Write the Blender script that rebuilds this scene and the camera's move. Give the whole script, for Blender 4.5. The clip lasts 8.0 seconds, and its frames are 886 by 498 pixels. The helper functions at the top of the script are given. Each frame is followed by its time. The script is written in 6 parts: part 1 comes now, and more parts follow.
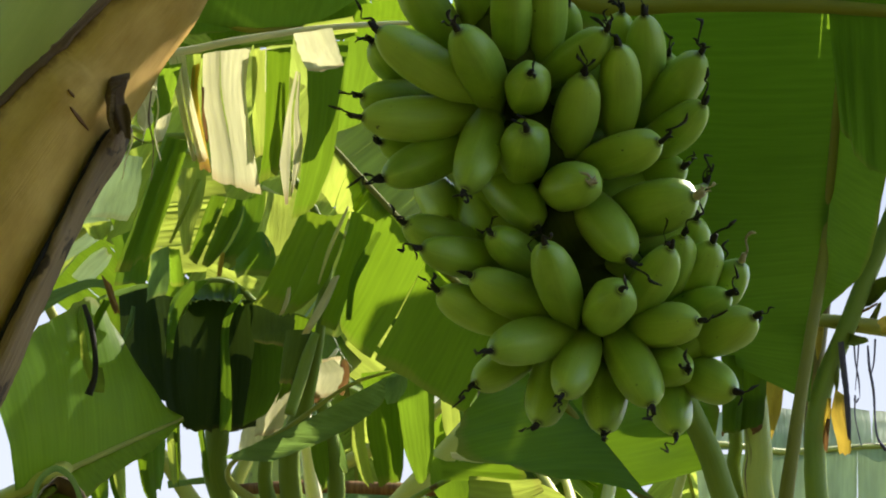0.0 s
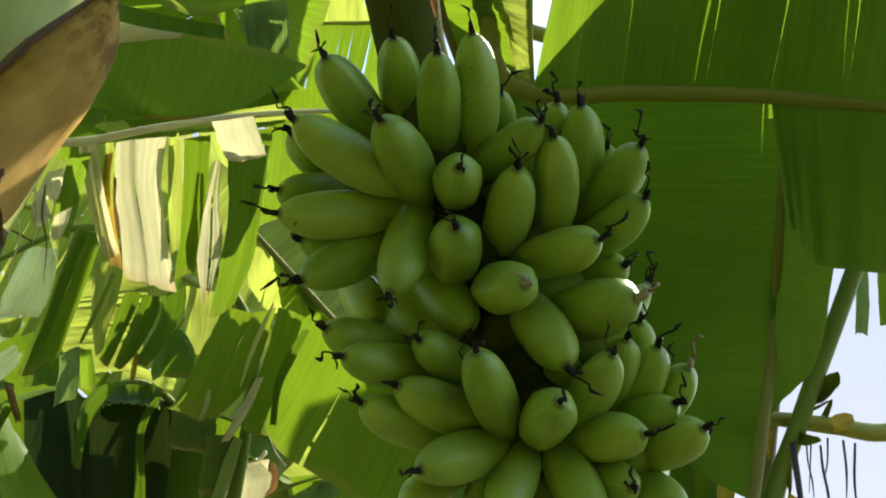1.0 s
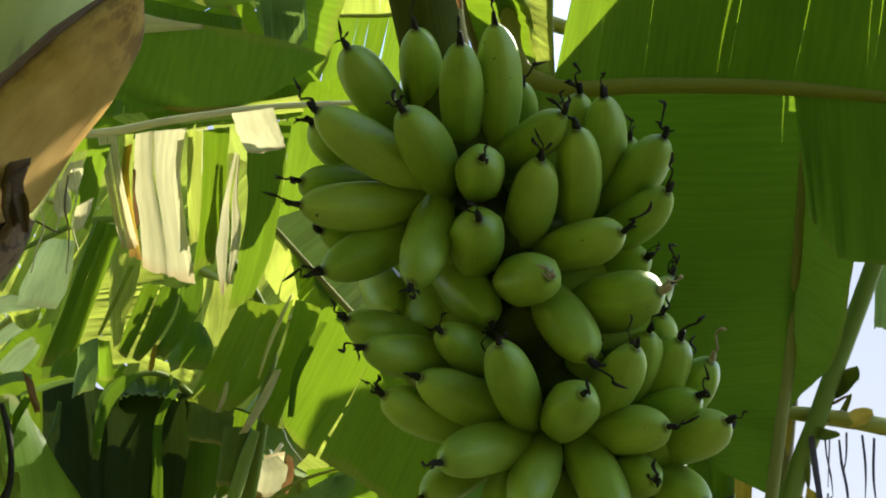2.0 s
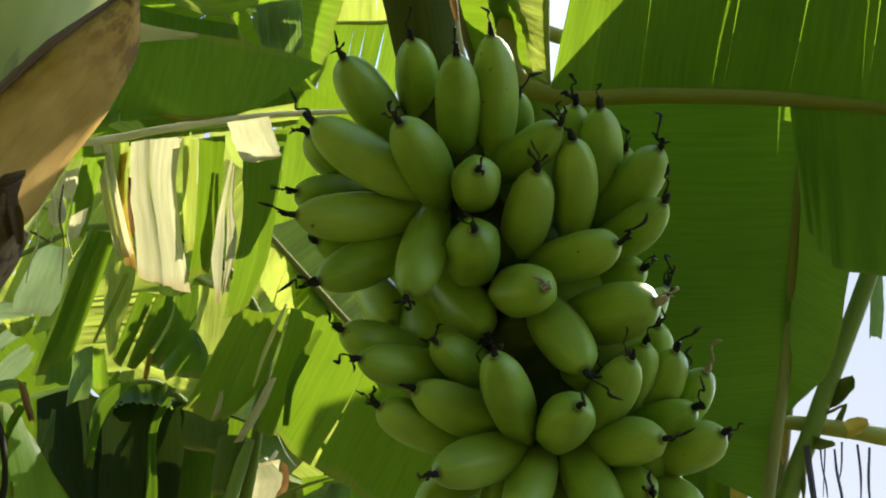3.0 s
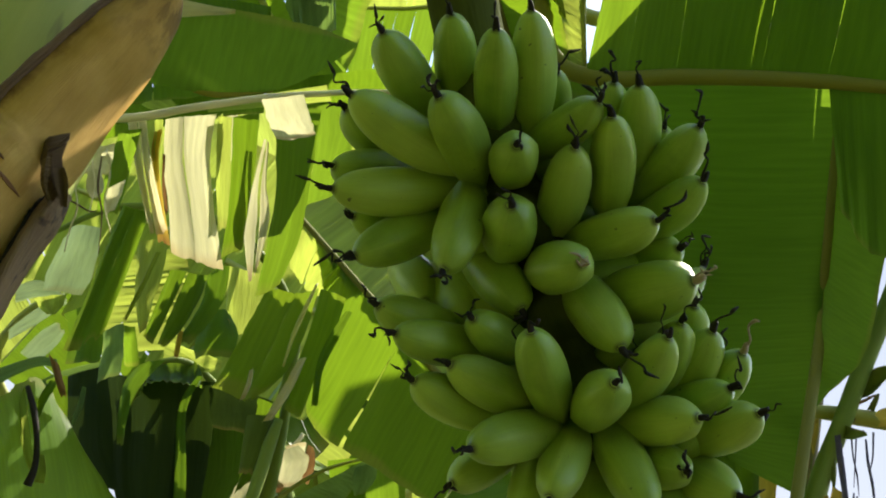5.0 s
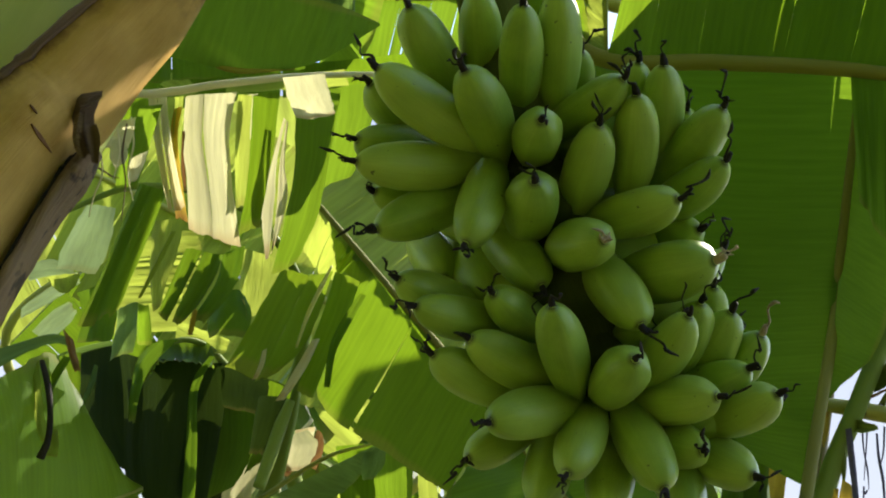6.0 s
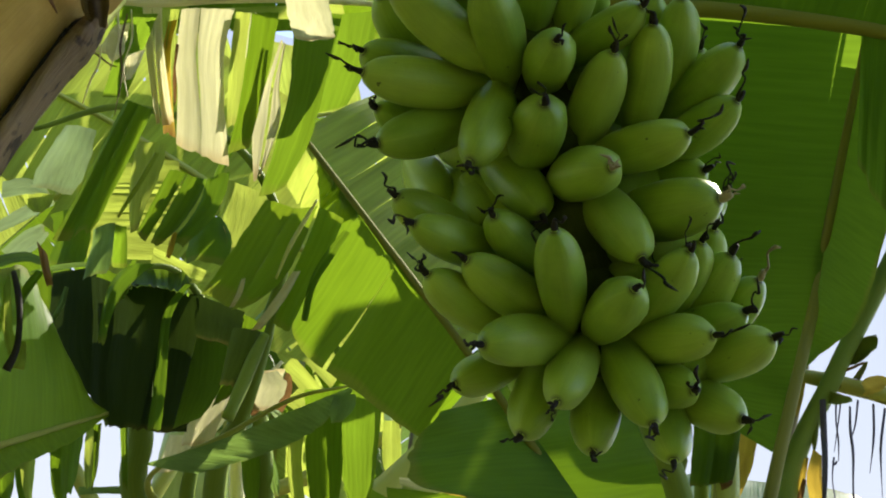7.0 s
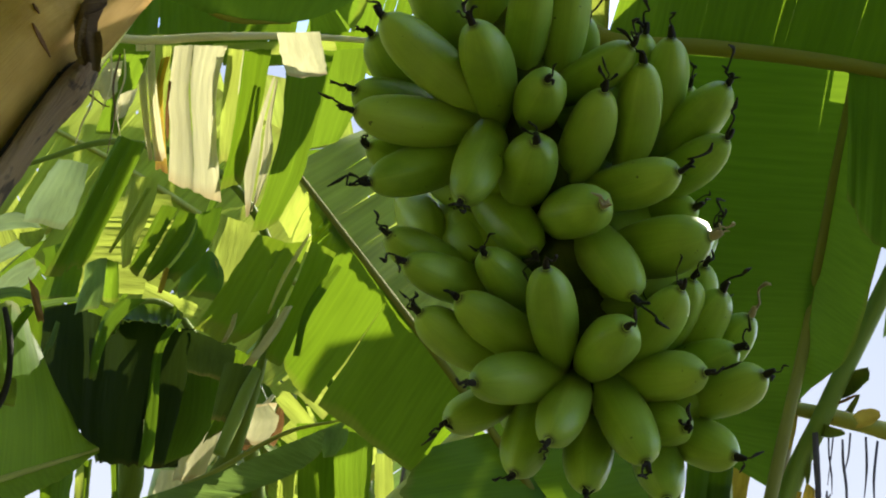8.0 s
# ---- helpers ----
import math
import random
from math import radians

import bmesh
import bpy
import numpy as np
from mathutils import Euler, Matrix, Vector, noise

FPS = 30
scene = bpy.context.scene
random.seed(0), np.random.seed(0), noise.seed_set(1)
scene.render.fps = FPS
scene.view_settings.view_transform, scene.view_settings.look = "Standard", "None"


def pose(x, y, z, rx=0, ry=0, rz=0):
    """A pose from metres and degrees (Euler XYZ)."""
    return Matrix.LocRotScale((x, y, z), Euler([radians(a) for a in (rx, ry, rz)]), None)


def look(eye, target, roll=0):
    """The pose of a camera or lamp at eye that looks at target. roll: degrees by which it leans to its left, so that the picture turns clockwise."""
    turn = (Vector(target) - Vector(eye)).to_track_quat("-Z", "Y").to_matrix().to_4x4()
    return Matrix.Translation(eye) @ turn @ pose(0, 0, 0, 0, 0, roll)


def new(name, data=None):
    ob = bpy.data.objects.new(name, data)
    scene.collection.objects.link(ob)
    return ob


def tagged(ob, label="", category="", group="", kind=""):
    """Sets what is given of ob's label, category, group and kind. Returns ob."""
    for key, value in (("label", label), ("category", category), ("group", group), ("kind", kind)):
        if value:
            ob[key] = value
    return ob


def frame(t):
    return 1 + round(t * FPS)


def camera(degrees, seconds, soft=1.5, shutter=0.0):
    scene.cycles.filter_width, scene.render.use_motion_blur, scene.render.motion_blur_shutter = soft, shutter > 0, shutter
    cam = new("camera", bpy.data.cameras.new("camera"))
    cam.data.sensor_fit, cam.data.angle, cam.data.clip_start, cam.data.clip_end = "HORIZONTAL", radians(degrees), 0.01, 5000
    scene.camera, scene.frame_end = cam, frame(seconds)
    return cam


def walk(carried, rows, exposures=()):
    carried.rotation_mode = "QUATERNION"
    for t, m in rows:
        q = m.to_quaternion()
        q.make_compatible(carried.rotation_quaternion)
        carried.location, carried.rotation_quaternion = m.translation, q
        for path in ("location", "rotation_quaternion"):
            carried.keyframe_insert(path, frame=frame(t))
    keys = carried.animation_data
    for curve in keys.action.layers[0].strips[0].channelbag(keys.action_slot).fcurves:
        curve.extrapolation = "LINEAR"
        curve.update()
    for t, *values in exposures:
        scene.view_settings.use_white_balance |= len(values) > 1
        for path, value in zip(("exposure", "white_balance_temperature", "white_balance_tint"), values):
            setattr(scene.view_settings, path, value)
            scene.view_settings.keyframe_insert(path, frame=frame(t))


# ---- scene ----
# camera
cam = camera(46.0, 8.0, soft=2.0)
PATH = [
    (0, look((0.0779, -0.0142, 1.5955), (-0.0375, 0.9017, 1.9797), 3.09)),
    (0.5, look((0.0738, 0.0521, 1.6341), (-0.0251, 0.9571, 2.0480), 2.48)),
    (1, look((0.0885, 0.0485, 1.6448), (0.0239, 0.9356, 2.1017), 1.55)),
    (1.5, look((0.0855, 0.0485, 1.6506), (0.0183, 0.9346, 2.1091), 1.46)),
    (1.7, look((0.0777, 0.0513, 1.6421), (0.0060, 0.9405, 2.0940), 1.87)),
    (2.8, look((0.0809, 0.0496, 1.6506), (0.0035, 0.9372, 2.1046), 1.97)),
    (3, look((0.0783, 0.0495, 1.6489), (0.0080, 0.9368, 2.1047), 2.01)),
    (3.5, look((0.0790, 0.0492, 1.6511), (0.0083, 0.9337, 2.1122), 1.87)),
    (4, look((0.0763, 0.0519, 1.6518), (0.0001, 0.9374, 2.1104), 2.09)),
    (4.5, look((0.0783, 0.0531, 1.6504), (0.0037, 0.9372, 2.1118), 2.27)),
    (5, look((0.0653, 0.0585, 1.6346), (-0.0248, 0.9464, 2.0857), 3.38)),
    (5.2, look((0.0649, 0.0561, 1.6267), (-0.0287, 0.9435, 2.0780), 3.85)),
    (6.3, look((0.0404, 0.0795, 1.5975), (-0.0504, 0.9651, 2.0528), 5.73)),
    (6.5, look((0.0332, 0.0912, 1.5830), (-0.0498, 0.9767, 2.0400), 6.94)),
    (7, look((0.0245, 0.1065, 1.5730), (-0.0337, 1.0021, 2.0139), 7.74)),
    (7.5, look((0.0188, 0.1070, 1.5756), (-0.0336, 0.9969, 2.0288), 7.72)),
    (8, look((0.0240, 0.1011, 1.5796), (-0.0296, 0.9847, 2.0449), 7.48)),
]
walk(cam, PATH, exposures=[(0, 1.43, 6900, 10), (8, 1.43, 6900, 10)])

# sky and sun
SUN_WAY = Vector((0.42, 0.49, 0.765)).normalized()
world = bpy.data.worlds.new("sky")
scene.world = world
world.use_nodes = True
sky = world.node_tree.nodes.new("ShaderNodeTexSky")
sky.sky_type = "NISHITA"
sky.sun_disc = False
sky.sun_elevation = math.asin(SUN_WAY.z)
sky.sun_rotation = math.atan2(SUN_WAY.x, SUN_WAY.y)
sky.air_density = 1.0
sky.dust_density = 0.7
back = world.node_tree.nodes["Background"]
back.inputs["Strength"].default_value = 0.15
world.node_tree.links.new(sky.outputs[0], back.inputs["Color"])
sun = new("sun", bpy.data.lights.new("sun", "SUN"))
sun.data.energy = 4.2
sun.data.angle = radians(0.5)
sun.data.color = (1.0, 0.95, 0.84)
sun.matrix_world = look(SUN_WAY * 20, (0, 0, 0))


# materials
def base_material(name):
    m = bpy.data.materials.new(name)
    m.use_nodes = True
    m.node_tree.nodes.clear()
    return m, m.node_tree.nodes, m.node_tree.links


def ramp(nodes, links, source, stops):
    r = nodes.new("ShaderNodeValToRGB")
    while len(r.color_ramp.elements) < len(stops):
        r.color_ramp.elements.new(0.5)
    for e, (at, c) in zip(r.color_ramp.elements, stops):
        e.position, e.color = at, (*c, 1)
    links.new(source, r.inputs[0])
    return r.outputs[0]


def noise_at(nodes, links, coord, scale, detail=4.0, rough=0.55, stretch=None):
    n = nodes.new("ShaderNodeTexNoise")
    n.inputs["Scale"].default_value = scale
    n.inputs["Detail"].default_value = detail
    n.inputs["Roughness"].default_value = rough
    if stretch:
        mp = nodes.new("ShaderNodeMapping")
        mp.inputs["Scale"].default_value = stretch
        links.new(coord, mp.inputs["Vector"])
        coord = mp.outputs[0]
    links.new(coord, n.inputs["Vector"])
    return n.outputs["Fac"]


def mixed(nodes, links, fac, a, b, kind="MIX"):
    m = nodes.new("ShaderNodeMix")
    m.data_type, m.blend_type = "RGBA", kind
    for value, socket in ((fac, m.inputs[0]), (a, m.inputs[6]), (b, m.inputs[7])):
        if isinstance(value, bpy.types.NodeSocket):
            links.new(value, socket)
        elif isinstance(value, tuple):
            socket.default_value = (*value, 1)
        else:
            socket.default_value = value
    return m.outputs[2]


def math_node(nodes, links, op, a, b=0.0):
    n = nodes.new("ShaderNodeMath")
    n.operation = op
    for value, socket in ((a, n.inputs[0]), (b, n.inputs[1])):
        if isinstance(value, bpy.types.NodeSocket):
            links.new(value, socket)
        else:
            socket.default_value = value
    return n.outputs[0]


def leaf_material(name, dark, light, through_light, share=0.45, rough=0.42, dry=0.25, dry_colour=(0.32, 0.22, 0.07), spots=0.0, stripes=0.2, relief_by=0.4):
    """Thin leaf: veins run across the blade, along v; light passes through."""
    m, nodes, links = base_material(name)
    uv = nodes.new("ShaderNodeUVMap").outputs[0]
    place = nodes.new("ShaderNodeNewGeometry").outputs["Position"]
    rand = nodes.new("ShaderNodeObjectInfo").outputs["Random"]
    sep = nodes.new("ShaderNodeSeparateXYZ")
    links.new(uv, sep.inputs[0])
    veins = noise_at(nodes, links, uv, 1.0, 3.0, 0.6, (170.0, 2.0, 1.0))
    broad = noise_at(nodes, links, uv, 1.0, 2.0, 0.5, (38.0, 1.0, 1.0))
    bent = math_node(nodes, links, "ADD", sep.outputs[0], math_node(nodes, links, "MULTIPLY", noise_at(nodes, links, uv, 1.0, 1.0, 0.5, (12.0, 1.0, 1.0)), 0.02))
    pleat = math_node(nodes, links, "SINE", math_node(nodes, links, "MULTIPLY", bent, 720.0))
    blotch = noise_at(nodes, links, place, 5.0, 3.0)
    fine = noise_at(nodes, links, place, 60.0, 3.0)
    col = mixed(nodes, links, ramp(nodes, links, blotch, [(0.3, (0, 0, 0)), (0.7, (1, 1, 1))]), dark, light)
    col = mixed(nodes, links, math_node(nodes, links, "MULTIPLY", rand, 0.7), col, light)
    stripe = ramp(nodes, links, veins, [(0.35, (0.91, 0.91, 0.91)), (0.62, (1.04, 1.04, 1.04))])
    stripe2 = ramp(nodes, links, broad, [(0.38, (1 - stripes,) * 3), (0.62, (1 + stripes * 0.7,) * 3)])
    col = mixed(nodes, links, 1.0, col, stripe, "MULTIPLY")
    col = mixed(nodes, links, 1.0, col, stripe2, "MULTIPLY")
    # dry margin and scattered dry flecks
    edge = math_node(nodes, links, "ADD", sep.outputs[1], math_node(nodes, links, "MULTIPLY", math_node(nodes, links, "SUBTRACT", blotch, 0.5), 0.5))
    margin = ramp(nodes, links, edge, [(0.93, (0, 0, 0)), (1.02, (1, 1, 1))])
    margin = math_node(nodes, links, "MULTIPLY", margin, dry)
    col = mixed(nodes, links, margin, col, dry_colour)
    if spots:
        fleck = ramp(nodes, links, fine, [(0.66, (0, 0, 0)), (0.72, (1, 1, 1))])
        col = mixed(nodes, links, math_node(nodes, links, "MULTIPLY", fleck, spots), col, (0.12, 0.05, 0.02))
    bump = nodes.new("ShaderNodeBump")
    bump.inputs["Strength"].default_value = relief_by
    bump.inputs["Distance"].default_value = 0.004
    relief = math_node(nodes, links, "ADD", veins, math_node(nodes, links, "MULTIPLY", broad, 1.0))
    relief = math_node(nodes, links, "ADD", relief, math_node(nodes, links, "MULTIPLY", pleat, 0.05))
    links.new(relief, bump.inputs["Height"])
    face = nodes.new("ShaderNodeBsdfPrincipled")
    face.inputs["Roughness"].default_value = rough
    face.inputs["Specular IOR Level"].default_value = 0.14
    links.new(col, face.inputs["Base Color"])
    links.new(bump.outputs[0], face.inputs["Normal"])
    passing = nodes.new("ShaderNodeBsdfTranslucent")
    tcol = mixed(nodes, links, 1.0, stripe, stripe2, "MULTIPLY")
    tcol = mixed(nodes, links, 1.0, tcol, ramp(nodes, links, pleat, [(0.0, (0.93, 0.93, 0.93)), (0.6, (1.0, 1.0, 1.0))]), "MULTIPLY")
    tint = mixed(nodes, links, math_node(nodes, links, "MULTIPLY", rand, 0.5), through_light, tuple(min(1.0, c * 1.35 + 0.03) for c in through_light))
    tcol = mixed(nodes, links, 1.0, tcol, tint, "MULTIPLY")
    tcol = mixed(nodes, links, margin, tcol, dry_colour)
    links.new(tcol, passing.inputs["Color"])
    links.new(bump.outputs[0], passing.inputs["Normal"])
    mix = nodes.new("ShaderNodeMixShader")
    mix.inputs[0].default_value = share
    links.new(face.outputs[0], mix.inputs[1])
    links.new(passing.outputs[0], mix.inputs[2])
    out = nodes.new("ShaderNodeOutputMaterial")
    links.new(mix.outputs[0], out.inputs[0])
    return m


def solid_material(name, a, b, scale=30.0, stretch=None, rough=0.5, bump=0.3, spots=None, spot_at=0.68, spot_scale=25.0, spec=0.4, streak=None):
    """Two-colour surface with grain along an axis, fine relief and optional stains."""
    m, nodes, links = base_material(name)
    place = nodes.new("ShaderNodeTexCoord").outputs["Object"]
    uv = nodes.new("ShaderNodeUVMap").outputs[0]
    big = noise_at(nodes, links, place, scale * 0.25, 3.0)
    grain = noise_at(nodes, links, uv if stretch else place, 1.0 if stretch else scale * 3, 5.0, 0.6, stretch)
    rand = nodes.new("ShaderNodeObjectInfo").outputs["Random"]
    t = math_node(nodes, links, "ADD", math_node(nodes, links, "MULTIPLY", big, 0.6), math_node(nodes, links, "MULTIPLY", grain, 0.4))
    t = math_node(nodes, links, "ADD", t, math_node(nodes, links, "MULTIPLY", math_node(nodes, links, "SUBTRACT", rand, 0.5), 0.16))
    col = ramp(nodes, links, t, [(0.32, a), (0.68, b)])
    if spots:
        s = noise_at(nodes, links, uv, 1.0, 4.0, 0.6, streak) if streak else noise_at(nodes, links, place, spot_scale, 4.0, 0.6)
        col = mixed(nodes, links, ramp(nodes, links, s, [(spot_at, (0, 0, 0)), (spot_at + 0.05, (1, 1, 1))]), col, spots)
    bn = nodes.new("ShaderNodeBump")
    bn.inputs["Strength"].default_value = bump
    bn.inputs["Distance"].default_value = 0.003
    links.new(grain, bn.inputs["Height"])
    face = nodes.new("ShaderNodeBsdfPrincipled")
    face.inputs["Roughness"].default_value = rough
    face.inputs["Specular IOR Level"].default_value = spec
    links.new(col, face.inputs["Base Color"])
    links.new(bn.outputs[0], face.inputs["Normal"])
    out = nodes.new("ShaderNodeOutputMaterial")
    links.new(face.outputs[0], out.inputs[0])
    return m


def peel_material(name, shade, body, pale):
    """Waxy green peel: cloudy colour, paler ridges, brown specks, each fruit a little different."""
    m, nodes, links = base_material(name)
    place = nodes.new("ShaderNodeTexCoord").outputs["Object"]
    uv = nodes.new("ShaderNodeUVMap").outputs[0]
    sep = nodes.new("ShaderNodeSeparateXYZ")
    links.new(uv, sep.inputs[0])
    rand = nodes.new("ShaderNodeObjectInfo").outputs["Random"]
    cloud = noise_at(nodes, links, place, 26.0, 3.0)
    fine = noise_at(nodes, links, place, 420.0, 2.0)
    fibre = noise_at(nodes, links, uv, 1.0, 3.0, 0.6, (3.0, 60.0, 1.0))
    col = mixed(nodes, links, ramp(nodes, links, cloud, [(0.32, (0, 0, 0)), (0.68, (1, 1, 1))]), shade, body)
    col = mixed(nodes, links, math_node(nodes, links, "MULTIPLY", rand, 0.45), col, pale)
    col = mixed(nodes, links, 0.5, col, ramp(nodes, links, fibre, [(0.3, (0.86, 0.86, 0.86)), (0.7, (1.08, 1.08, 1.08))]), "MULTIPLY")
    ridge = math_node(nodes, links, "PINGPONG", math_node(nodes, links, "MULTIPLY", sep.outputs[1], 5.0), 0.5)
    line = ramp(nodes, links, ridge, [(0.0, (0.12, 0.12, 0.12)), (0.12, (0, 0, 0))])
    col = mixed(nodes, links, line, col, pale)
    end = ramp(nodes, links, sep.outputs[0], [(0.972, (0, 0, 0)), (0.995, (0.9, 0.9, 0.9))])
    col = mixed(nodes, links, end, col, (0.05, 0.045, 0.018))
    speck = ramp(nodes, links, noise_at(nodes, links, place, 150.0, 2.0), [(0.735, (0, 0, 0)), (0.76, (0.8, 0.8, 0.8))])
    col = mixed(nodes, links, speck, col, (0.05, 0.045, 0.02))
    bn = nodes.new("ShaderNodeBump")
    bn.inputs["Strength"].default_value = 0.12
    bn.inputs["Distance"].default_value = 0.002
    links.new(math_node(nodes, links, "ADD", math_node(nodes, links, "MULTIPLY", fine, 0.3), cloud), bn.inputs["Height"])
    face = nodes.new("ShaderNodeBsdfPrincipled")
    links.new(ramp(nodes, links, cloud, [(0.3, (0.34,) * 3), (0.7, (0.48,) * 3)]), face.inputs["Roughness"])
    face.inputs["Specular IOR Level"].default_value = 0.42
    face.inputs["Subsurface Weight"].default_value = 0.12
    face.inputs["Subsurface Radius"].default_value = (0.007, 0.009, 0.002)
    face.inputs["Subsurface Scale"].default_value = 1.0
    links.new(col, face.inputs["Base Color"])
    links.new(bn.outputs[0], face.inputs["Normal"])
    out = nodes.new("ShaderNodeOutputMaterial")
    links.new(face.outputs[0], out.inputs[0])
    return m


def sheath_material(name, a, b, stain):
    """Dry sheath: fibres along its length, browned at its torn end and along the upper margin."""
    m, nodes, links = base_material(name)
    uv = nodes.new("ShaderNodeUVMap").outputs[0]
    sep = nodes.new("ShaderNodeSeparateXYZ")
    links.new(uv, sep.inputs[0])
    cloud = noise_at(nodes, links, uv, 1.0, 4.0, 0.6, (5.0, 3.0, 1.0))
    fibre = noise_at(nodes, links, uv, 1.0, 3.0, 0.6, (4.0, 70.0, 1.0))
    spill = noise_at(nodes, links, uv, 1.0, 4.0, 0.6, (16.0, 5.0, 1.0))
    fine = noise_at(nodes, links, uv, 1.0, 2.0, 0.5, (120.0, 60.0, 1.0))
    col = mixed(nodes, links, ramp(nodes, links, cloud, [(0.32, (0, 0, 0)), (0.68, (1, 1, 1))]), a, b)
    col = mixed(nodes, links, 0.4, col, ramp(nodes, links, fibre, [(0.3, (0.84, 0.82, 0.78)), (0.7, (1.08, 1.08, 1.08))]), "MULTIPLY")
    near_end = ramp(nodes, links, sep.outputs[0], [(0.0, (1, 1, 1)), (0.14, (0.85, 0.85, 0.85)), (0.36, (0, 0, 0))])
    blot = math_node(nodes, links, "MULTIPLY", ramp(nodes, links, spill, [(0.45, (0, 0, 0)), (0.58, (0.95, 0.95, 0.95))]), near_end)
    col = mixed(nodes, links, blot, col, stain)
    rim = math_node(nodes, links, "ADD", sep.outputs[1], math_node(nodes, links, "MULTIPLY", math_node(nodes, links, "SUBTRACT", spill, 0.5), 0.3))
    col = mixed(nodes, links, ramp(nodes, links, rim, [(0.03, (0.85, 0.85, 0.85)), (0.16, (0, 0, 0))]), col, stain)
    col = mixed(nodes, links, ramp(nodes, links, fine, [(0.74, (0, 0, 0)), (0.80, (0.5, 0.5, 0.5))]), col, stain)
    bump = nodes.new("ShaderNodeBump")
    bump.inputs["Strength"].default_value = 0.3
    bump.inputs["Distance"].default_value = 0.003
    links.new(math_node(nodes, links, "ADD", fibre, cloud), bump.inputs["Height"])
    face = nodes.new("ShaderNodeBsdfPrincipled")
    face.inputs["Roughness"].default_value = 0.7
    face.inputs["Specular IOR Level"].default_value = 0.2
    links.new(col, face.inputs["Base Color"])
    links.new(bump.outputs[0], face.inputs["Normal"])
    out = nodes.new("ShaderNodeOutputMaterial")
    links.new(face.outputs[0], out.inputs[0])
    return m


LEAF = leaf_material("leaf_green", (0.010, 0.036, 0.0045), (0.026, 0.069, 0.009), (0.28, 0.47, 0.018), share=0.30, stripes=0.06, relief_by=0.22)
# shade on the drooping leaf, put into a dark and nearly opaque green
LEAF_SHADED = leaf_material("leaf_shaded", (0.012, 0.024, 0.006), (0.024, 0.042, 0.010), (0.06, 0.11, 0.008), share=0.12, rough=0.6, stripes=0.05, relief_by=0.2)
# lighter copy of the leaf green; sunlight is put into its colour
LEAF_SUNLIT = leaf_material("leaf_sunlit", (0.045, 0.105, 0.010), (0.085, 0.165, 0.018), (0.34, 0.50, 0.025), share=0.38, stripes=0.03, relief_by=0.12)
OLD = leaf_material("leaf_olive", (0.031, 0.086, 0.009), (0.062, 0.142, 0.015), (0.21, 0.37, 0.014), share=0.26, stripes=0.04, relief_by=0.15)
LEAF_SATIN = leaf_material("leaf_satin", (0.036, 0.092, 0.010), (0.072, 0.152, 0.018), (0.21, 0.37, 0.014), share=0.26, stripes=0.02, relief_by=0.06, rough=0.5)
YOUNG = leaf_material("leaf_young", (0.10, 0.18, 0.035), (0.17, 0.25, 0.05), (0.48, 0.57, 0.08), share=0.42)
WAXY = leaf_material("leaf_waxy", (0.09, 0.16, 0.06), (0.16, 0.24, 0.11), (0.26, 0.42, 0.08), share=0.3, rough=0.36, stripes=0.12)
# waxy leaf again, paler: the sun on it is part of the colour
WAXY_SUNLIT = leaf_material("leaf_waxy_sunlit", (0.20, 0.28, 0.17), (0.30, 0.38, 0.25), (0.34, 0.46, 0.20), share=0.3, rough=0.36, stripes=0.16)
DRY = leaf_material("leaf_dry", (0.50, 0.44, 0.22), (0.68, 0.62, 0.38), (0.54, 0.52, 0.29), share=0.5, rough=0.7, dry=0.5, dry_colour=(0.40, 0.25, 0.11), stripes=0.09, relief_by=0.3)
YELLOW = leaf_material("leaf_yellow", (0.30, 0.21, 0.03), (0.46, 0.34, 0.05), (0.46, 0.32, 0.04), share=0.4, rough=0.6, dry=0.7, dry_colour=(0.25, 0.12, 0.04), spots=0.6)
BROWN = leaf_material("leaf_brown", (0.10, 0.05, 0.02), (0.22, 0.12, 0.05), (0.30, 0.15, 0.05), share=0.2, rough=0.8, dry=0.3)
RIB = solid_material("midrib", (0.30, 0.32, 0.06), (0.42, 0.42, 0.10), 12, (2.0, 60.0, 1.0), 0.45, 0.2)
RIB_SOFT = leaf_material("leaf_fold", (0.08, 0.13, 0.02), (0.13, 0.19, 0.03), (0.36, 0.46, 0.03), share=0.35, stripes=0.05)
RIB_BROWN = solid_material("midrib_brownish", (0.11, 0.09, 0.025), (0.19, 0.16, 0.045), 14, (2.0, 60.0, 1.0), 0.5, 0.2)
RIB_OLIVE = solid_material("midrib_olive", (0.17, 0.17, 0.022), (0.25, 0.235, 0.04), 12, (2.0, 60.0, 1.0), 0.75, 0.2, spec=0.12)
RIB_DIM = solid_material("midrib_dim", (0.12, 0.125, 0.021), (0.19, 0.185, 0.036), 12, (2.0, 60.0, 1.0), 0.75, 0.2, spec=0.12)
RIB_DRY = solid_material("midrib_dry", (0.60, 0.54, 0.30), (0.75, 0.69, 0.45), 20, (3.0, 60.0, 1.0), 0.7, 0.3)
PETIOLE = solid_material("petiole", (0.12, 0.18, 0.028), (0.21, 0.28, 0.052), 10, (2.0, 70.0, 1.0), 0.6, 0.25, (0.10, 0.06, 0.03), 0.70, 18, spec=0.2)
RIB_TAN = solid_material("midrib_tan", (0.17, 0.165, 0.034), (0.26, 0.245, 0.06), 12, (2.0, 60.0, 1.0), 0.65, 0.2, spec=0.15)
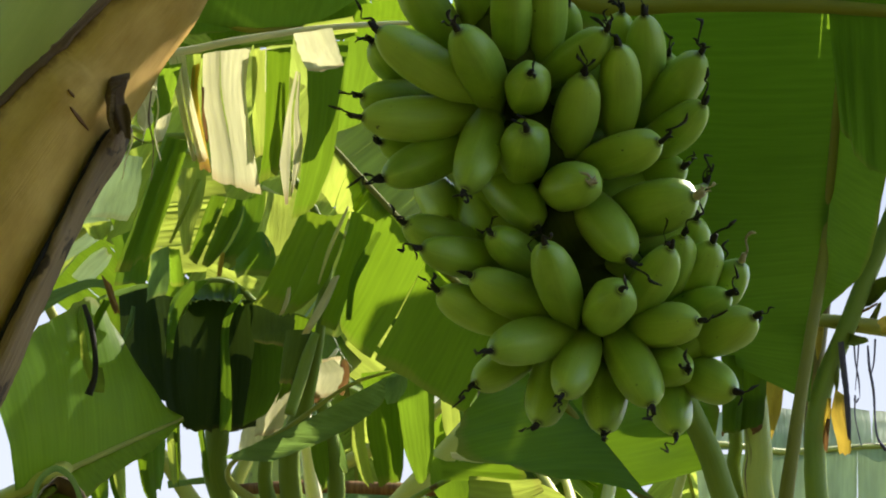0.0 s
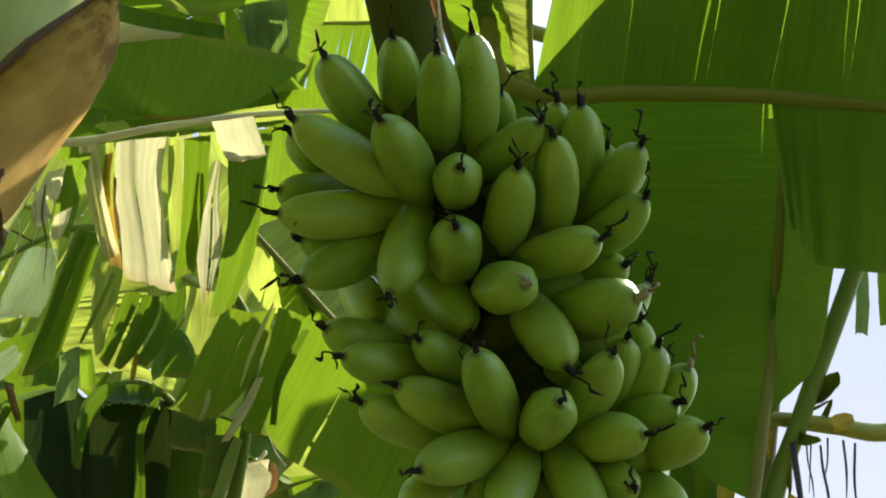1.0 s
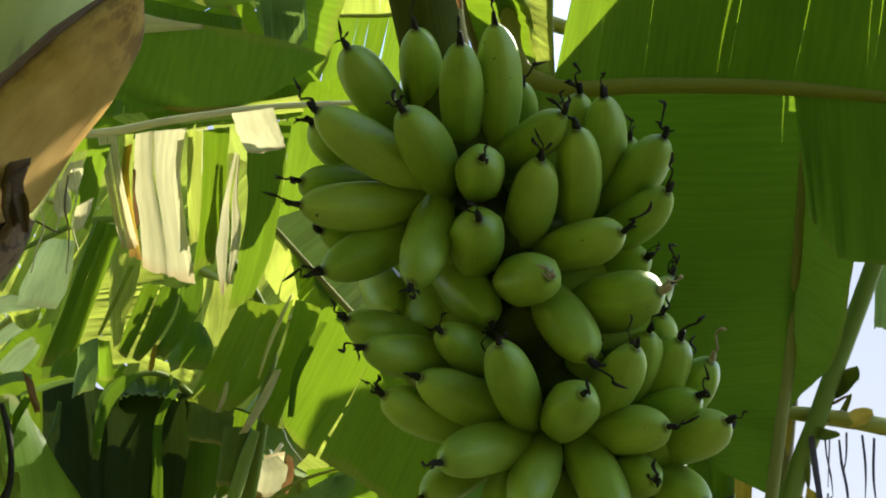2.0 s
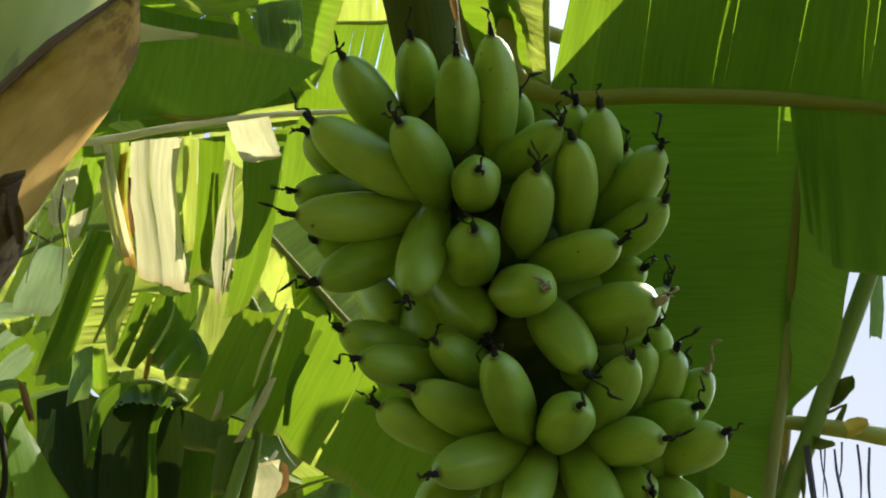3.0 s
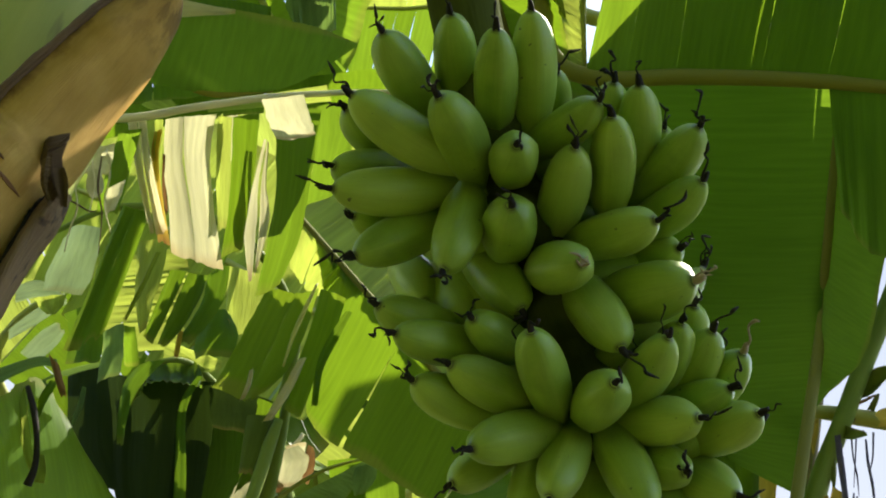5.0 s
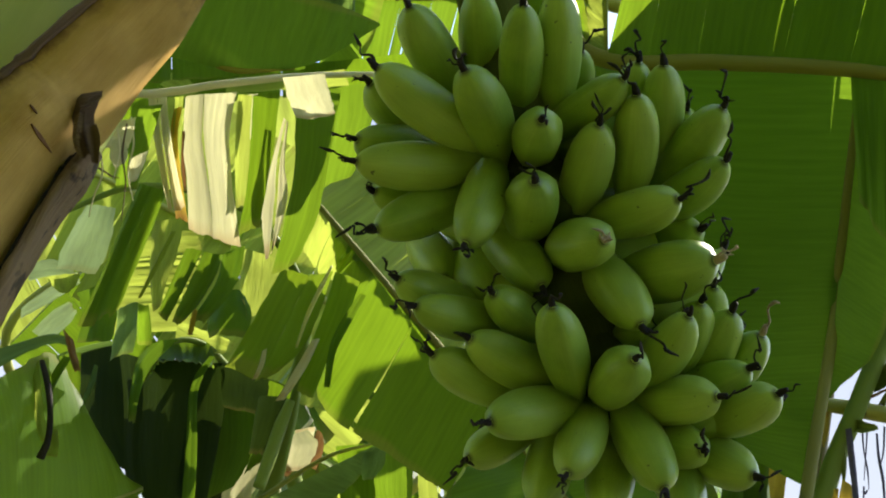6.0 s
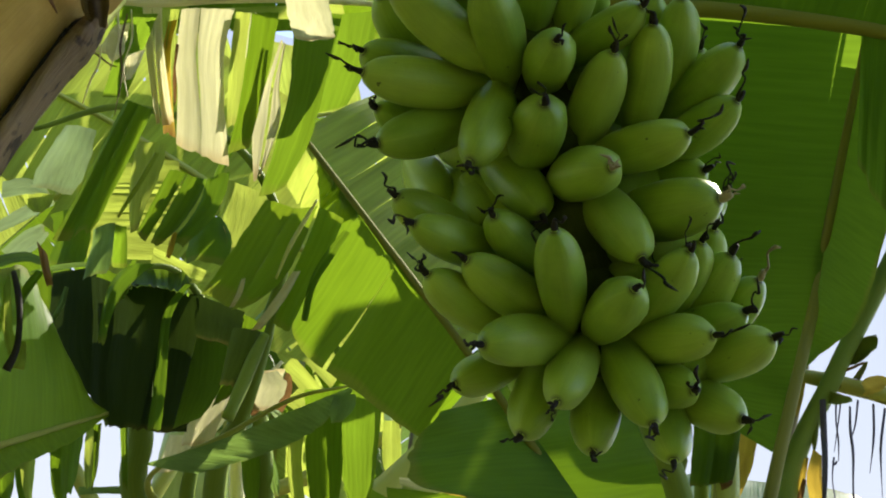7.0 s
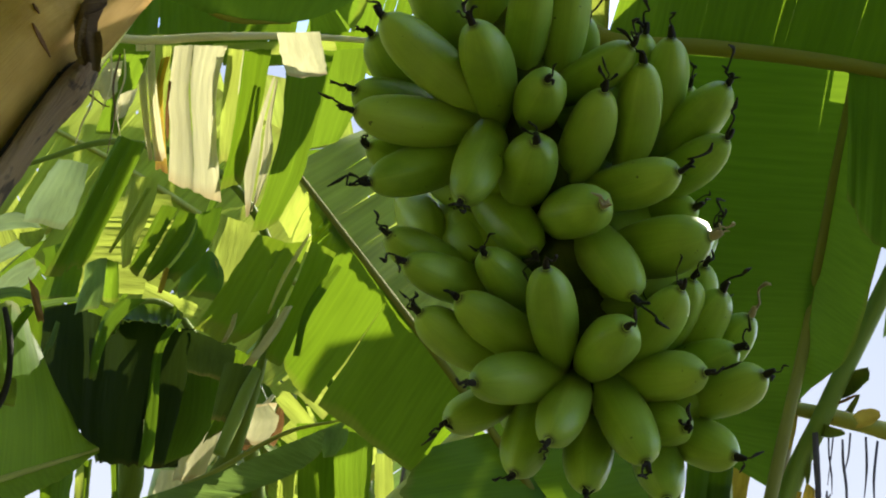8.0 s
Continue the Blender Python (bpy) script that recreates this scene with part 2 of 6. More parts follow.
STEM = solid_material("pseudostem", (0.33, 0.385, 0.095), (0.49, 0.53, 0.16), 9, (2.0, 30.0, 1.0), 0.5, 0.3, (0.13, 0.085, 0.075), 0.60, 30, streak=(0.8, 7.0, 1.0))
SHEATH = sheath_material("sheath_tan", (0.37, 0.215, 0.045), (0.53, 0.335, 0.085), (0.075, 0.032, 0.012))
SHEATH_EDGE = solid_material("sheath_edge", (0.07, 0.04, 0.025), (0.18, 0.11, 0.06), 30, (5.0, 60.0, 1.0), 0.8, 0.6)
PEEL = peel_material("banana_peel", (0.185, 0.305, 0.034), (0.285, 0.425, 0.053), (0.44, 0.55, 0.11))
RACHIS = solid_material("rachis", (0.045, 0.055, 0.014), (0.085, 0.10, 0.028), 20, (2.0, 40.0, 1.0), 0.95, 0.3, (0.06, 0.035, 0.015), 0.66, 40, spec=0.02)
CHAR = solid_material("flower_remnant", (0.006, 0.005, 0.004), (0.022, 0.015, 0.011), 60, None, 0.85, 0.5)
CHAR_PALE = solid_material("flower_remnant_pale", (0.20, 0.13, 0.07), (0.42, 0.34, 0.22), 60, None, 0.8, 0.4)
BRACT = solid_material("bract", (0.10, 0.15, 0.025), (0.24, 0.29, 0.06), 26, (4.0, 30.0, 1.0), 0.6, 0.3, (0.11, 0.06, 0.025), 0.63, 50, spec=0.2)
THREAD = solid_material("dry_thread", (0.05, 0.04, 0.075), (0.12, 0.10, 0.16), 40, (4.0, 40.0, 1.0), 0.75, 0.4)
STALK_YELLOW = solid_material("stalk_yellow", (0.34, 0.34, 0.06), (0.46, 0.42, 0.10), 20, (3.0, 40.0, 1.0), 0.5, 0.2, (0.10, 0.06, 0.02), 0.67, 60)
SHEATH_GREY = solid_material("sheath_weathered", (0.085, 0.045, 0.022), (0.33, 0.22, 0.115), 22, (3.0, 14.0, 1.0), 0.85, 0.9, (0.045, 0.025, 0.015), 0.57, 30)
SHEATH_STAIN = solid_material("sheath_stain", (0.10, 0.04, 0.012), (0.19, 0.085, 0.025), 40, None, 0.7, 0.3)
SOIL = solid_material("soil", (0.022, 0.018, 0.012), (0.055, 0.043, 0.028), 3, None, 0.95, 0.8, (0.022, 0.04, 0.010), 0.5, 1.5)


# shape helpers
def curve_at(pts, t):
    """Smooth curve through a few points."""
    n = len(pts) - 1
    if n == 1:
        return pts[0].lerp(pts[1], t)
    x = min(max(t, 0.0), 1.0) * n
    i = min(int(x), n - 1)
    f = x - i
    p1, p2 = pts[i], pts[i + 1]
    p0 = pts[i - 1] if i else p1 * 2 - p2
    p3 = pts[i + 2] if i + 2 <= n else p2 * 2 - p1
    return 0.5 * (2 * p1 + (p2 - p0) * f + (2 * p0 - 5 * p1 + 4 * p2 - p3) * f * f + (3 * p1 - p0 - 3 * p2 + p3) * f ** 3)


def vecs(pts):
    return [Vector(p) for p in pts]


def part(name, bm, material, parent=None, label=""):
    me = bpy.data.meshes.new(name)
    bm.normal_update()
    bm.to_mesh(me)
    bm.free()
    for p in me.polygons:
        p.use_smooth = True
    me.materials.append(material)
    ob = new(name, me)
    if parent:
        ob.parent = parent
        if parent.type == "EMPTY":
            ob.matrix_parent_inverse = Matrix.Translation(-parent.location)
    return tagged(ob, label)


def thing(name, at, label, category, group="", kind=""):
    ob = new(name)
    ob.empty_display_size = 0.1
    ob.location = at
    return tagged(ob, label, category, group, kind)


def tube_mesh(bm, pts, radii, sides=10, steps=None, flat=1.0, lump=0.0, seed=0.0, caps=True):
    pts = vecs(pts)
    steps = steps or 6 * (len(pts) - 1)
    uv = bm.loops.layers.uv.verify()
    rows, side, total, last = [], None, 0.0, None
    for k in range(steps + 1):
        t = k / steps
        c = curve_at(pts, t)
        d = (curve_at(pts, min(1, t + 0.01)) - curve_at(pts, max(0, t - 0.01))).normalized()
        if side is None:
            side = d.orthogonal().normalized()
        side = (side - d * side.dot(d)).normalized()
        up = d.cross(side)
        x = t * (len(radii) - 1)
        i = min(int(x), len(radii) - 2)
        r = radii[i] + (radii[i + 1] - radii[i]) * (x - i)
        total += (c - last).length if last else 0.0
        last = c
        row = []
        for s in range(sides):
            a = 2 * math.pi * s / sides
            rr = r * (1 + lump * noise.noise(Vector((c.x * 14 + math.cos(a), c.y * 14 + math.sin(a), c.z * 14 + seed))))
            row.append(bm.verts.new(c + side * math.cos(a) * rr + up * math.sin(a) * rr * flat))
        rows.append((row, total))
    for (ra, ua), (rb, ub) in zip(rows, rows[1:]):
        for s in range(sides):
            q = (s + 1) % sides
            f = bm.faces.new((ra[s], ra[q], rb[q], rb[s]))
            for loop, (u, v) in zip(f.loops, ((ua, s / sides), (ua, (s + 1) / sides), (ub, (s + 1) / sides), (ub, s / sides))):
                loop[uv].uv = (u * 4, v)
    if caps:
        bm.faces.new(list(reversed(rows[0][0])))
        bm.faces.new(rows[-1][0])


def tube(name, pts, radii, material, parent=None, label="", **kw):
    bm = bmesh.new()
    tube_mesh(bm, pts, radii, **kw)
    return part(name, bm, material, parent, label)


def sheet_mesh(bm, A, B, u0=0.0, u1=1.0, bulge=0.0, ripple=0.0025, freq=14.0, jag=0.03, nu=10, nw=8, gap=0.0, reach=1.0, lean=0.0, seed=0.0, fold=0.0):
    """A leaf blade between the curve A (at the midrib) and the curve B (at the margin), over u0..u1 of its length."""
    uv = bm.loops.layers.uv.verify()
    grid = []
    for i in range(nu + 1):
        row = []
        for j in range(nw + 1):
            w = j / nw
            u = u0 + (u1 - u0) * (0.5 + (i / nu - 0.5) * (1 - gap * w ** 1.4))
            n1 = noise.noise(Vector((u * 9, seed, 0.3)))
            n2 = noise.noise(Vector((u * 41, seed, 1.7)))
            ww = w * (reach - (jag * (n1 + 0.6 * n2 + 0.8)) * w ** 3)
            a, b = curve_at(A, u), curve_at(B, u)
            du = curve_at(A, min(1, u + 0.02)) - curve_at(A, max(0, u - 0.02)) + curve_at(B, min(1, u + 0.02)) - curve_at(B, max(0, u - 0.02))
            n = du.cross(b - a)
            n = n.normalized() if n.length > 1e-9 else Vector((0, -1, 0))
            size = (b - a).length
            p = a.lerp(b, ww)
            p += n * (bulge * size * 4 * ww * (1 - ww) * (0.9 + 0.3 * n1))
            p += n * (ripple * math.sin(2 * math.pi * freq * u + seed * 7) * min(1.0, 3 * w))
            p += n * (lean * size * w * w) + Vector((0, 0, -fold * size * w ** 3))
            p += n * (0.05 * size * w * noise.noise(Vector((u * 4, w * 3, seed + 5.1))))
            row.append((bm.verts.new(p), u, w))
        grid.append(row)
    length = sum((curve_at(A, (k + 1) / 8) - curve_at(A, k / 8)).length + (curve_at(B, (k + 1) / 8) - curve_at(B, k / 8)).length for k in range(8)) / 2
    for ra, rb in zip(grid, grid[1:]):
        for j in range(nw):
            quad = (ra[j], rb[j], rb[j + 1], ra[j + 1])
            f = bm.faces.new([q[0] for q in quad])
            for loop, q in zip(f.loops, quad):
                loop[uv].uv = (q[1] * length + seed, q[2])


SEED = [1.0]


def next_seed():
    SEED[0] += 1.37
    return SEED[0]


def blade(A, B, material, parent, tears=0, gap=0.12, wild=0.0, label="", name="blade", nu=None, joined=False, **kw):
    """A blade, torn into strips where tears > 0; every strip is a piece of its own."""
    A, B = vecs(A), vecs(B)
    seed = next_seed()
    rng = random.Random(seed)
    cuts = [0.0] + sorted((k + 1 + rng.uniform(-0.35, 0.35)) / (tears + 1) for k in range(tears)) + [1.0]
    bm = bmesh.new() if joined else None
    freq = kw.pop("freq", 14.0)
    for a, b in zip(cuts, cuts[1:]):
        one = bm if joined else bmesh.new()
        opts = dict(kw)
        opts["lean"] = kw.get("lean", 0.0) + rng.uniform(-wild, wild)
        opts["fold"] = kw.get("fold", 0.0) + rng.uniform(0, wild)
        opts["reach"] = kw.get("reach", 1.0) * (1 - rng.uniform(0, wild * 0.5))
        sheet_mesh(one, A, B, a, b, nu=nu or max(4, int(22 / (tears + 1)) + 2), gap=gap * rng.uniform(0.4, 1.6) if tears else 0.0, seed=seed, freq=freq, **opts)
        if not joined:
            part(name, one, material, parent, label)
    if joined:
        part(name, bm, material, parent, label)


# ground
bm = bmesh.new()
bmesh.ops.create_grid(bm, x_segments=60, y_segments=60, size=1.0)
for v in bm.verts:
    r = max(abs(v.co.x), abs(v.co.y))
    v.co *= 6 + 900 * r ** 5
    v.co.z = 0.05 * noise.noise(v.co * 0.7) if r < 0.6 else 0.0
ground = part("ground", bm, SOIL)
tagged(ground, "bare brown plantation soil with weeds", "ground", kind="structure")


# pale hazy sky low over the grove
haze, nodes, links = base_material("far_sky")
glow = nodes.new("ShaderNodeEmission")
height = nodes.new("ShaderNodeSeparateXYZ")
links.new(nodes.new("ShaderNodeNewGeometry").outputs["Position"], height.inputs[0])
links.new(ramp(nodes, links, math_node(nodes, links, "DIVIDE", height.outputs[2], 50.0), [(0.0, (0.33, 0.36, 0.42)), (1.0, (0.23, 0.28, 0.39))]), glow.inputs["Color"])
out = nodes.new("ShaderNodeOutputMaterial")
links.new(glow.outputs[0], out.inputs[0])
bm = bmesh.new()
low, high = [], []
for k in range(22):
    a = radians(-50 + 4 * k)
    low.append(bm.verts.new((70 * math.sin(a), 70 * math.cos(a), 0.0)))
    high.append(bm.verts.new((70 * math.sin(a), 70 * math.cos(a), 52.0)))
for k in range(21):
    bm.faces.new((low[k], low[k + 1], high[k + 1], high[k]))
tagged(part("backdrop", bm, haze), "pale hazy sky low over the grove", "sky", kind="structure")

# the fruiting plant: leaning pseudostem with a peeling tan sheath
CROWN = Vector((-0.206, 0.591, 2.442))
TRUNK = [Vector((-0.312, 0.655, 2.093)), Vector((-0.408, 0.665, 1.789))]
foot = Vector((TRUNK[1].x - 0.35, TRUNK[1].y + 0.05, 0.0))
plant = thing("banana_plant", foot, "fruiting banana plant with leaning green pseudostem and torn leaves", "banana plant")
trunk_line = [foot, Vector((foot.x + 0.12, foot.y, 0.9)), TRUNK[1], TRUNK[0], CROWN]
tube("pseudostem", trunk_line, [0.15, 0.12, 0.078, 0.074, 0.05], STEM, plant, sides=28, steps=60, lump=0.03)


# dry tan sheath: a curved sheet between the edge on the green stem and the outer edge
SHEATH_IN = vecs([(-0.182, 0.575, 2.113), (-0.186, 0.575, 2.106), (-0.215, 0.560, 2.056), (-0.236, 0.560, 2.027), (-0.262, 0.560, 1.991), (-0.272, 0.560, 1.978), (-0.286, 0.560, 1.960), (-0.309, 0.560, 1.929), (-0.327, 0.560, 1.904), (-0.354, 0.560, 1.868), (-0.380, 0.560, 1.834)])
SHEATH_OUT = vecs([(-0.186, 0.605, 2.122), (-0.185, 0.615, 2.093), (-0.203, 0.630, 2.058), (-0.223, 0.635, 2.024), (-0.241, 0.632, 1.974), (-0.244, 0.615, 1.951), (-0.250, 0.608, 1.925), (-0.261, 0.606, 1.881), (-0.271, 0.606, 1.847), (-0.288, 0.612, 1.801), (-0.306, 0.620, 1.756)])
SPLIT = vecs([(-0.235, 0.602, 1.947), (-0.239, 0.598, 1.935), (-0.243, 0.594, 1.917), (-0.254, 0.592, 1.875), (-0.263, 0.592, 1.842), (-0.282, 0.602, 1.798), (-0.301, 0.612, 1.754)])
FLAP_EDGE = vecs([(-0.233, 0.622, 1.954), (-0.236, 0.625, 1.938), (-0.240, 0.627, 1.926), (-0.255, 0.630, 1.900), (-0.268, 0.635, 1.868), (-0.281, 0.640, 1.827), (-0.291, 0.645, 1.796), (-0.299, 0.650, 1.765), (-0.308, 0.650, 1.729)])
FLAP_EDGE = [p.lerp(curve_at(SPLIT, k / 8), 0.22) for k, p in enumerate(FLAP_EDGE)]
SHEATH_WAY = Vector((0.45, -0.85, -0.28)).normalized()


def sheath_point(inner, outer, u, w, bulge, lift=0.0):
    p = curve_at(inner, u).lerp(curve_at(outer, u), w)
    rough = 0.0012 * noise.noise(Vector((u * 30, w * 4, 2.2))) + 0.0025 * noise.noise(Vector((u * 7, w * 2, 7.0)))
    return p + SHEATH_WAY * (bulge * math.sin(math.pi * min(max(w, 0.0), 1.0)) + rough + lift)


def sheath_sheet(name, material, label, inner, outer, bulge, low, high, u0=0.0, u1=1.0, lift=0.0, thick=0.004, nu=70, nw=14):
    """A piece of sheath; low and high give its two borders across the sheet for every u."""
    bm = bmesh.new()
    uv = bm.loops.layers.uv.verify()
    grid = []
    for i in range(nu + 1):
        u = u0 + (u1 - u0) * i / nu
        lo, hi = low(u), high(u)
        grid.append([(bm.verts.new(sheath_point(inner, outer, u, lo + (hi - lo) * j / nw, bulge, lift)), u, lo + (hi - lo) * j / nw) for j in range(nw + 1)])
    for ra, rb in zip(grid, grid[1:]):
        for j in range(nw):
            quad = (ra[j], rb[j], rb[j + 1], ra[j + 1])
            face = bm.faces.new([q[0] for q in quad])
            for loop, q in zip(face.loops, quad):
                loop[uv].uv = (q[1] * 1.6, q[2])
    ob = part(name, bm, material, plant, label)
    solid = ob.modifiers.new("thickness", "SOLIDIFY")
    solid.thickness = thick
    solid.offset = 0.0
    return ob


def ragged(at, size, freq, seed):
    return lambda u: at + size * (noise.noise(Vector((u * freq, seed, 0.5))) + 0.5 * noise.noise(Vector((u * freq * 3.1, seed, 2.5))))


sheath_sheet("leaf_sheath", SHEATH, "dry tan leaf sheath", SHEATH_IN, SHEATH_OUT, 0.026, ragged(0.0, 0.012, 25, 1.0), ragged(1.0, 0.012, 18, 2.0))
sheath_sheet("sheath_margin", SHEATH_EDGE, "dark brown sheath margin", SHEATH_IN, SHEATH_OUT, 0.026, ragged(-0.035, 0.02, 20, 3.0), ragged(0.045, 0.03, 16, 4.0), lift=0.004, thick=0.003, nw=4)
sheath_sheet("sheath_end", SHEATH_EDGE, "browned torn end of the sheath", SHEATH_IN, SHEATH_OUT, 0.026, ragged(0.02, 0.01, 30, 5.0), ragged(0.99, 0.01, 30, 6.0), u0=-0.004, u1=0.014, lift=0.003, thick=0.003, nu=4)
sheath_sheet("sheath_flap", SHEATH_GREY, "weathered grey-brown edge of the sheath", SPLIT, FLAP_EDGE, 0.016, ragged(0.06, 0.05, 14, 8.0), ragged(1.0, 0.05, 22, 9.0), thick=0.005)
# near-black strip that paints the shadow inside the split
sheath_sheet("sheath_split", CHAR, "dark strip painted as the shadow in the sheath's split", SPLIT, FLAP_EDGE, 0.004, ragged(-0.22, 0.05, 14, 10.0), ragged(0.35, 0.05, 14, 11.0), lift=-0.006, thick=0.003, nw=4)
STAINS = ((0.243, 0.252, 0.62, 0.655), (0.547, 0.553, 0.42, 0.52), (0.574, 0.583, 0.55, 0.80))
# brown stains near the torn end and two scars
for k, (u0, u1, w0, w1) in enumerate(STAINS):
    mid, half = (w0 + w1) / 2, (w1 - w0) / 2
    bow = lambda u, a=u0, b=u1, h=half: h * math.sqrt(max(0.02, 1 - (2 * (u - a) / (b - a) - 1) ** 2))
    sheath_sheet("sheath_stain", SHEATH_STAIN, "dark brown stain", SHEATH_IN, SHEATH_OUT, 0.026, lambda u, m=mid, g=bow, n=k: m - g(u) * (1 + 0.5 * noise.noise(Vector((u * 160, n, 1)))), lambda u, m=mid, g=bow, n=k: m + g(u) * (1 + 0.5 * noise.noise(Vector((u * 140, n, 5)))), u0=u0, u1=u1, lift=0.0028, thick=0.0012, nu=12, nw=4)

# the bunch
AXIS = [CROWN, Vector((-0.035, 0.736, 2.369)), Vector((-0.011, 0.771, 2.292)), Vector((0.003, 0.808, 2.226)), Vector((0.046, 0.881, 2.108)), Vector((0.091, 0.930, 2.007)), Vector((0.121, 0.964, 1.923)), Vector((0.122, 0.997, 1.889))]
bunch = thing("banana_bunch", AXIS[3], "hanging bunch of plump unripe green bananas with black flower remnants", "banana bunch")
tube("bunch_stalk", AXIS, [0.036, 0.036, 0.035, 0.031, 0.024, 0.021, 0.016, 0.008], RACHIS, bunch, sides=18, steps=60, lump=0.05)


def fruit(base, mid, tip, radius, rem=(0, 0, 0), size=1.0, pale=False):
    """One banana: five soft ridges, narrow neck, blunt tip with the dried flower on it."""
    base, mid, tip = Vector(base), Vector(mid), Vector(tip)
    rng = random.Random(round(tip.x * 9999) + round(tip.z * 777))
    ctrl = mid * 2 - (base + tip) * 0.5
    bm = bmesh.new()
    uv = bm.loops.layers.uv.verify()
    profile = ((0.0, 0.34), (0.07, 0.47), (0.14, 0.63), (0.23, 0.81), (0.34, 0.94), (0.46, 0.99), (0.57, 1.0), (0.68, 0.965), (0.78, 0.875), (0.855, 0.755), (0.91, 0.61), (0.95, 0.455), (0.972, 0.32), (0.985, 0.20), (1.0, 0.17))
    radius *= 0.94
    sides = 25
    turn = rng.uniform(0, 6.28)
    rows, side = [], None
    for t, k in profile:
        c = base * (1 - t) ** 2 + ctrl * 2 * t * (1 - t) + tip * t * t
        d = ((ctrl - base) * (1 - t) + (tip - ctrl) * t).normalized()
        if side is None:
            side = d.orthogonal().normalized()
        side = (side - d * side.dot(d)).normalized()
        up = d.cross(side)
        row = []
        for s in range(sides):
            a = 2 * math.pi * s / sides + turn
            fifth = (s % 5) / 5 * 2 * math.pi / 5
            flat = math.cos(math.pi / 5) / math.cos(fifth - math.pi / 5)
            ridge = 1.04 * (0.66 + 0.34 * flat) + 0.02 * noise.noise(Vector((math.cos(a) * 2, math.sin(a) * 2, t * 3 + turn)))
            row.append(bm.verts.new(c + (side * math.cos(a) + up * math.sin(a)) * radius * k * ridge))
        rows.append((row, t))
    for (ra, ta), (rb, tb) in zip(rows, rows[1:]):
        for s in range(sides):
            q = (s + 1) % sides
            f = bm.faces.new((ra[s], ra[q], rb[q], rb[s]))
            for loop, (u, v) in zip(f.loops, ((ta, s / sides), (ta, (s + 1) / sides), (tb, (s + 1) / sides), (tb, s / sides))):
                loop[uv].uv = (u, v)
    bm.faces.new(list(reversed(rows[0][0])))
    bm.faces.new(rows[-1][0])
    body = part("banana", bm, PEEL, bunch)
    # dried flower: a lumpy stub, then kinked threads that end in a small knob
    way = (tip - ctrl).normalized()
    aim = Vector(rem) if any(rem) else way + Vector((rng.uniform(-0.6, 0.6), rng.uniform(-0.5, 0.1), rng.uniform(-0.3, 0.6)))
    aim.normalize()
    bm = bmesh.new()
    stub = radius * rng.uniform(0.12, 0.16)
    tube_mesh(bm, [tip - way * 0.003, tip + way * 0.003, tip + way * 0.007 + aim * 0.003], [stub * 1.1, stub, stub * 0.55], sides=9, steps=6, lump=0.45, seed=turn)
    for k in range(rng.choice((1, 2, 3, 3))):
        spread = Vector((rng.uniform(-1, 1), rng.uniform(-1, 1), rng.uniform(-1, 1))) * (0.35 if k == 0 else 0.8)
        n = (aim + spread).normalized()
        length = size * rng.uniform(0.016, 0.032) * (1.15 if k == 0 else 0.6)
        line = [tip + way * 0.002]
        for q in range(1, 6):
            kink = Vector((rng.uniform(-1, 1), rng.uniform(-1, 1), rng.uniform(-1, 0.7))) * length * 0.15
            line.append(line[0] + (aim * (1 - q / 5) + n * (q / 5)) * length * q / 5 + kink)
        w = rng.uniform(0.0007, 0.0013)
        tube_mesh(bm, line, [w * 1.9, w * 1.3, w * 0.8, w * 0.7, w * 0.9, w * 1.5, w * 0.5], sides=6, steps=16, lump=0.5, seed=k + turn)
    part("flower_remnant", bm, CHAR_PALE if pale else CHAR, body)


# top cluster
fruit((-0.021, 0.859, 2.171), (-0.047, 0.797, 2.174), (-0.066, 0.744, 2.185), 0.0229)
fruit((-0.007, 0.874, 2.181), (-0.007, 0.809, 2.196), (-0.011, 0.755, 2.213), 0.0213)
fruit((0.027, 0.847, 2.141), (0.028, 0.783, 2.158), (0.030, 0.729, 2.176), 0.0203)
fruit((0.058, 0.846, 2.141), (0.060, 0.791, 2.174), (0.057, 0.742, 2.206), 0.0211)
fruit((0.063, 0.933, 2.188), (0.075, 0.865, 2.188), (0.080, 0.811, 2.193), 0.0190)
fruit((0.003, 0.833, 2.105), (-0.046, 0.794, 2.115), (-0.089, 0.755, 2.130), 0.0230)
fruit((-0.044, 0.922, 2.163), (-0.078, 0.864, 2.155), (-0.105, 0.814, 2.157), 0.0236)
fruit((0.012, 0.863, 2.107), (0.001, 0.795, 2.113), (-0.015, 0.742, 2.119), 0.0233)
fruit((0.039, 0.875, 2.122), (0.044, 0.809, 2.099), (0.048, 0.759, 2.084), 0.0224)
fruit((0.046, 0.867, 2.143), (0.084, 0.811, 2.130), (0.113, 0.763, 2.129), 0.0194)
fruit((0.125, 0.896, 2.087), (0.129, 0.831, 2.104), (0.124, 0.777, 2.124), 0.0210)
fruit((0.145, 0.908, 2.123), (0.151, 0.845, 2.143), (0.149, 0.792, 2.166), 0.0213)
fruit((0.103, 0.922, 2.143), (0.121, 0.860, 2.159), (0.130, 0.807, 2.180), 0.0207)
fruit((0.160, 0.964, 2.153), (0.170, 0.896, 2.151), (0.175, 0.842, 2.155), 0.0187)
fruit((0.148, 0.916, 2.112), (0.177, 0.857, 2.120), (0.200, 0.807, 2.134), 0.0223)
fruit((0.140, 0.929, 2.092), (0.175, 0.871, 2.085), (0.202, 0.822, 2.090), 0.0212)
fruit((0.087, 0.906, 2.069), (0.126, 0.852, 2.053), (0.161, 0.810, 2.045), 0.0219)
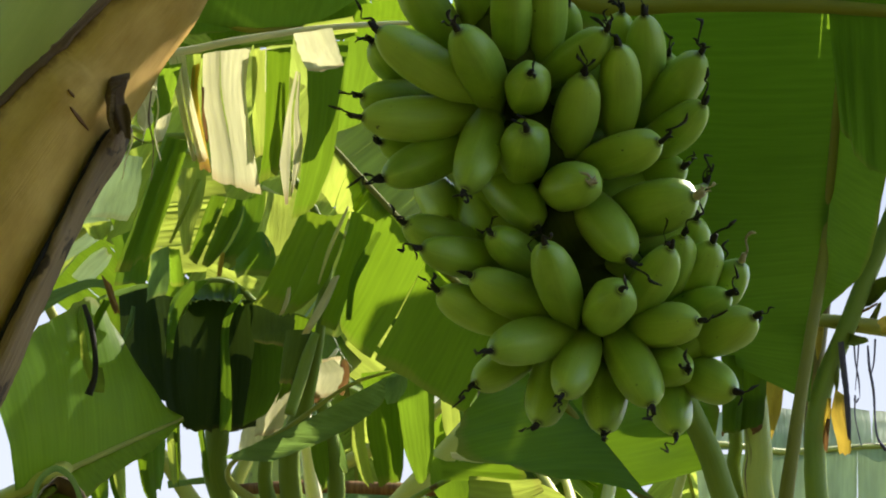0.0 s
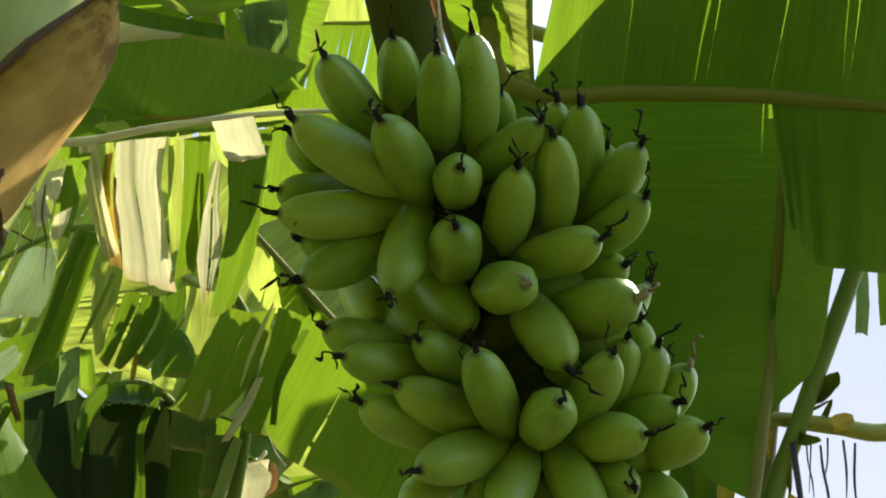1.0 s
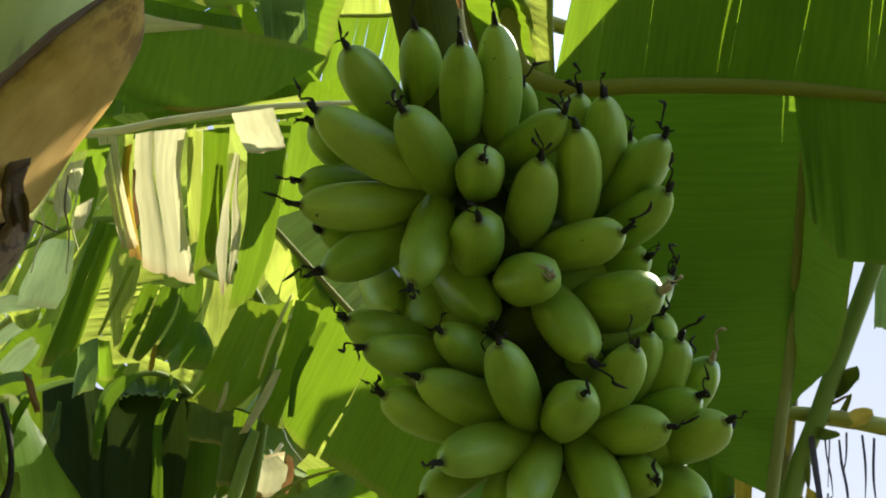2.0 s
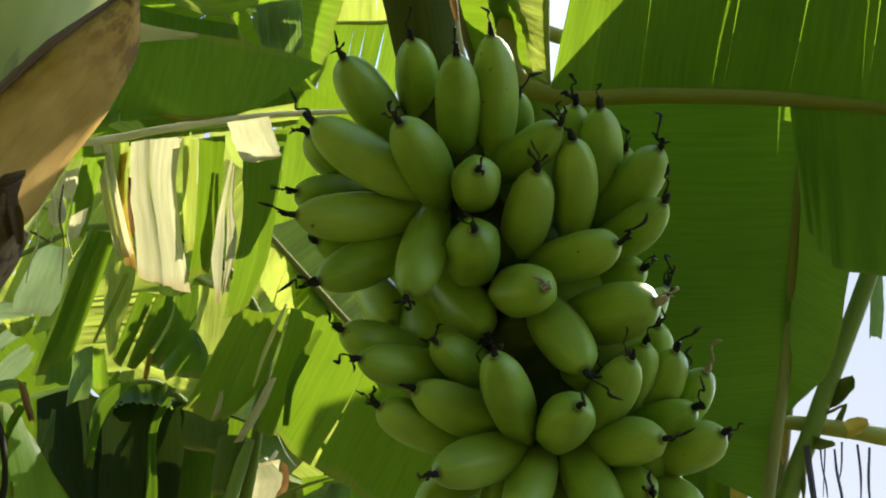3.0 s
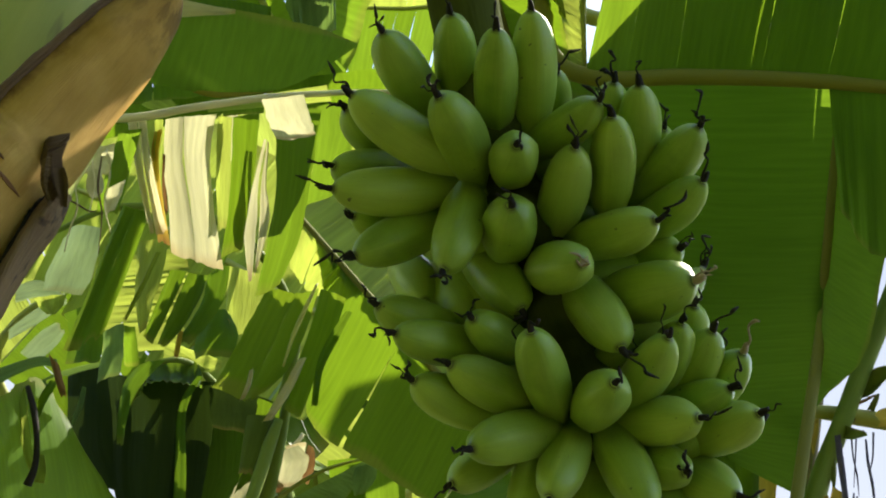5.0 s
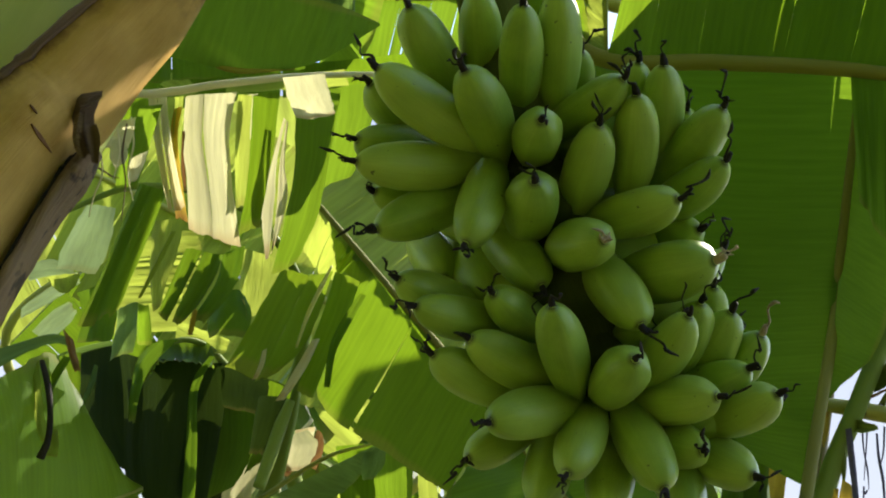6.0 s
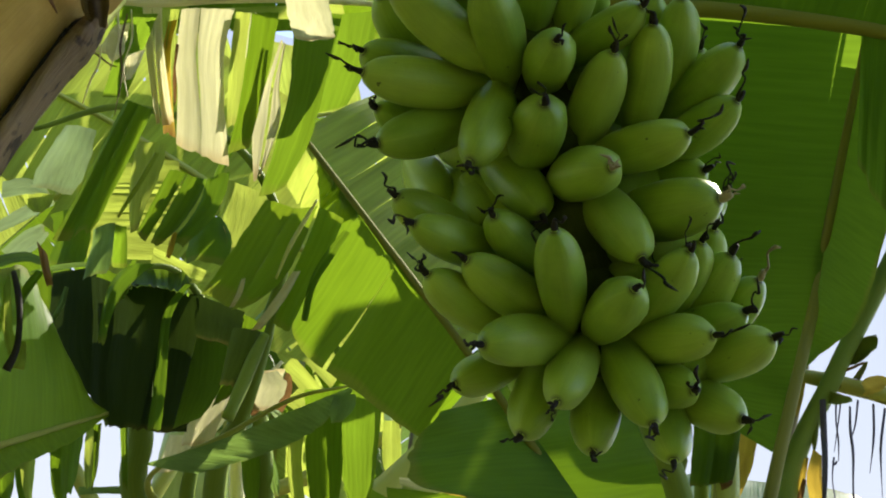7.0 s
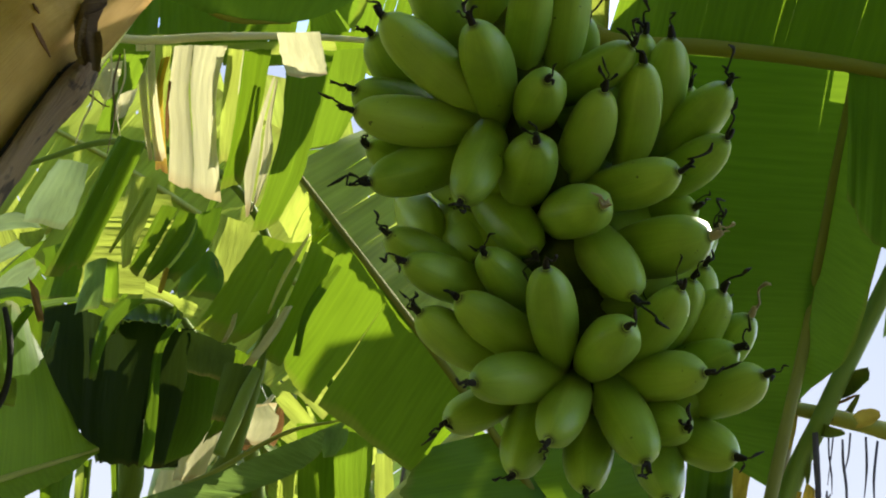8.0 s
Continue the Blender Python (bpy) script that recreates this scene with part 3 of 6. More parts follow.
fruit((0.132, 0.990, 2.085), (0.162, 0.930, 2.067), (0.189, 0.884, 2.058), 0.0222)
fruit((0.074, 0.904, 2.073), (0.087, 0.838, 2.084), (0.095, 0.784, 2.098), 0.0224)
# left side
fruit((-0.042, 0.903, 2.152), (-0.077, 0.856, 2.116), (-0.111, 0.815, 2.098), 0.0220)
fruit((-0.003, 0.859, 2.105), (-0.056, 0.830, 2.082), (-0.106, 0.801, 2.067), 0.0229)
fruit((-0.029, 0.956, 2.119), (-0.065, 0.906, 2.089), (-0.099, 0.863, 2.075), 0.0195)
fruit((-0.009, 0.894, 2.101), (-0.049, 0.863, 2.057), (-0.089, 0.838, 2.023), 0.0228)
fruit((0.005, 0.858, 2.112), (0.001, 0.830, 2.049), (-0.010, 0.811, 1.998), 0.0219)
fruit((0.034, 0.913, 2.062), (0.041, 0.843, 2.051), (0.044, 0.791, 2.047), 0.0255)
fruit((0.061, 0.911, 2.046), (0.082, 0.849, 2.020), (0.101, 0.803, 2.002), 0.0238, pale=True)
fruit((-0.008, 0.929, 2.081), (0.028, 0.893, 2.034), (0.053, 0.870, 1.990), 0.0231)
fruit((-0.078, 0.996, 2.107), (-0.053, 0.952, 2.059), (-0.036, 0.922, 2.019), 0.0227)
fruit((-0.039, 0.985, 2.089), (-0.013, 0.943, 2.041), (0.007, 0.914, 1.999), 0.0243)
fruit((0.087, 0.914, 2.047), (0.114, 0.878, 1.997), (0.134, 0.854, 1.951), 0.0238)
fruit((0.115, 0.936, 2.026), (0.156, 0.885, 2.015), (0.194, 0.844, 2.008), 0.0277, pale=True)
# middle cluster
fruit((0.003, 0.959, 2.001), (-0.035, 0.903, 1.990), (-0.069, 0.858, 1.987), 0.0215)
fruit((0.030, 0.935, 1.982), (-0.012, 0.884, 1.964), (-0.050, 0.843, 1.956), 0.0203)
fruit((0.063, 0.957, 1.984), (0.035, 0.894, 1.973), (0.013, 0.845, 1.971), 0.0205)
fruit((0.076, 0.951, 1.932), (0.033, 0.899, 1.931), (-0.005, 0.857, 1.935), 0.0223)
fruit((0.087, 0.932, 1.915), (0.072, 0.867, 1.931), (0.061, 0.816, 1.949), 0.0215)
fruit((0.045, 0.961, 1.923), (0.002, 0.910, 1.918), (-0.035, 0.867, 1.924), 0.0210)
fruit((0.107, 0.949, 1.920), (0.117, 0.879, 1.914), (0.126, 0.828, 1.912), 0.0231)
fruit((0.129, 0.959, 1.930), (0.154, 0.897, 1.941), (0.171, 0.847, 1.959), 0.0209)
fruit((0.103, 1.008, 1.989), (0.128, 0.945, 1.972), (0.149, 0.897, 1.965), 0.0196)
fruit((0.156, 0.989, 1.947), (0.176, 0.926, 1.963), (0.186, 0.876, 1.984), 0.0207)
fruit((0.189, 1.021, 1.980), (0.199, 0.955, 1.994), (0.202, 0.903, 2.012), 0.0200)
fruit((0.183, 1.003, 1.941), (0.201, 0.942, 1.961), (0.214, 0.892, 1.984), 0.0221)
fruit((0.198, 1.023, 1.947), (0.224, 0.962, 1.956), (0.242, 0.912, 1.973), 0.0216, pale=True)
fruit((0.159, 1.000, 1.940), (0.195, 0.943, 1.932), (0.227, 0.898, 1.935), 0.0214)
fruit((0.129, 0.974, 1.924), (0.164, 0.917, 1.910), (0.196, 0.874, 1.901), 0.0221)
fruit((0.189, 0.999, 1.918), (0.220, 0.939, 1.910), (0.247, 0.891, 1.912), 0.0223)
fruit((0.090, 0.947, 1.912), (0.050, 0.897, 1.888), (0.015, 0.860, 1.866), 0.0228)
# lowest cluster
fruit((0.054, 1.014, 1.922), (0.024, 0.965, 1.884), (-0.005, 0.928, 1.855), 0.0197)
fruit((0.071, 1.008, 1.922), (0.066, 0.968, 1.867), (0.054, 0.939, 1.821), 0.0226)
fruit((0.104, 0.965, 1.925), (0.091, 0.918, 1.875), (0.077, 0.885, 1.835), 0.0216)
fruit((0.134, 1.021, 1.921), (0.120, 0.983, 1.866), (0.115, 0.955, 1.819), 0.0231)
fruit((0.119, 0.960, 1.928), (0.140, 0.923, 1.876), (0.155, 0.897, 1.830), 0.0228)
fruit((0.164, 1.015, 1.916), (0.175, 0.974, 1.864), (0.180, 0.946, 1.817), 0.0230)
fruit((0.148, 1.013, 1.916), (0.168, 0.954, 1.886), (0.188, 0.909, 1.866), 0.0222)
fruit((0.179, 1.015, 1.913), (0.205, 0.964, 1.877), (0.231, 0.924, 1.852), 0.0226)


# fruit deeper in the bunch that closes the gaps
fruit((0.105, 0.960, 2.095), (0.112, 0.925, 2.120), (0.118, 0.890, 2.150), 0.0205)
fruit((0.080, 0.950, 2.130), (0.098, 0.925, 2.155), (0.108, 0.885, 2.185), 0.0200)
# knobs on the stalk from which the clusters grow
for k, t in enumerate((0.50, 0.60, 0.70, 0.80, 0.88)):
    tube("hand_base", [curve_at(AXIS, t - 0.05), curve_at(AXIS, t - 0.015), curve_at(AXIS, t + 0.015), curve_at(AXIS, t + 0.05)], [0.012, 0.044, 0.044, 0.012], RACHIS, bunch, sides=14, steps=12, lump=0.2, seed=k)
# fruit at the far side of the bunch
rng = random.Random(8)
for k in range(46):
    t = 0.53 + 0.40 * (k / 45)
    c = curve_at(AXIS, t)
    a = (k * 2.4) % 6.283 - 3.14159
    if abs(a) > 1.95:
        a *= 0.4
    out = Vector((math.sin(a), math.cos(a), rng.uniform(-0.1, 0.3))).normalized()
    tip = c + out * rng.uniform(0.105, 0.125) + Vector((0, 0, 0.03))
    fruit(c + out * 0.012, c + out * 0.07 - Vector((0, 0, 0.006)), tip, rng.uniform(0.019, 0.022))


# leaves of the fruiting plant
def strip(parent, A, B, material, bulge=0.05, jag=0.06, label="", taper=0.7, **kw):
    """A strip of blade given by its two long sides, from the midrib down."""
    A, B = vecs(A), vecs(B)
    seed = next_seed()
    bm = bmesh.new()
    uv = bm.loops.layers.uv.verify()
    nu, nw = 5, 14
    pick = random.Random(round(seed * 131) + 5)
    narrow = (pick.uniform(0, 0.55) * taper, pick.uniform(0, 0.55) * taper) if jag > 0 and material is not DRY else (0.0, 0.0)
    grid = []
    for j in range(nw + 1):
        w = j / nw
        row = []
        for i in range(nu + 1):
            late = max(0.0, (w - 0.62) / 0.38) ** 2
            u = i / nu * (1 - late * narrow[1]) + (1 - i / nu) * late * narrow[0]
            end = 1 - jag * (0.5 + noise.noise(Vector((u * 5, seed, 0.0))) + 0.6 * noise.noise(Vector((u * 17, seed, 3.0))))
            a, b = curve_at(A, w * end), curve_at(B, w * end)
            d = curve_at(A, min(1, w + 0.03)) - curve_at(A, max(0, w - 0.03))
            n = d.cross(b - a)
            n = n.normalized() if n.length > 1e-9 else Vector((0, -1, 0))
            size = (b - a).length
            edge = 0.04 * size * noise.noise(Vector((w * 9, i, seed)))
            p = a.lerp(b, u) + n * (bulge * size * 4 * u * (1 - u) + 0.03 * math.sin(w * 5 + seed) * size + 0.0012 * math.sin(u * 19 + seed)) + (b - a).normalized() * edge
            row.append((bm.verts.new(p), u, w))
        grid.append(row)
    wide = (A[0] - B[0]).length
    for ra, rb in zip(grid, grid[1:]):
        for i in range(nu):
            quad = (ra[i], rb[i], rb[i + 1], ra[i + 1])
            f = bm.faces.new([q[0] for q in quad])
            for loop, q in zip(f.loops, quad):
                loop[uv].uv = (q[1] * wide + seed, q[2])
    part("leaf_strip", bm, material, parent, label)


def leaf_rib(parent, pts, radii, material=RIB, label="", sides=10, name="leaf_midrib"):
    return tube(name, pts, radii, material, parent, label, sides=sides, steps=8 * (len(pts) - 1), flat=0.8)


# wide dark leaf that arches over the bunch
rib = leaf_rib(plant, [CROWN, (0.047, 0.902, 2.487), (0.070, 0.960, 2.346), (0.118, 0.960, 2.297), (0.217, 0.946, 2.287), (0.357, 0.943, 2.278), (0.542, 0.937, 2.247)], [0.02, 0.014, 0.011, 0.0095, 0.009, 0.008, 0.005], RIB_OLIVE)
blade([(0.113, 0.959, 2.298), (0.217, 0.946, 2.288), (0.357, 0.943, 2.279), (0.542, 0.937, 2.247)], [(0.138, 0.908, 2.408), (0.238, 0.901, 2.430), (0.389, 0.887, 2.413), (0.544, 0.868, 2.384)], LEAF, rib, tears=5, gap=0.03, bulge=0.06, freq=26)
blade([(0.354, 0.941, 2.274), (0.402, 0.945, 2.272), (0.543, 0.938, 2.244)], [(0.389, 1.066, 2.193), (0.433, 1.086, 2.149), (0.567, 1.064, 2.126)], OLD, rib, bulge=-0.05, freq=18, jag=0.03)
# another dark leaf hidden close behind it, added to keep the sun off it
rib = leaf_rib(plant, [CROWN, (0.044, 1.003, 2.532), (0.111, 1.046, 2.453), (0.300, 1.036, 2.420), (0.451, 1.018, 2.399), (0.593, 1.002, 2.368)], [0.02, 0.014, 0.01, 0.009, 0.007, 0.004])
blade([(0.163, 1.047, 2.417), (0.300, 1.037, 2.418), (0.451, 1.020, 2.397), (0.593, 1.004, 2.366)], [(0.255, 0.980, 2.500), (0.335, 0.965, 2.535), (0.455, 0.945, 2.515), (0.590, 0.915, 2.480)], LEAF, rib, tears=2, gap=0.03)
blade([(0.404, 1.028, 2.401), (0.451, 1.022, 2.394), (0.593, 1.006, 2.363)], [(0.431, 1.157, 2.273), (0.485, 1.162, 2.230), (0.613, 1.140, 2.211)], OLD, rib, freq=14)
# bright narrow leaf and dark leaf beside the stalk
rib = leaf_rib(plant, [CROWN, (0.090, 0.886, 2.580), (0.110, 0.932, 2.463), (0.112, 0.960, 2.369), (0.115, 0.987, 2.316)], [0.016, 0.009, 0.004, 0.003, 0.002])
blade([(0.112, 0.932, 2.463), (0.112, 0.960, 2.369), (0.115, 0.987, 2.316)], [(0.041, 0.909, 2.444), (0.082, 0.941, 2.377), (0.101, 0.986, 2.318)], YOUNG, rib, freq=10, bulge=0.05)
rib = leaf_rib(plant, [CROWN, (-0.008, 0.861, 2.530), (0.003, 0.914, 2.450), (0.018, 0.962, 2.396), (0.057, 1.047, 2.317)], [0.016, 0.01, 0.006, 0.005, 0.003], RIB_BROWN)
blade([(0.005, 0.914, 2.450), (0.018, 0.962, 2.396), (0.057, 1.047, 2.317)], [(0.058, 0.894, 2.431), (0.093, 0.945, 2.372), (0.098, 1.017, 2.308)], LEAF, rib, bulge=-0.08, freq=8)
strip(rib, [(0.024, 1.000, 2.477), (0.028, 1.000, 2.426), (0.032, 1.000, 2.386), (0.039, 1.000, 2.346), (0.052, 1.000, 2.316), (0.070, 1.000, 2.278)], [(0.060, 1.000, 2.471), (0.078, 1.000, 2.432), (0.093, 1.000, 2.396), (0.096, 1.000, 2.361), (0.133, 1.000, 2.331), (0.150, 1.000, 2.284)], LEAF, bulge=0.03, jag=0.02, taper=0.0)
# scrap of a dried bract on the stalk
strip(bunch, [(0.022, 0.705, 2.227), (0.025, 0.705, 2.208), (0.030, 0.705, 2.189)], [(0.028, 0.705, 2.227), (0.031, 0.705, 2.207), (0.033, 0.705, 2.188)], BROWN, bulge=0.3, jag=0.1, taper=0.0, label="red-brown bract scrap")

# torn curl on the dry sheath
strip(plant, [(-0.242, 0.583, 1.969), (-0.239, 0.586, 1.956), (-0.235, 0.589, 1.946), (-0.229, 0.592, 1.933)], [(-0.223, 0.583, 1.978), (-0.226, 0.586, 1.963), (-0.225, 0.589, 1.953), (-0.219, 0.592, 1.934)], SHEATH_EDGE, bulge=0.25, jag=0.06, taper=0.0, label="dark curled tear of the sheath")
strip(plant, [(-0.233, 0.577, 1.958), (-0.234, 0.580, 1.946), (-0.232, 0.583, 1.937), (-0.227, 0.586, 1.930)], [(-0.228, 0.577, 1.959), (-0.228, 0.580, 1.947), (-0.228, 0.583, 1.937), (-0.224, 0.586, 1.929)], SHEATH_GREY, bulge=0.5, jag=0.1, taper=0.0, label="rolled torn lip of the sheath")
strip(plant, [(-0.227, 0.578, 1.950), (-0.225, 0.581, 1.942), (-0.223, 0.585, 1.935), (-0.221, 0.588, 1.928)], [(-0.220, 0.578, 1.951), (-0.217, 0.581, 1.943), (-0.217, 0.585, 1.935), (-0.217, 0.588, 1.927)], SHEATH_EDGE, bulge=-0.5, jag=0.08, taper=0.0, label="crumpled fold of the sheath")
strip(plant, [(-0.234, 0.576, 1.966), (-0.230, 0.577, 1.967), (-0.226, 0.579, 1.971), (-0.222, 0.580, 1.975)], [(-0.231, 0.576, 1.960), (-0.228, 0.577, 1.963), (-0.225, 0.579, 1.967), (-0.221, 0.580, 1.973)], SHEATH_EDGE, bulge=0.4, jag=0.1, taper=0.2, label="crumpled fold of the sheath")
# leaf with a whitened upper edge
rib = leaf_rib(plant, [CROWN, (-0.438, 0.758, 2.348), (-0.377, 0.852, 2.294), (-0.330, 0.892, 2.274), (-0.299, 0.917, 2.259), (-0.267, 0.928, 2.252), (-0.215, 0.947, 2.271)], [0.018, 0.012, 0.008, 0.006, 0.005, 0.0035, 0.002], RIB_OLIVE)
blade([(-0.340, 0.899, 2.248), (-0.267, 0.928, 2.253), (-0.198, 0.948, 2.277), (-0.129, 0.944, 2.326)], [(-0.301, 0.845, 2.309), (-0.244, 0.874, 2.320), (-0.175, 0.906, 2.326), (-0.129, 0.942, 2.329)], LEAF_SATIN, rib, bulge=0.1, jag=0.02)
strip(rib, [(-0.301, 0.838, 2.308), (-0.272, 0.856, 2.312), (-0.242, 0.871, 2.316)], [(-0.297, 0.849, 2.289), (-0.271, 0.859, 2.299), (-0.243, 0.874, 2.313)], DRY, jag=0.0, label="whitened leaf edge")
# leaves seen above and below it
rib = leaf_rib(plant, [CROWN, (-0.30, 1.2, 2.95), (-0.429, 1.250, 2.773), (-0.372, 1.304, 2.706), (-0.342, 1.349, 2.663)], [0.018, 0.012, 0.008, 0.006, 0.003])
blade([(-0.452, 1.233, 2.781), (-0.388, 1.275, 2.748), (-0.339, 1.311, 2.711), (-0.312, 1.355, 2.667)], [(-0.581, 1.231, 2.760), (-0.579, 1.307, 2.691), (-0.554, 1.403, 2.618), (-0.470, 1.482, 2.592)], LEAF, rib, tears=1, gap=0.03, bulge=0.06)
blade([(-0.428, 1.239, 2.785), (-0.372, 1.284, 2.745), (-0.330, 1.313, 2.712), (-0.312, 1.355, 2.667)], [(-0.173, 1.252, 2.767), (-0.185, 1.301, 2.709), (-0.236, 1.384, 2.621), (-0.295, 1.431, 2.568)], LEAF, rib, tears=2, gap=0.06, bulge=0.06)
strip(rib, [(-0.445, 1.216, 2.709), (-0.374, 1.239, 2.716), (-0.301, 1.249, 2.734)], [(-0.434, 1.230, 2.667), (-0.373, 1.258, 2.663), (-0.311, 1.261, 2.685)], YOUNG, jag=0.0)
strip(rib, [(-0.311, 1.232, 2.655), (-0.305, 1.246, 2.624), (-0.288, 1.259, 2.599)], [(-0.249, 1.236, 2.673), (-0.244, 1.253, 2.639), (-0.241, 1.264, 2.609)], WAXY, bulge=0.15)
strip(rib, [(-0.392, 1.227, 2.451), (-0.326, 1.238, 2.471), (-0.234, 1.248, 2.496)], [(-0.393, 1.235, 2.440), (-0.326, 1.248, 2.457), (-0.227, 1.262, 2.478)], YOUNG, jag=0.0)
strip(rib, [(-0.476, 1.204, 2.431), (-0.460, 1.214, 2.427), (-0.446, 1.224, 2.422)], [(-0.458, 1.198, 2.451), (-0.438, 1.212, 2.445), (-0.427, 1.224, 2.435)], YOUNG, jag=0.0)
blade([(-0.592, 1.360, 2.562), (-0.461, 1.360, 2.586), (-0.327, 1.360, 2.589), (-0.160, 1.360, 2.613)], [(-0.623, 1.400, 2.499), (-0.466, 1.400, 2.537), (-0.332, 1.400, 2.553), (-0.163, 1.400, 2.566)], LEAF, rib, tears=2, gap=0.04, bulge=0.05)
# dried frond with hanging strips
frond = leaf_rib(plant, [CROWN, (-0.417, 0.692, 2.393), (-0.474, 0.913, 2.235), (-0.409, 1.004, 2.274), (-0.320, 1.033, 2.311), (-0.232, 1.065, 2.348), (-0.123, 1.097, 2.376), (-0.021, 1.118, 2.384)], [0.018, 0.012, 0.007, 0.005, 0.0045, 0.004, 0.003, 0.002], RIB_DRY, "dry cream leaf midrib")
strip(frond, [(-0.407, 1.030, 2.292), (-0.398, 1.045, 2.253), (-0.386, 1.060, 2.210), (-0.370, 1.075, 2.162)], [(-0.397, 1.030, 2.294), (-0.388, 1.045, 2.253), (-0.378, 1.060, 2.209), (-0.366, 1.075, 2.164)], DRY, bulge=0.1, jag=0.03, taper=0.0, label="dry cream strip")
strip(frond, [(-0.396, 1.030, 2.294), (-0.387, 1.045, 2.253), (-0.376, 1.060, 2.209), (-0.364, 1.075, 2.164)], [(-0.385, 1.030, 2.295), (-0.377, 1.045, 2.253), (-0.362, 1.060, 2.202), (-0.351, 1.075, 2.167)], DRY, bulge=-0.1, jag=0.03, taper=0.0, label="dry cream strip")
strip(frond, [(-0.378, 1.045, 2.283), (-0.381, 1.058, 2.253), (-0.374, 1.072, 2.208), (-0.363, 1.085, 2.155)], [(-0.369, 1.045, 2.287), (-0.372, 1.058, 2.253), (-0.363, 1.072, 2.208), (-0.348, 1.085, 2.152)], YELLOW, bulge=0.1, jag=0.05, taper=0.0, label="yellowing strip")
strip(frond, [(-0.361, 1.040, 2.250), (-0.360, 1.055, 2.214), (-0.355, 1.070, 2.186)], [(-0.358, 1.040, 2.249), (-0.355, 1.055, 2.214), (-0.352, 1.070, 2.186)], BROWN, jag=0.1)
strip(frond, [(-0.362, 1.030, 2.290), (-0.359, 1.045, 2.238), (-0.349, 1.060, 2.188), (-0.343, 1.075, 2.137)], [(-0.341, 1.030, 2.294), (-0.338, 1.045, 2.245), (-0.326, 1.060, 2.195), (-0.312, 1.075, 2.127)], DRY, bulge=0.06, jag=0.03, taper=0.0, label="dry cream strip")
strip(frond, [(-0.340, 1.030, 2.294), (-0.336, 1.045, 2.245), (-0.325, 1.060, 2.195), (-0.312, 1.075, 2.127)], [(-0.302, 1.030, 2.298), (-0.307, 1.045, 2.252), (-0.298, 1.060, 2.194), (-0.279, 1.075, 2.118)], DRY, bulge=-0.04, jag=0.03, taper=0.0, label="dry cream strip")
strip(frond, [(-0.301, 1.050, 2.307), (-0.300, 1.060, 2.276), (-0.294, 1.070, 2.243)], [(-0.284, 1.050, 2.310), (-0.284, 1.060, 2.276), (-0.292, 1.070, 2.243)], DRY, jag=0.0, taper=0.0, label="dry cream strip")
strip(frond, [(-0.252, 1.060, 2.283), (-0.260, 1.070, 2.229), (-0.267, 1.080, 2.183), (-0.254, 1.090, 2.114)], [(-0.249, 1.060, 2.282), (-0.254, 1.070, 2.229), (-0.252, 1.080, 2.183), (-0.251, 1.090, 2.116)], DRY, bulge=0.1, jag=0.0, taper=0.0, label="dry cream strip")
strip(frond, [(-0.248, 1.060, 2.281), (-0.251, 1.070, 2.229), (-0.249, 1.080, 2.183), (-0.249, 1.090, 2.121)], [(-0.246, 1.060, 2.279), (-0.245, 1.070, 2.229), (-0.238, 1.080, 2.190), (-0.245, 1.090, 2.138)], DRY, bulge=-0.1, jag=0.0, taper=0.0, label="dry cream strip")
strip(frond, [(-0.238, 0.985, 2.286), (-0.233, 0.998, 2.272), (-0.229, 1.012, 2.265), (-0.227, 1.025, 2.259)], [(-0.193, 0.985, 2.293), (-0.187, 0.998, 2.281), (-0.185, 1.012, 2.273), (-0.183, 1.025, 2.265)], DRY, bulge=0.1, jag=0.02, taper=0.0, label="folded dry cream strip")
strip(frond, [(-0.401, 0.970, 2.215), (-0.410, 0.980, 2.204), (-0.422, 0.990, 2.193)], [(-0.385, 0.970, 2.220), (-0.388, 0.980, 2.203), (-0.395, 0.990, 2.192)], DRY, jag=0.0, taper=0.0, bulge=0.1, label="dry cream strip")

strip(frond, [(-0.284, 1.034, 2.296), (-0.282, 1.049, 2.247), (-0.282, 1.065, 2.190), (-0.288, 1.080, 2.134)], [(-0.253, 1.034, 2.301), (-0.254, 1.049, 2.239), (-0.259, 1.065, 2.190), (-0.263, 1.080, 2.148)], LEAF, jag=0.04, taper=0.15)
strip(frond, [(-0.240, 1.045, 2.312), (-0.232, 1.063, 2.225), (-0.237, 1.082, 2.163), (-0.249, 1.100, 2.095)], [(-0.186, 1.045, 2.316), (-0.193, 1.063, 2.225), (-0.202, 1.082, 2.162), (-0.221, 1.100, 2.115)], LEAF, jag=0.04, taper=0.15)
strip(frond, [(-0.203, 1.090, 2.350), (-0.203, 1.110, 2.290), (-0.213, 1.130, 2.231)], [(-0.152, 1.090, 2.361), (-0.160, 1.110, 2.290), (-0.177, 1.130, 2.247)], LEAF, jag=0.04, taper=0.15)
strip(frond, [(-0.302, 1.034, 2.297), (-0.301, 1.057, 2.237), (-0.295, 1.080, 2.169)], [(-0.285, 1.034, 2.296), (-0.284, 1.057, 2.237), (-0.282, 1.080, 2.176)], YOUNG, jag=0.04, taper=0.15)
strip(frond, [(-0.397, 1.000, 2.255), (-0.414, 1.025, 2.226), (-0.430, 1.050, 2.176)], [(-0.372, 1.000, 2.258), (-0.387, 1.025, 2.226), (-0.401, 1.050, 2.175)], LEAF, jag=0.04, taper=0.15)
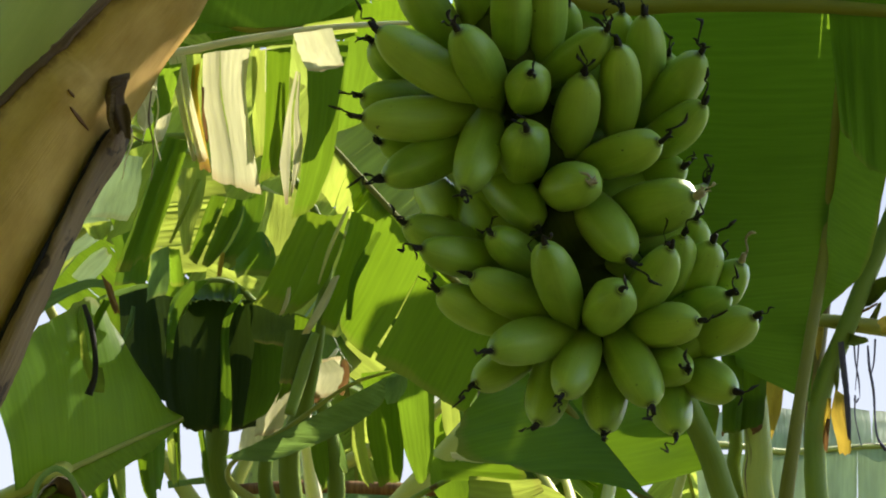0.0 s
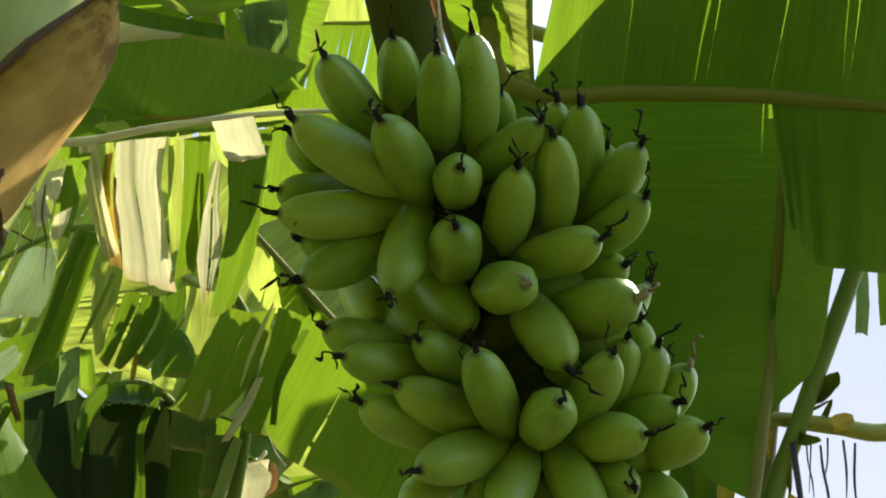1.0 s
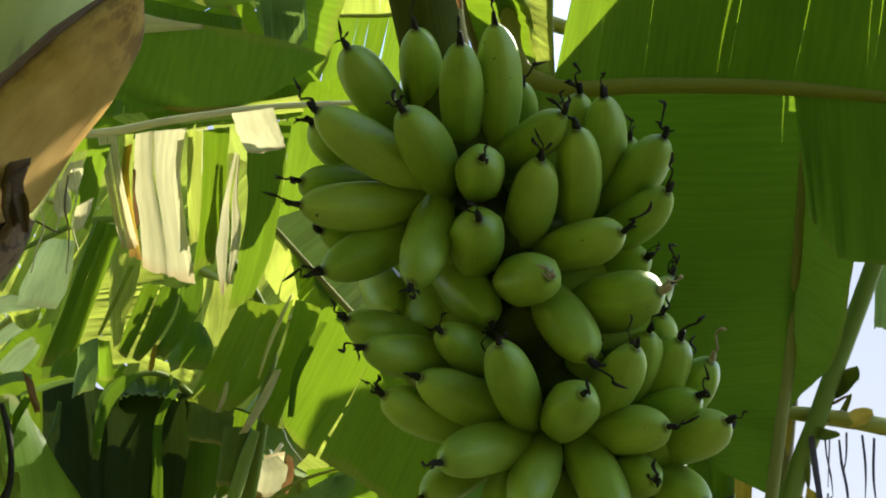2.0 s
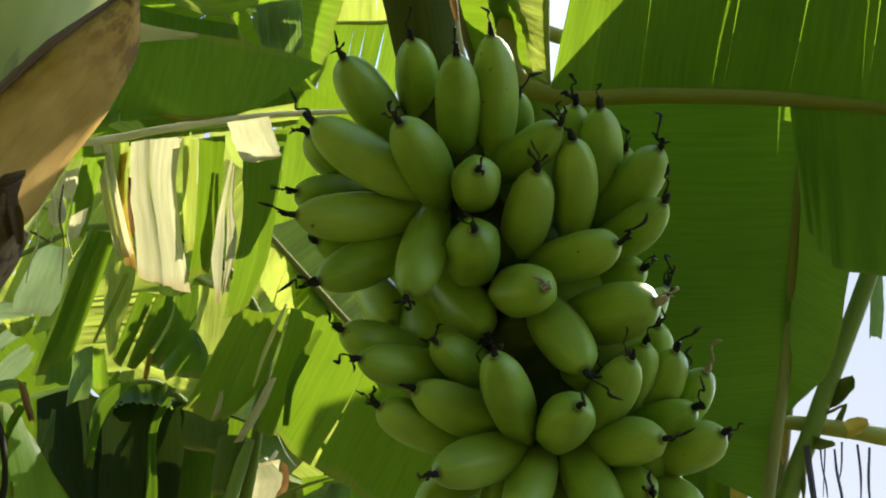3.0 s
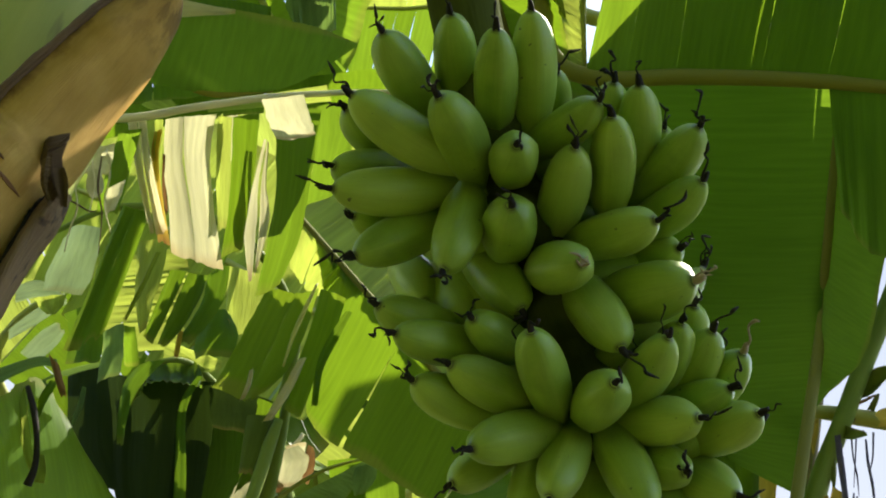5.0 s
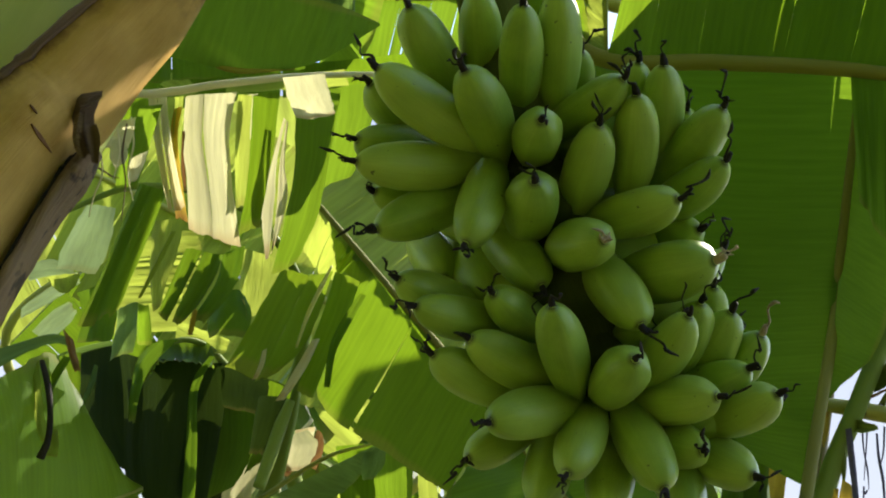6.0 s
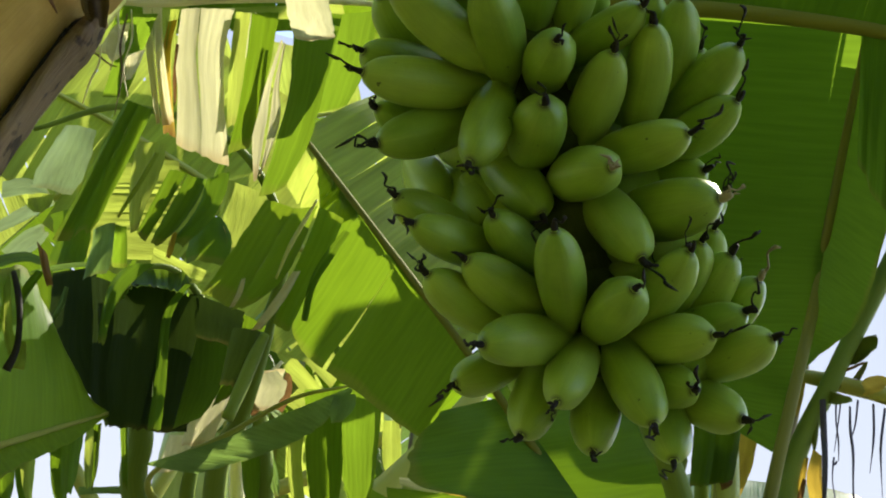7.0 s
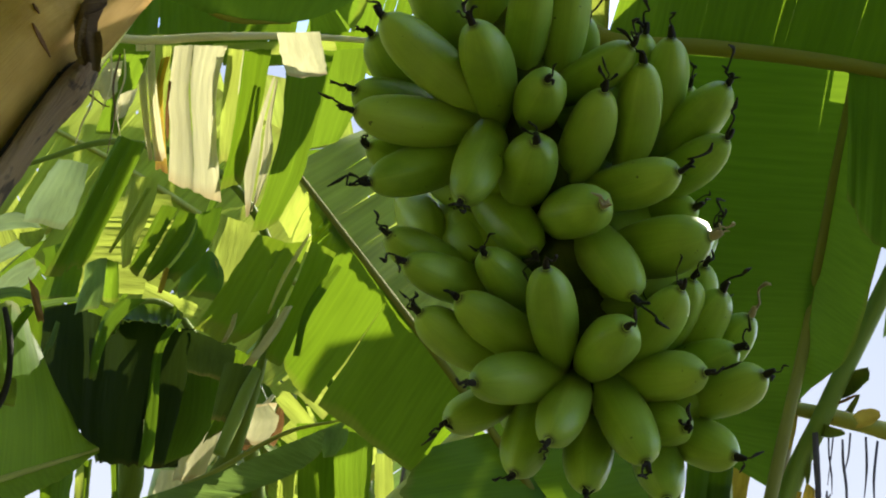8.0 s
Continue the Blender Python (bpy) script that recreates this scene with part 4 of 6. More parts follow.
strip(frond, [(-0.388, 1.040, 2.295), (-0.390, 1.062, 2.248), (-0.385, 1.085, 2.194)], [(-0.368, 1.040, 2.297), (-0.369, 1.062, 2.248), (-0.367, 1.085, 2.201)], YOUNG, jag=0.04, taper=0.15)

blade([(-0.533, 1.160, 2.517), (-0.449, 1.160, 2.513), (-0.363, 1.160, 2.509), (-0.270, 1.160, 2.506)], [(-0.515, 1.180, 2.408), (-0.434, 1.180, 2.419), (-0.352, 1.180, 2.431), (-0.270, 1.180, 2.442)], LEAF_SATIN, frond, bulge=0.04, jag=0.03, tears=2, gap=0.02, freq=8)

# leaves above the frond, some sunlit
rib = leaf_rib(plant, [CROWN, (-0.117, 0.966, 2.758), (-0.354, 1.446, 2.925), (-0.518, 1.401, 2.877), (-0.726, 1.362, 2.798)], [0.018, 0.012, 0.006, 0.004, 0.003])
blade([(-0.275, 1.446, 2.949), (-0.412, 1.432, 2.921), (-0.536, 1.396, 2.873), (-0.726, 1.362, 2.798)], [(-0.291, 1.487, 2.868), (-0.398, 1.463, 2.828), (-0.516, 1.424, 2.819), (-0.706, 1.382, 2.755)], YOUNG, rib, bulge=0.05, tears=1, gap=0.03)
blade([(-0.275, 1.444, 2.952), (-0.411, 1.429, 2.923), (-0.536, 1.394, 2.876), (-0.725, 1.359, 2.801)], [(-0.242, 1.316, 3.058), (-0.383, 1.300, 3.032), (-0.540, 1.271, 2.968), (-0.705, 1.273, 2.875)], LEAF, rib, bulge=0.05, tears=2, gap=0.03)
blade([(-0.297, 1.209, 2.640), (-0.259, 1.213, 2.650), (-0.233, 1.217, 2.653)], [(-0.288, 1.239, 2.575), (-0.254, 1.249, 2.574), (-0.229, 1.244, 2.589)], WAXY, rib, bulge=0.05)
blade([(-0.462, 1.166, 2.613), (-0.391, 1.198, 2.613), (-0.323, 1.221, 2.615)], [(-0.449, 1.177, 2.557), (-0.385, 1.202, 2.560), (-0.317, 1.216, 2.575)], LEAF, rib, bulge=0.05)
rib = leaf_rib(plant, [CROWN, (0.067, 1.327, 3.084), (-0.044, 1.623, 2.990), (-0.165, 1.635, 2.959), (-0.285, 1.630, 2.952), (-0.397, 1.643, 2.932)], [0.018, 0.01, 0.006, 0.005, 0.004, 0.003])
blade([(-0.044, 1.623, 2.990), (-0.165, 1.634, 2.961), (-0.285, 1.629, 2.954), (-0.376, 1.645, 2.938)], [(-0.019, 1.504, 3.078), (-0.146, 1.509, 3.059), (-0.275, 1.515, 3.055), (-0.364, 1.537, 3.036)], YOUNG, rib, tears=4, gap=0.1, bulge=0.04)
blade([(-0.044, 1.626, 2.987), (-0.165, 1.636, 2.957), (-0.285, 1.632, 2.951), (-0.376, 1.647, 2.935)], [(-0.088, 1.717, 2.779), (-0.207, 1.711, 2.764), (-0.311, 1.697, 2.789), (-0.393, 1.683, 2.813)], LEAF, rib, tears=8, gap=0.22, wild=0.05, bulge=0.03)

# two added crown leaves, out of view above, that darken the torn ones
for line, wide in (([CROWN, (-0.42, 0.80, 2.92), (-0.72, 1.05, 3.02), (-1.05, 1.30, 2.86)], 0.20), ([CROWN, (-0.52, 0.52, 2.86), (-0.95, 0.62, 2.95), (-1.35, 0.75, 2.75)], 0.22)):
    line = vecs(line)
    rib = leaf_rib(plant, line, [0.022, 0.016, 0.010, 0.003])
    for s_ in (-1, 1):
        A = [line[0].lerp(line[1], 0.6), line[1], line[2], line[3]]
        side = (line[3] - line[1]).cross(Vector((0, 0, 1))).normalized() * s_
        blade(A, [p + side * wide * k - Vector((0, 0, 0.2 * wide * k)) for p, k in zip(A, (0.5, 1.0, 1.0, 0.2))], LEAF, rib, tears=3, gap=0.04)

# unseen leaf higher up, added to shade the one with the whitened edge
rib = leaf_rib(plant, [CROWN, (0.1, 1.2, 3.2), (0.55, 1.55, 3.49), (0.3, 1.57, 3.48), (0.1, 1.57, 3.44)], [0.016, 0.01, 0.006, 0.005, 0.002])
blade([(0.52, 1.57, 3.48), (0.3, 1.57, 3.47), (0.1, 1.57, 3.43)], [(0.44, 1.57, 3.24), (0.3, 1.57, 3.225), (0.16, 1.57, 3.26)], LEAF, rib, tears=3, gap=0.03)
blade([(0.52, 1.58, 3.49), (0.3, 1.58, 3.48), (0.1, 1.58, 3.44)], [(0.5, 1.75, 3.62), (0.3, 1.78, 3.62), (0.12, 1.75, 3.58)], LEAF, rib, tears=4, gap=0.04)

# tall plant added beside, out of view; its leaves shade the dark ones
stand_d = Vector((2.15, 1.35, 0.0))
crown_d = Vector((2.05, 1.45, 2.75))
plant_d = thing("banana_plant", stand_d, "unseen tall banana plant, added so its broad arching leaves cast shade", "banana plant")
tube("pseudostem", [stand_d, (2.1, 1.4, 1.4), crown_d], [0.13, 0.105, 0.06], STEM, plant_d, sides=20, lump=0.03)
for mid, far, end, wide in (((1.45, 1.55, 3.3), (1.3, 1.58, 3.42), (1.06, 1.64, 3.35), 0.10), ((1.55, 1.85, 3.3), (1.1, 2.11, 3.4), (0.47, 2.22, 3.3), 0.235)):
    line = vecs([crown_d, mid, far, end])
    rib = leaf_rib(plant_d, line, [0.025, 0.016, 0.011, 0.003])
    for s_ in (-1, 1):
        A = [line[0].lerp(line[1], 0.7), line[1], line[2], line[3]]
        side = (line[3] - line[1]).cross(Vector((0, 0, 1))).normalized() * s_
        B = [p + side * wide * k - Vector((0, 0, 0.25 * wide * k)) for p, k in zip(A, (0.45, 1.0, 1.0, 0.25))]
        blade(A, B, LEAF, rib, tears=6, gap=0.05, wild=0.03)

# neighbouring plant behind: diagonal leaf and hanging torn leaves
spot = Vector((-0.352, 1.724, 1.918))
stand = Vector((spot.x, spot.y + 0.25, 0.0))
crown_b = Vector((stand.x, stand.y, 1.75))
plant_b = thing("banana_plant", stand, "green banana plant with torn drooping leaves, sunlit from above", "banana plant")
tube("pseudostem", [stand, (stand.x, stand.y, 0.9), crown_b], [0.10, 0.085, 0.06], STEM, plant_b, sides=20, lump=0.03)
# diagonal leaf behind the bunch
rib = leaf_rib(plant_b, [crown_b, (0.257, 1.579, 1.742), (0.145, 1.465, 1.890), (0.044, 1.398, 1.999), (-0.048, 1.361, 2.093), (-0.164, 1.357, 2.220), (-0.285, 1.351, 2.351)], [0.02, 0.010, 0.007, 0.006, 0.0055, 0.005, 0.0045], RIB_DIM)
blade([(-0.002, 1.382, 2.044), (-0.082, 1.354, 2.128), (-0.164, 1.357, 2.220), (-0.251, 1.357, 2.316)], [(-0.059, 1.432, 1.948), (-0.158, 1.427, 2.002), (-0.246, 1.423, 2.062), (-0.232, 1.414, 2.171)], LEAF, rib, tears=1, gap=0.03, bulge=-0.03, freq=22, jag=0.02)
blade([(-0.174, 1.361, 2.230), (-0.222, 1.358, 2.283), (-0.281, 1.355, 2.346)], [(-0.216, 1.400, 2.228), (-0.260, 1.406, 2.244), (-0.299, 1.418, 2.292)], YOUNG, rib, tears=2, gap=0.1, bulge=0.04)
blade([(0.194, 1.430, 1.841), (0.112, 1.430, 1.943), (0.048, 1.430, 2.019)], [(0.062, 1.370, 1.852), (-0.076, 1.370, 1.882), (-0.035, 1.370, 1.968)], LEAF_SATIN, rib, bulge=0.05, freq=8, ripple=0.001, jag=0.05)
blade([(0.172, 1.489, 1.861), (0.103, 1.445, 1.939), (0.044, 1.408, 2.000), (-0.006, 1.380, 2.050)], [(0.291, 1.545, 1.902), (0.302, 1.513, 2.013), (0.221, 1.493, 2.112), (0.116, 1.462, 2.208)], OLD, rib, tears=1, gap=0.03, bulge=-0.05, freq=26)
upper = vecs([(-0.006, 1.379, 2.052), (-0.093, 1.367, 2.146), (-0.184, 1.363, 2.245), (-0.281, 1.354, 2.348)])
blade(upper, [p + Vector((0.14, 0.17, 0.26)) * k for p, k in zip(upper, (1.0, 1.1, 1.0, 0.7))], YOUNG, rib, tears=7, gap=0.2, wild=0.02)


# upright leaf, mostly hidden behind the bunch, added to shade the diagonal leaf
rib = leaf_rib(plant_b, [crown_b, (0.05, 2.0, 2.3), (0.04, 1.95, 2.72), (0.03, 1.92, 3.0)], [0.03, 0.016, 0.008, 0.003])
for a, b in ((-0.13, -0.15), (0.34, 0.42)):
    blade([(0.045, 1.97, 2.50), (0.04, 1.95, 2.62), (0.035, 1.94, 2.74)], [(a, 1.88, 2.54), (b, 1.86, 2.66), (b * 0.5, 1.87, 2.76)], LEAF, rib, tears=2, gap=0.02, jag=0.02)
# drooping leaf with an arched top, its shade painted in, its halves hanging doubled
rib = leaf_rib(plant_b, [crown_b, (-0.431, 1.767, 1.887), (-0.388, 1.632, 2.081), (-0.403, 1.433, 2.128), (-0.447, 1.365, 2.118), (-0.483, 1.369, 2.045)], [0.02, 0.014, 0.008, 0.005, 0.004, 0.002], PETIOLE)
blade([(-0.490, 1.400, 2.096), (-0.485, 1.400, 2.113), (-0.467, 1.400, 2.133), (-0.437, 1.400, 2.142), (-0.409, 1.400, 2.134), (-0.395, 1.400, 2.114)], [(-0.470, 1.360, 2.069), (-0.461, 1.360, 2.084), (-0.441, 1.360, 2.090), (-0.418, 1.360, 2.089), (-0.396, 1.360, 2.086), (-0.378, 1.360, 2.085)], LEAF, rib, bulge=0.15)
strip(rib, [(-0.488, 1.390, 2.101), (-0.481, 1.390, 2.049), (-0.470, 1.390, 1.973), (-0.448, 1.390, 1.904)], [(-0.423, 1.390, 2.100), (-0.417, 1.390, 2.041), (-0.412, 1.390, 1.966), (-0.411, 1.390, 1.902)], LEAF_SHADED, bulge=0.06, jag=0.03, taper=0.0)
strip(rib, [(-0.431, 1.400, 2.106), (-0.419, 1.400, 2.044), (-0.407, 1.400, 1.968), (-0.395, 1.400, 1.905)], [(-0.375, 1.400, 2.099), (-0.369, 1.400, 2.037), (-0.369, 1.400, 1.969), (-0.371, 1.400, 1.908)], LEAF_SHADED, bulge=-0.06, jag=0.03, taper=0.0)
strip(rib, [(-0.382, 1.395, 2.099), (-0.376, 1.395, 2.065), (-0.369, 1.395, 2.037)], [(-0.312, 1.395, 2.083), (-0.311, 1.395, 2.057), (-0.318, 1.395, 2.029)], LEAF_SHADED, bulge=0.05, jag=0.06, taper=0.0)
strip(rib, [(-0.321, 1.385, 2.054), (-0.321, 1.385, 2.016), (-0.321, 1.385, 1.973)], [(-0.281, 1.385, 2.054), (-0.291, 1.385, 2.012), (-0.304, 1.385, 1.971)], LEAF_SHADED, bulge=0.15, jag=0.05, taper=0.0)
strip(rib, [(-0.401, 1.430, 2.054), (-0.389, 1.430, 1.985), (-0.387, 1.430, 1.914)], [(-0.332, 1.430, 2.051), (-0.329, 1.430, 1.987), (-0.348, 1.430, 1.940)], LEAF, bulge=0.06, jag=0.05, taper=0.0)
strip(rib, [(-0.544, 1.425, 2.123), (-0.521, 1.425, 2.051), (-0.504, 1.425, 1.973), (-0.488, 1.425, 1.927)], [(-0.495, 1.425, 2.110), (-0.487, 1.425, 2.043), (-0.476, 1.425, 1.965), (-0.458, 1.425, 1.920)], LEAF_SHADED, bulge=0.1, jag=0.05, taper=0.0)
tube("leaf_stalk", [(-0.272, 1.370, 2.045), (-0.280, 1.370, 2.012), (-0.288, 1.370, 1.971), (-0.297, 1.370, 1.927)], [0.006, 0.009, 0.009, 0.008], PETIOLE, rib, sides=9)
strip(rib, [(-0.560, 1.460, 2.129), (-0.543, 1.460, 2.069), (-0.512, 1.460, 1.988), (-0.474, 1.460, 1.920)], [(-0.509, 1.460, 2.120), (-0.497, 1.460, 2.065), (-0.473, 1.460, 1.992), (-0.440, 1.460, 1.923)], LEAF_SHADED, jag=0.04, taper=0.15)
strip(rib, [(-0.610, 1.440, 2.120), (-0.602, 1.440, 2.064), (-0.585, 1.440, 2.007), (-0.547, 1.440, 1.958)], [(-0.551, 1.440, 2.143), (-0.531, 1.440, 2.079), (-0.511, 1.440, 2.014), (-0.476, 1.440, 1.957)], LEAF_SHADED, jag=0.04, taper=0.15)
strip(rib, [(-0.505, 1.440, 2.113), (-0.493, 1.440, 2.057), (-0.467, 1.440, 1.986), (-0.436, 1.440, 1.917)], [(-0.444, 1.440, 2.124), (-0.437, 1.440, 2.071), (-0.426, 1.440, 1.990), (-0.409, 1.440, 1.918)], LEAF_SHADED, jag=0.04, taper=0.15)
strip(rib, [(-0.438, 1.450, 2.118), (-0.431, 1.450, 2.059), (-0.415, 1.450, 1.994), (-0.401, 1.450, 1.918)], [(-0.389, 1.450, 2.123), (-0.384, 1.450, 2.063), (-0.373, 1.450, 1.998), (-0.365, 1.450, 1.923)], LEAF_SHADED, jag=0.04, taper=0.15)
strip(rib, [(-0.404, 1.465, 2.129), (-0.396, 1.465, 2.068), (-0.382, 1.465, 1.994), (-0.377, 1.465, 1.929)], [(-0.345, 1.465, 2.108), (-0.337, 1.465, 2.056), (-0.336, 1.465, 2.011), (-0.342, 1.465, 1.980)], LEAF_SHADED, jag=0.04, taper=0.15)
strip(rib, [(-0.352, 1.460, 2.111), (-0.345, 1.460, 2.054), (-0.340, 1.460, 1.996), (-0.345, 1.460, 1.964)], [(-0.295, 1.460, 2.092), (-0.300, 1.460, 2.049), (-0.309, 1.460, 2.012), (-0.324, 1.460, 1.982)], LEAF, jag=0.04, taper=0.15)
# copies of these strips further back, added to block sun shining through
strip(rib, [(-0.582, 1.510, 2.149), (-0.564, 1.510, 2.087), (-0.532, 1.510, 2.003), (-0.493, 1.510, 1.932)], [(-0.529, 1.510, 2.140), (-0.517, 1.510, 2.082), (-0.491, 1.510, 2.007), (-0.458, 1.510, 1.936)], LEAF_SHADED, jag=0.04, taper=0.15)
strip(rib, [(-0.634, 1.490, 2.140), (-0.626, 1.490, 2.082), (-0.608, 1.490, 2.023), (-0.569, 1.490, 1.972)], [(-0.572, 1.490, 2.164), (-0.552, 1.490, 2.098), (-0.531, 1.490, 2.030), (-0.495, 1.490, 1.971)], LEAF_SHADED, jag=0.04, taper=0.15)
strip(rib, [(-0.390, 1.365, 2.101), (-0.405, 1.365, 2.072), (-0.408, 1.365, 2.038), (-0.399, 1.365, 1.971), (-0.391, 1.365, 1.897)], [(-0.382, 1.365, 2.100), (-0.394, 1.365, 2.070), (-0.396, 1.365, 2.037), (-0.384, 1.365, 1.972), (-0.374, 1.365, 1.899)], OLD, bulge=0.1, jag=0.02, taper=0.0)
strip(rib, [(-0.573, 1.420, 2.101), (-0.575, 1.420, 2.074), (-0.579, 1.420, 2.040)], [(-0.567, 1.420, 2.099), (-0.566, 1.420, 2.071), (-0.575, 1.420, 2.039)], WAXY, jag=0.0, taper=0.0)
strip(rib, [(-0.505, 1.300, 2.135), (-0.501, 1.300, 2.108), (-0.500, 1.300, 2.084), (-0.498, 1.300, 2.063)], [(-0.480, 1.300, 2.149), (-0.474, 1.300, 2.119), (-0.471, 1.300, 2.095), (-0.471, 1.300, 2.075)], WAXY, bulge=0.12, jag=0.03, taper=0.0)
strip(rib, [(-0.480, 1.300, 2.149), (-0.483, 1.320, 2.128), (-0.485, 1.340, 2.104)], [(-0.464, 1.300, 2.144), (-0.463, 1.320, 2.125), (-0.464, 1.340, 2.103)], LEAF, bulge=0.3, jag=0.03, taper=0.0)
strip(rib, [(-0.463, 1.335, 2.103), (-0.476, 1.335, 2.080), (-0.478, 1.335, 2.042), (-0.472, 1.335, 1.989)], [(-0.426, 1.335, 2.111), (-0.452, 1.335, 2.077), (-0.463, 1.335, 2.041), (-0.462, 1.335, 1.989)], OLD, bulge=0.15, jag=0.05, taper=0.3)
strip(rib, [(-0.743, 1.400, 2.098), (-0.685, 1.400, 2.121), (-0.640, 1.400, 2.137), (-0.609, 1.400, 2.133)], [(-0.731, 1.400, 2.061), (-0.678, 1.400, 2.100), (-0.635, 1.400, 2.122), (-0.606, 1.400, 2.120)], WAXY, jag=0.02, taper=0.0)
strip(rib, [(-0.627, 1.370, 2.079), (-0.593, 1.370, 2.101), (-0.553, 1.370, 2.115), (-0.523, 1.370, 2.120)], [(-0.608, 1.370, 2.068), (-0.587, 1.370, 2.091), (-0.551, 1.370, 2.107), (-0.521, 1.370, 2.114)], WAXY, jag=0.02, taper=0.0)
strip(rib, [(-0.538, 1.250, 2.050), (-0.548, 1.250, 2.023), (-0.554, 1.250, 1.985), (-0.566, 1.250, 1.964)], [(-0.527, 1.250, 2.047), (-0.537, 1.250, 2.016), (-0.546, 1.250, 1.980), (-0.562, 1.250, 1.967)], LEAF, jag=0.05, taper=0.6)
strip(rib, [(-0.578, 1.320, 2.074), (-0.561, 1.320, 2.028), (-0.539, 1.320, 1.976), (-0.523, 1.320, 1.951)], [(-0.550, 1.320, 2.081), (-0.538, 1.320, 2.030), (-0.526, 1.320, 1.977), (-0.517, 1.320, 1.952)], LEAF, jag=0.04, taper=0.15)
strip(rib, [(-0.568, 1.220, 2.026), (-0.550, 1.220, 1.992), (-0.536, 1.220, 1.954), (-0.521, 1.220, 1.926)], [(-0.551, 1.220, 2.030), (-0.538, 1.220, 1.993), (-0.525, 1.220, 1.958), (-0.511, 1.220, 1.933)], YOUNG, bulge=0.2, jag=0.06, taper=0.3)
strip(rib, [(-0.511, 1.215, 1.946), (-0.511, 1.215, 1.930), (-0.512, 1.215, 1.912)], [(-0.504, 1.215, 1.945), (-0.499, 1.215, 1.929), (-0.496, 1.215, 1.911)], YOUNG, jag=0.05, taper=0.0)
tube("dry_thread", [(-0.540, 1.205, 2.025), (-0.525, 1.205, 1.995), (-0.513, 1.205, 1.961), (-0.508, 1.205, 1.930), (-0.512, 1.205, 1.907)], [0.003, 0.004, 0.0035, 0.004, 0.005], CHAR, rib, sides=6, lump=0.4)
strip(rib, [(-0.538, 1.230, 2.079), (-0.523, 1.230, 2.048), (-0.507, 1.230, 2.017)], [(-0.520, 1.230, 2.063), (-0.509, 1.230, 2.040), (-0.496, 1.230, 2.021)], BROWN, bulge=0.3, jag=0.08, label="dried brown scrap")

# more added layers behind the drooping leaf that keep the sun out
strip(rib, [(-0.525, 1.490, 2.133), (-0.512, 1.490, 2.075), (-0.486, 1.490, 2.001), (-0.454, 1.490, 1.929)], [(-0.462, 1.490, 2.144), (-0.455, 1.490, 2.089), (-0.443, 1.490, 2.005), (-0.426, 1.490, 1.930)], LEAF_SHADED, jag=0.04, taper=0.15)
strip(rib, [(-0.474, 1.500, 2.136), (-0.464, 1.500, 2.075), (-0.447, 1.500, 2.008), (-0.432, 1.500, 1.929)], [(-0.405, 1.500, 2.142), (-0.399, 1.500, 2.081), (-0.388, 1.500, 2.013), (-0.379, 1.500, 1.936)], LEAF_SHADED, jag=0.04, taper=0.15)
strip(rib, [(-0.420, 1.515, 2.149), (-0.411, 1.515, 2.085), (-0.397, 1.515, 2.009), (-0.392, 1.515, 1.942)], [(-0.359, 1.515, 2.128), (-0.351, 1.515, 2.073), (-0.349, 1.515, 2.026), (-0.356, 1.515, 1.995)], LEAF_SHADED, jag=0.04, taper=0.15)
strip(rib, [(-0.366, 1.510, 2.130), (-0.358, 1.510, 2.071), (-0.353, 1.510, 2.012), (-0.359, 1.510, 1.978)], [(-0.307, 1.510, 2.111), (-0.313, 1.510, 2.066), (-0.322, 1.510, 2.027), (-0.337, 1.510, 1.996)], LEAF_SHADED, jag=0.04, taper=0.15)
strip(rib, [(-0.613, 1.560, 2.177), (-0.589, 1.560, 2.104), (-0.558, 1.560, 2.017), (-0.518, 1.560, 1.944)], [(-0.545, 1.560, 2.160), (-0.533, 1.560, 2.100), (-0.506, 1.560, 2.022), (-0.472, 1.560, 1.948)], LEAF_SHADED, jag=0.04, taper=0.15)
strip(rib, [(-0.666, 1.540, 2.164), (-0.656, 1.540, 2.099), (-0.637, 1.540, 2.038), (-0.598, 1.540, 1.985)], [(-0.590, 1.540, 2.185), (-0.569, 1.540, 2.116), (-0.548, 1.540, 2.046), (-0.510, 1.540, 1.985)], LEAF_SHADED, jag=0.04, taper=0.15)

# torn leaves between the frond and the dark leaf, sunlight partly in their colours
rib = leaf_rib(plant_b, [crown_b, (-0.305, 1.739, 1.914), (-0.339, 1.638, 2.099), (-0.305, 1.522, 2.243), (-0.375, 1.395, 2.336), (-0.510, 1.310, 2.332), (-0.614, 1.277, 2.261)], [0.02, 0.016, 0.012, 0.008, 0.006, 0.005, 0.003], PETIOLE)
strip(rib, [(-0.646, 1.420, 2.358), (-0.657, 1.420, 2.317), (-0.667, 1.420, 2.275), (-0.667, 1.420, 2.246)], [(-0.598, 1.420, 2.354), (-0.594, 1.420, 2.317), (-0.596, 1.420, 2.275), (-0.606, 1.420, 2.238)], WAXY_SUNLIT, bulge=0.1, jag=0.05, taper=0.0)
strip(rib, [(-0.734, 1.460, 2.274), (-0.701, 1.460, 2.284), (-0.667, 1.460, 2.274)], [(-0.727, 1.460, 2.246), (-0.690, 1.460, 2.256), (-0.651, 1.460, 2.257)], WAXY_SUNLIT, jag=0.03, taper=0.0)
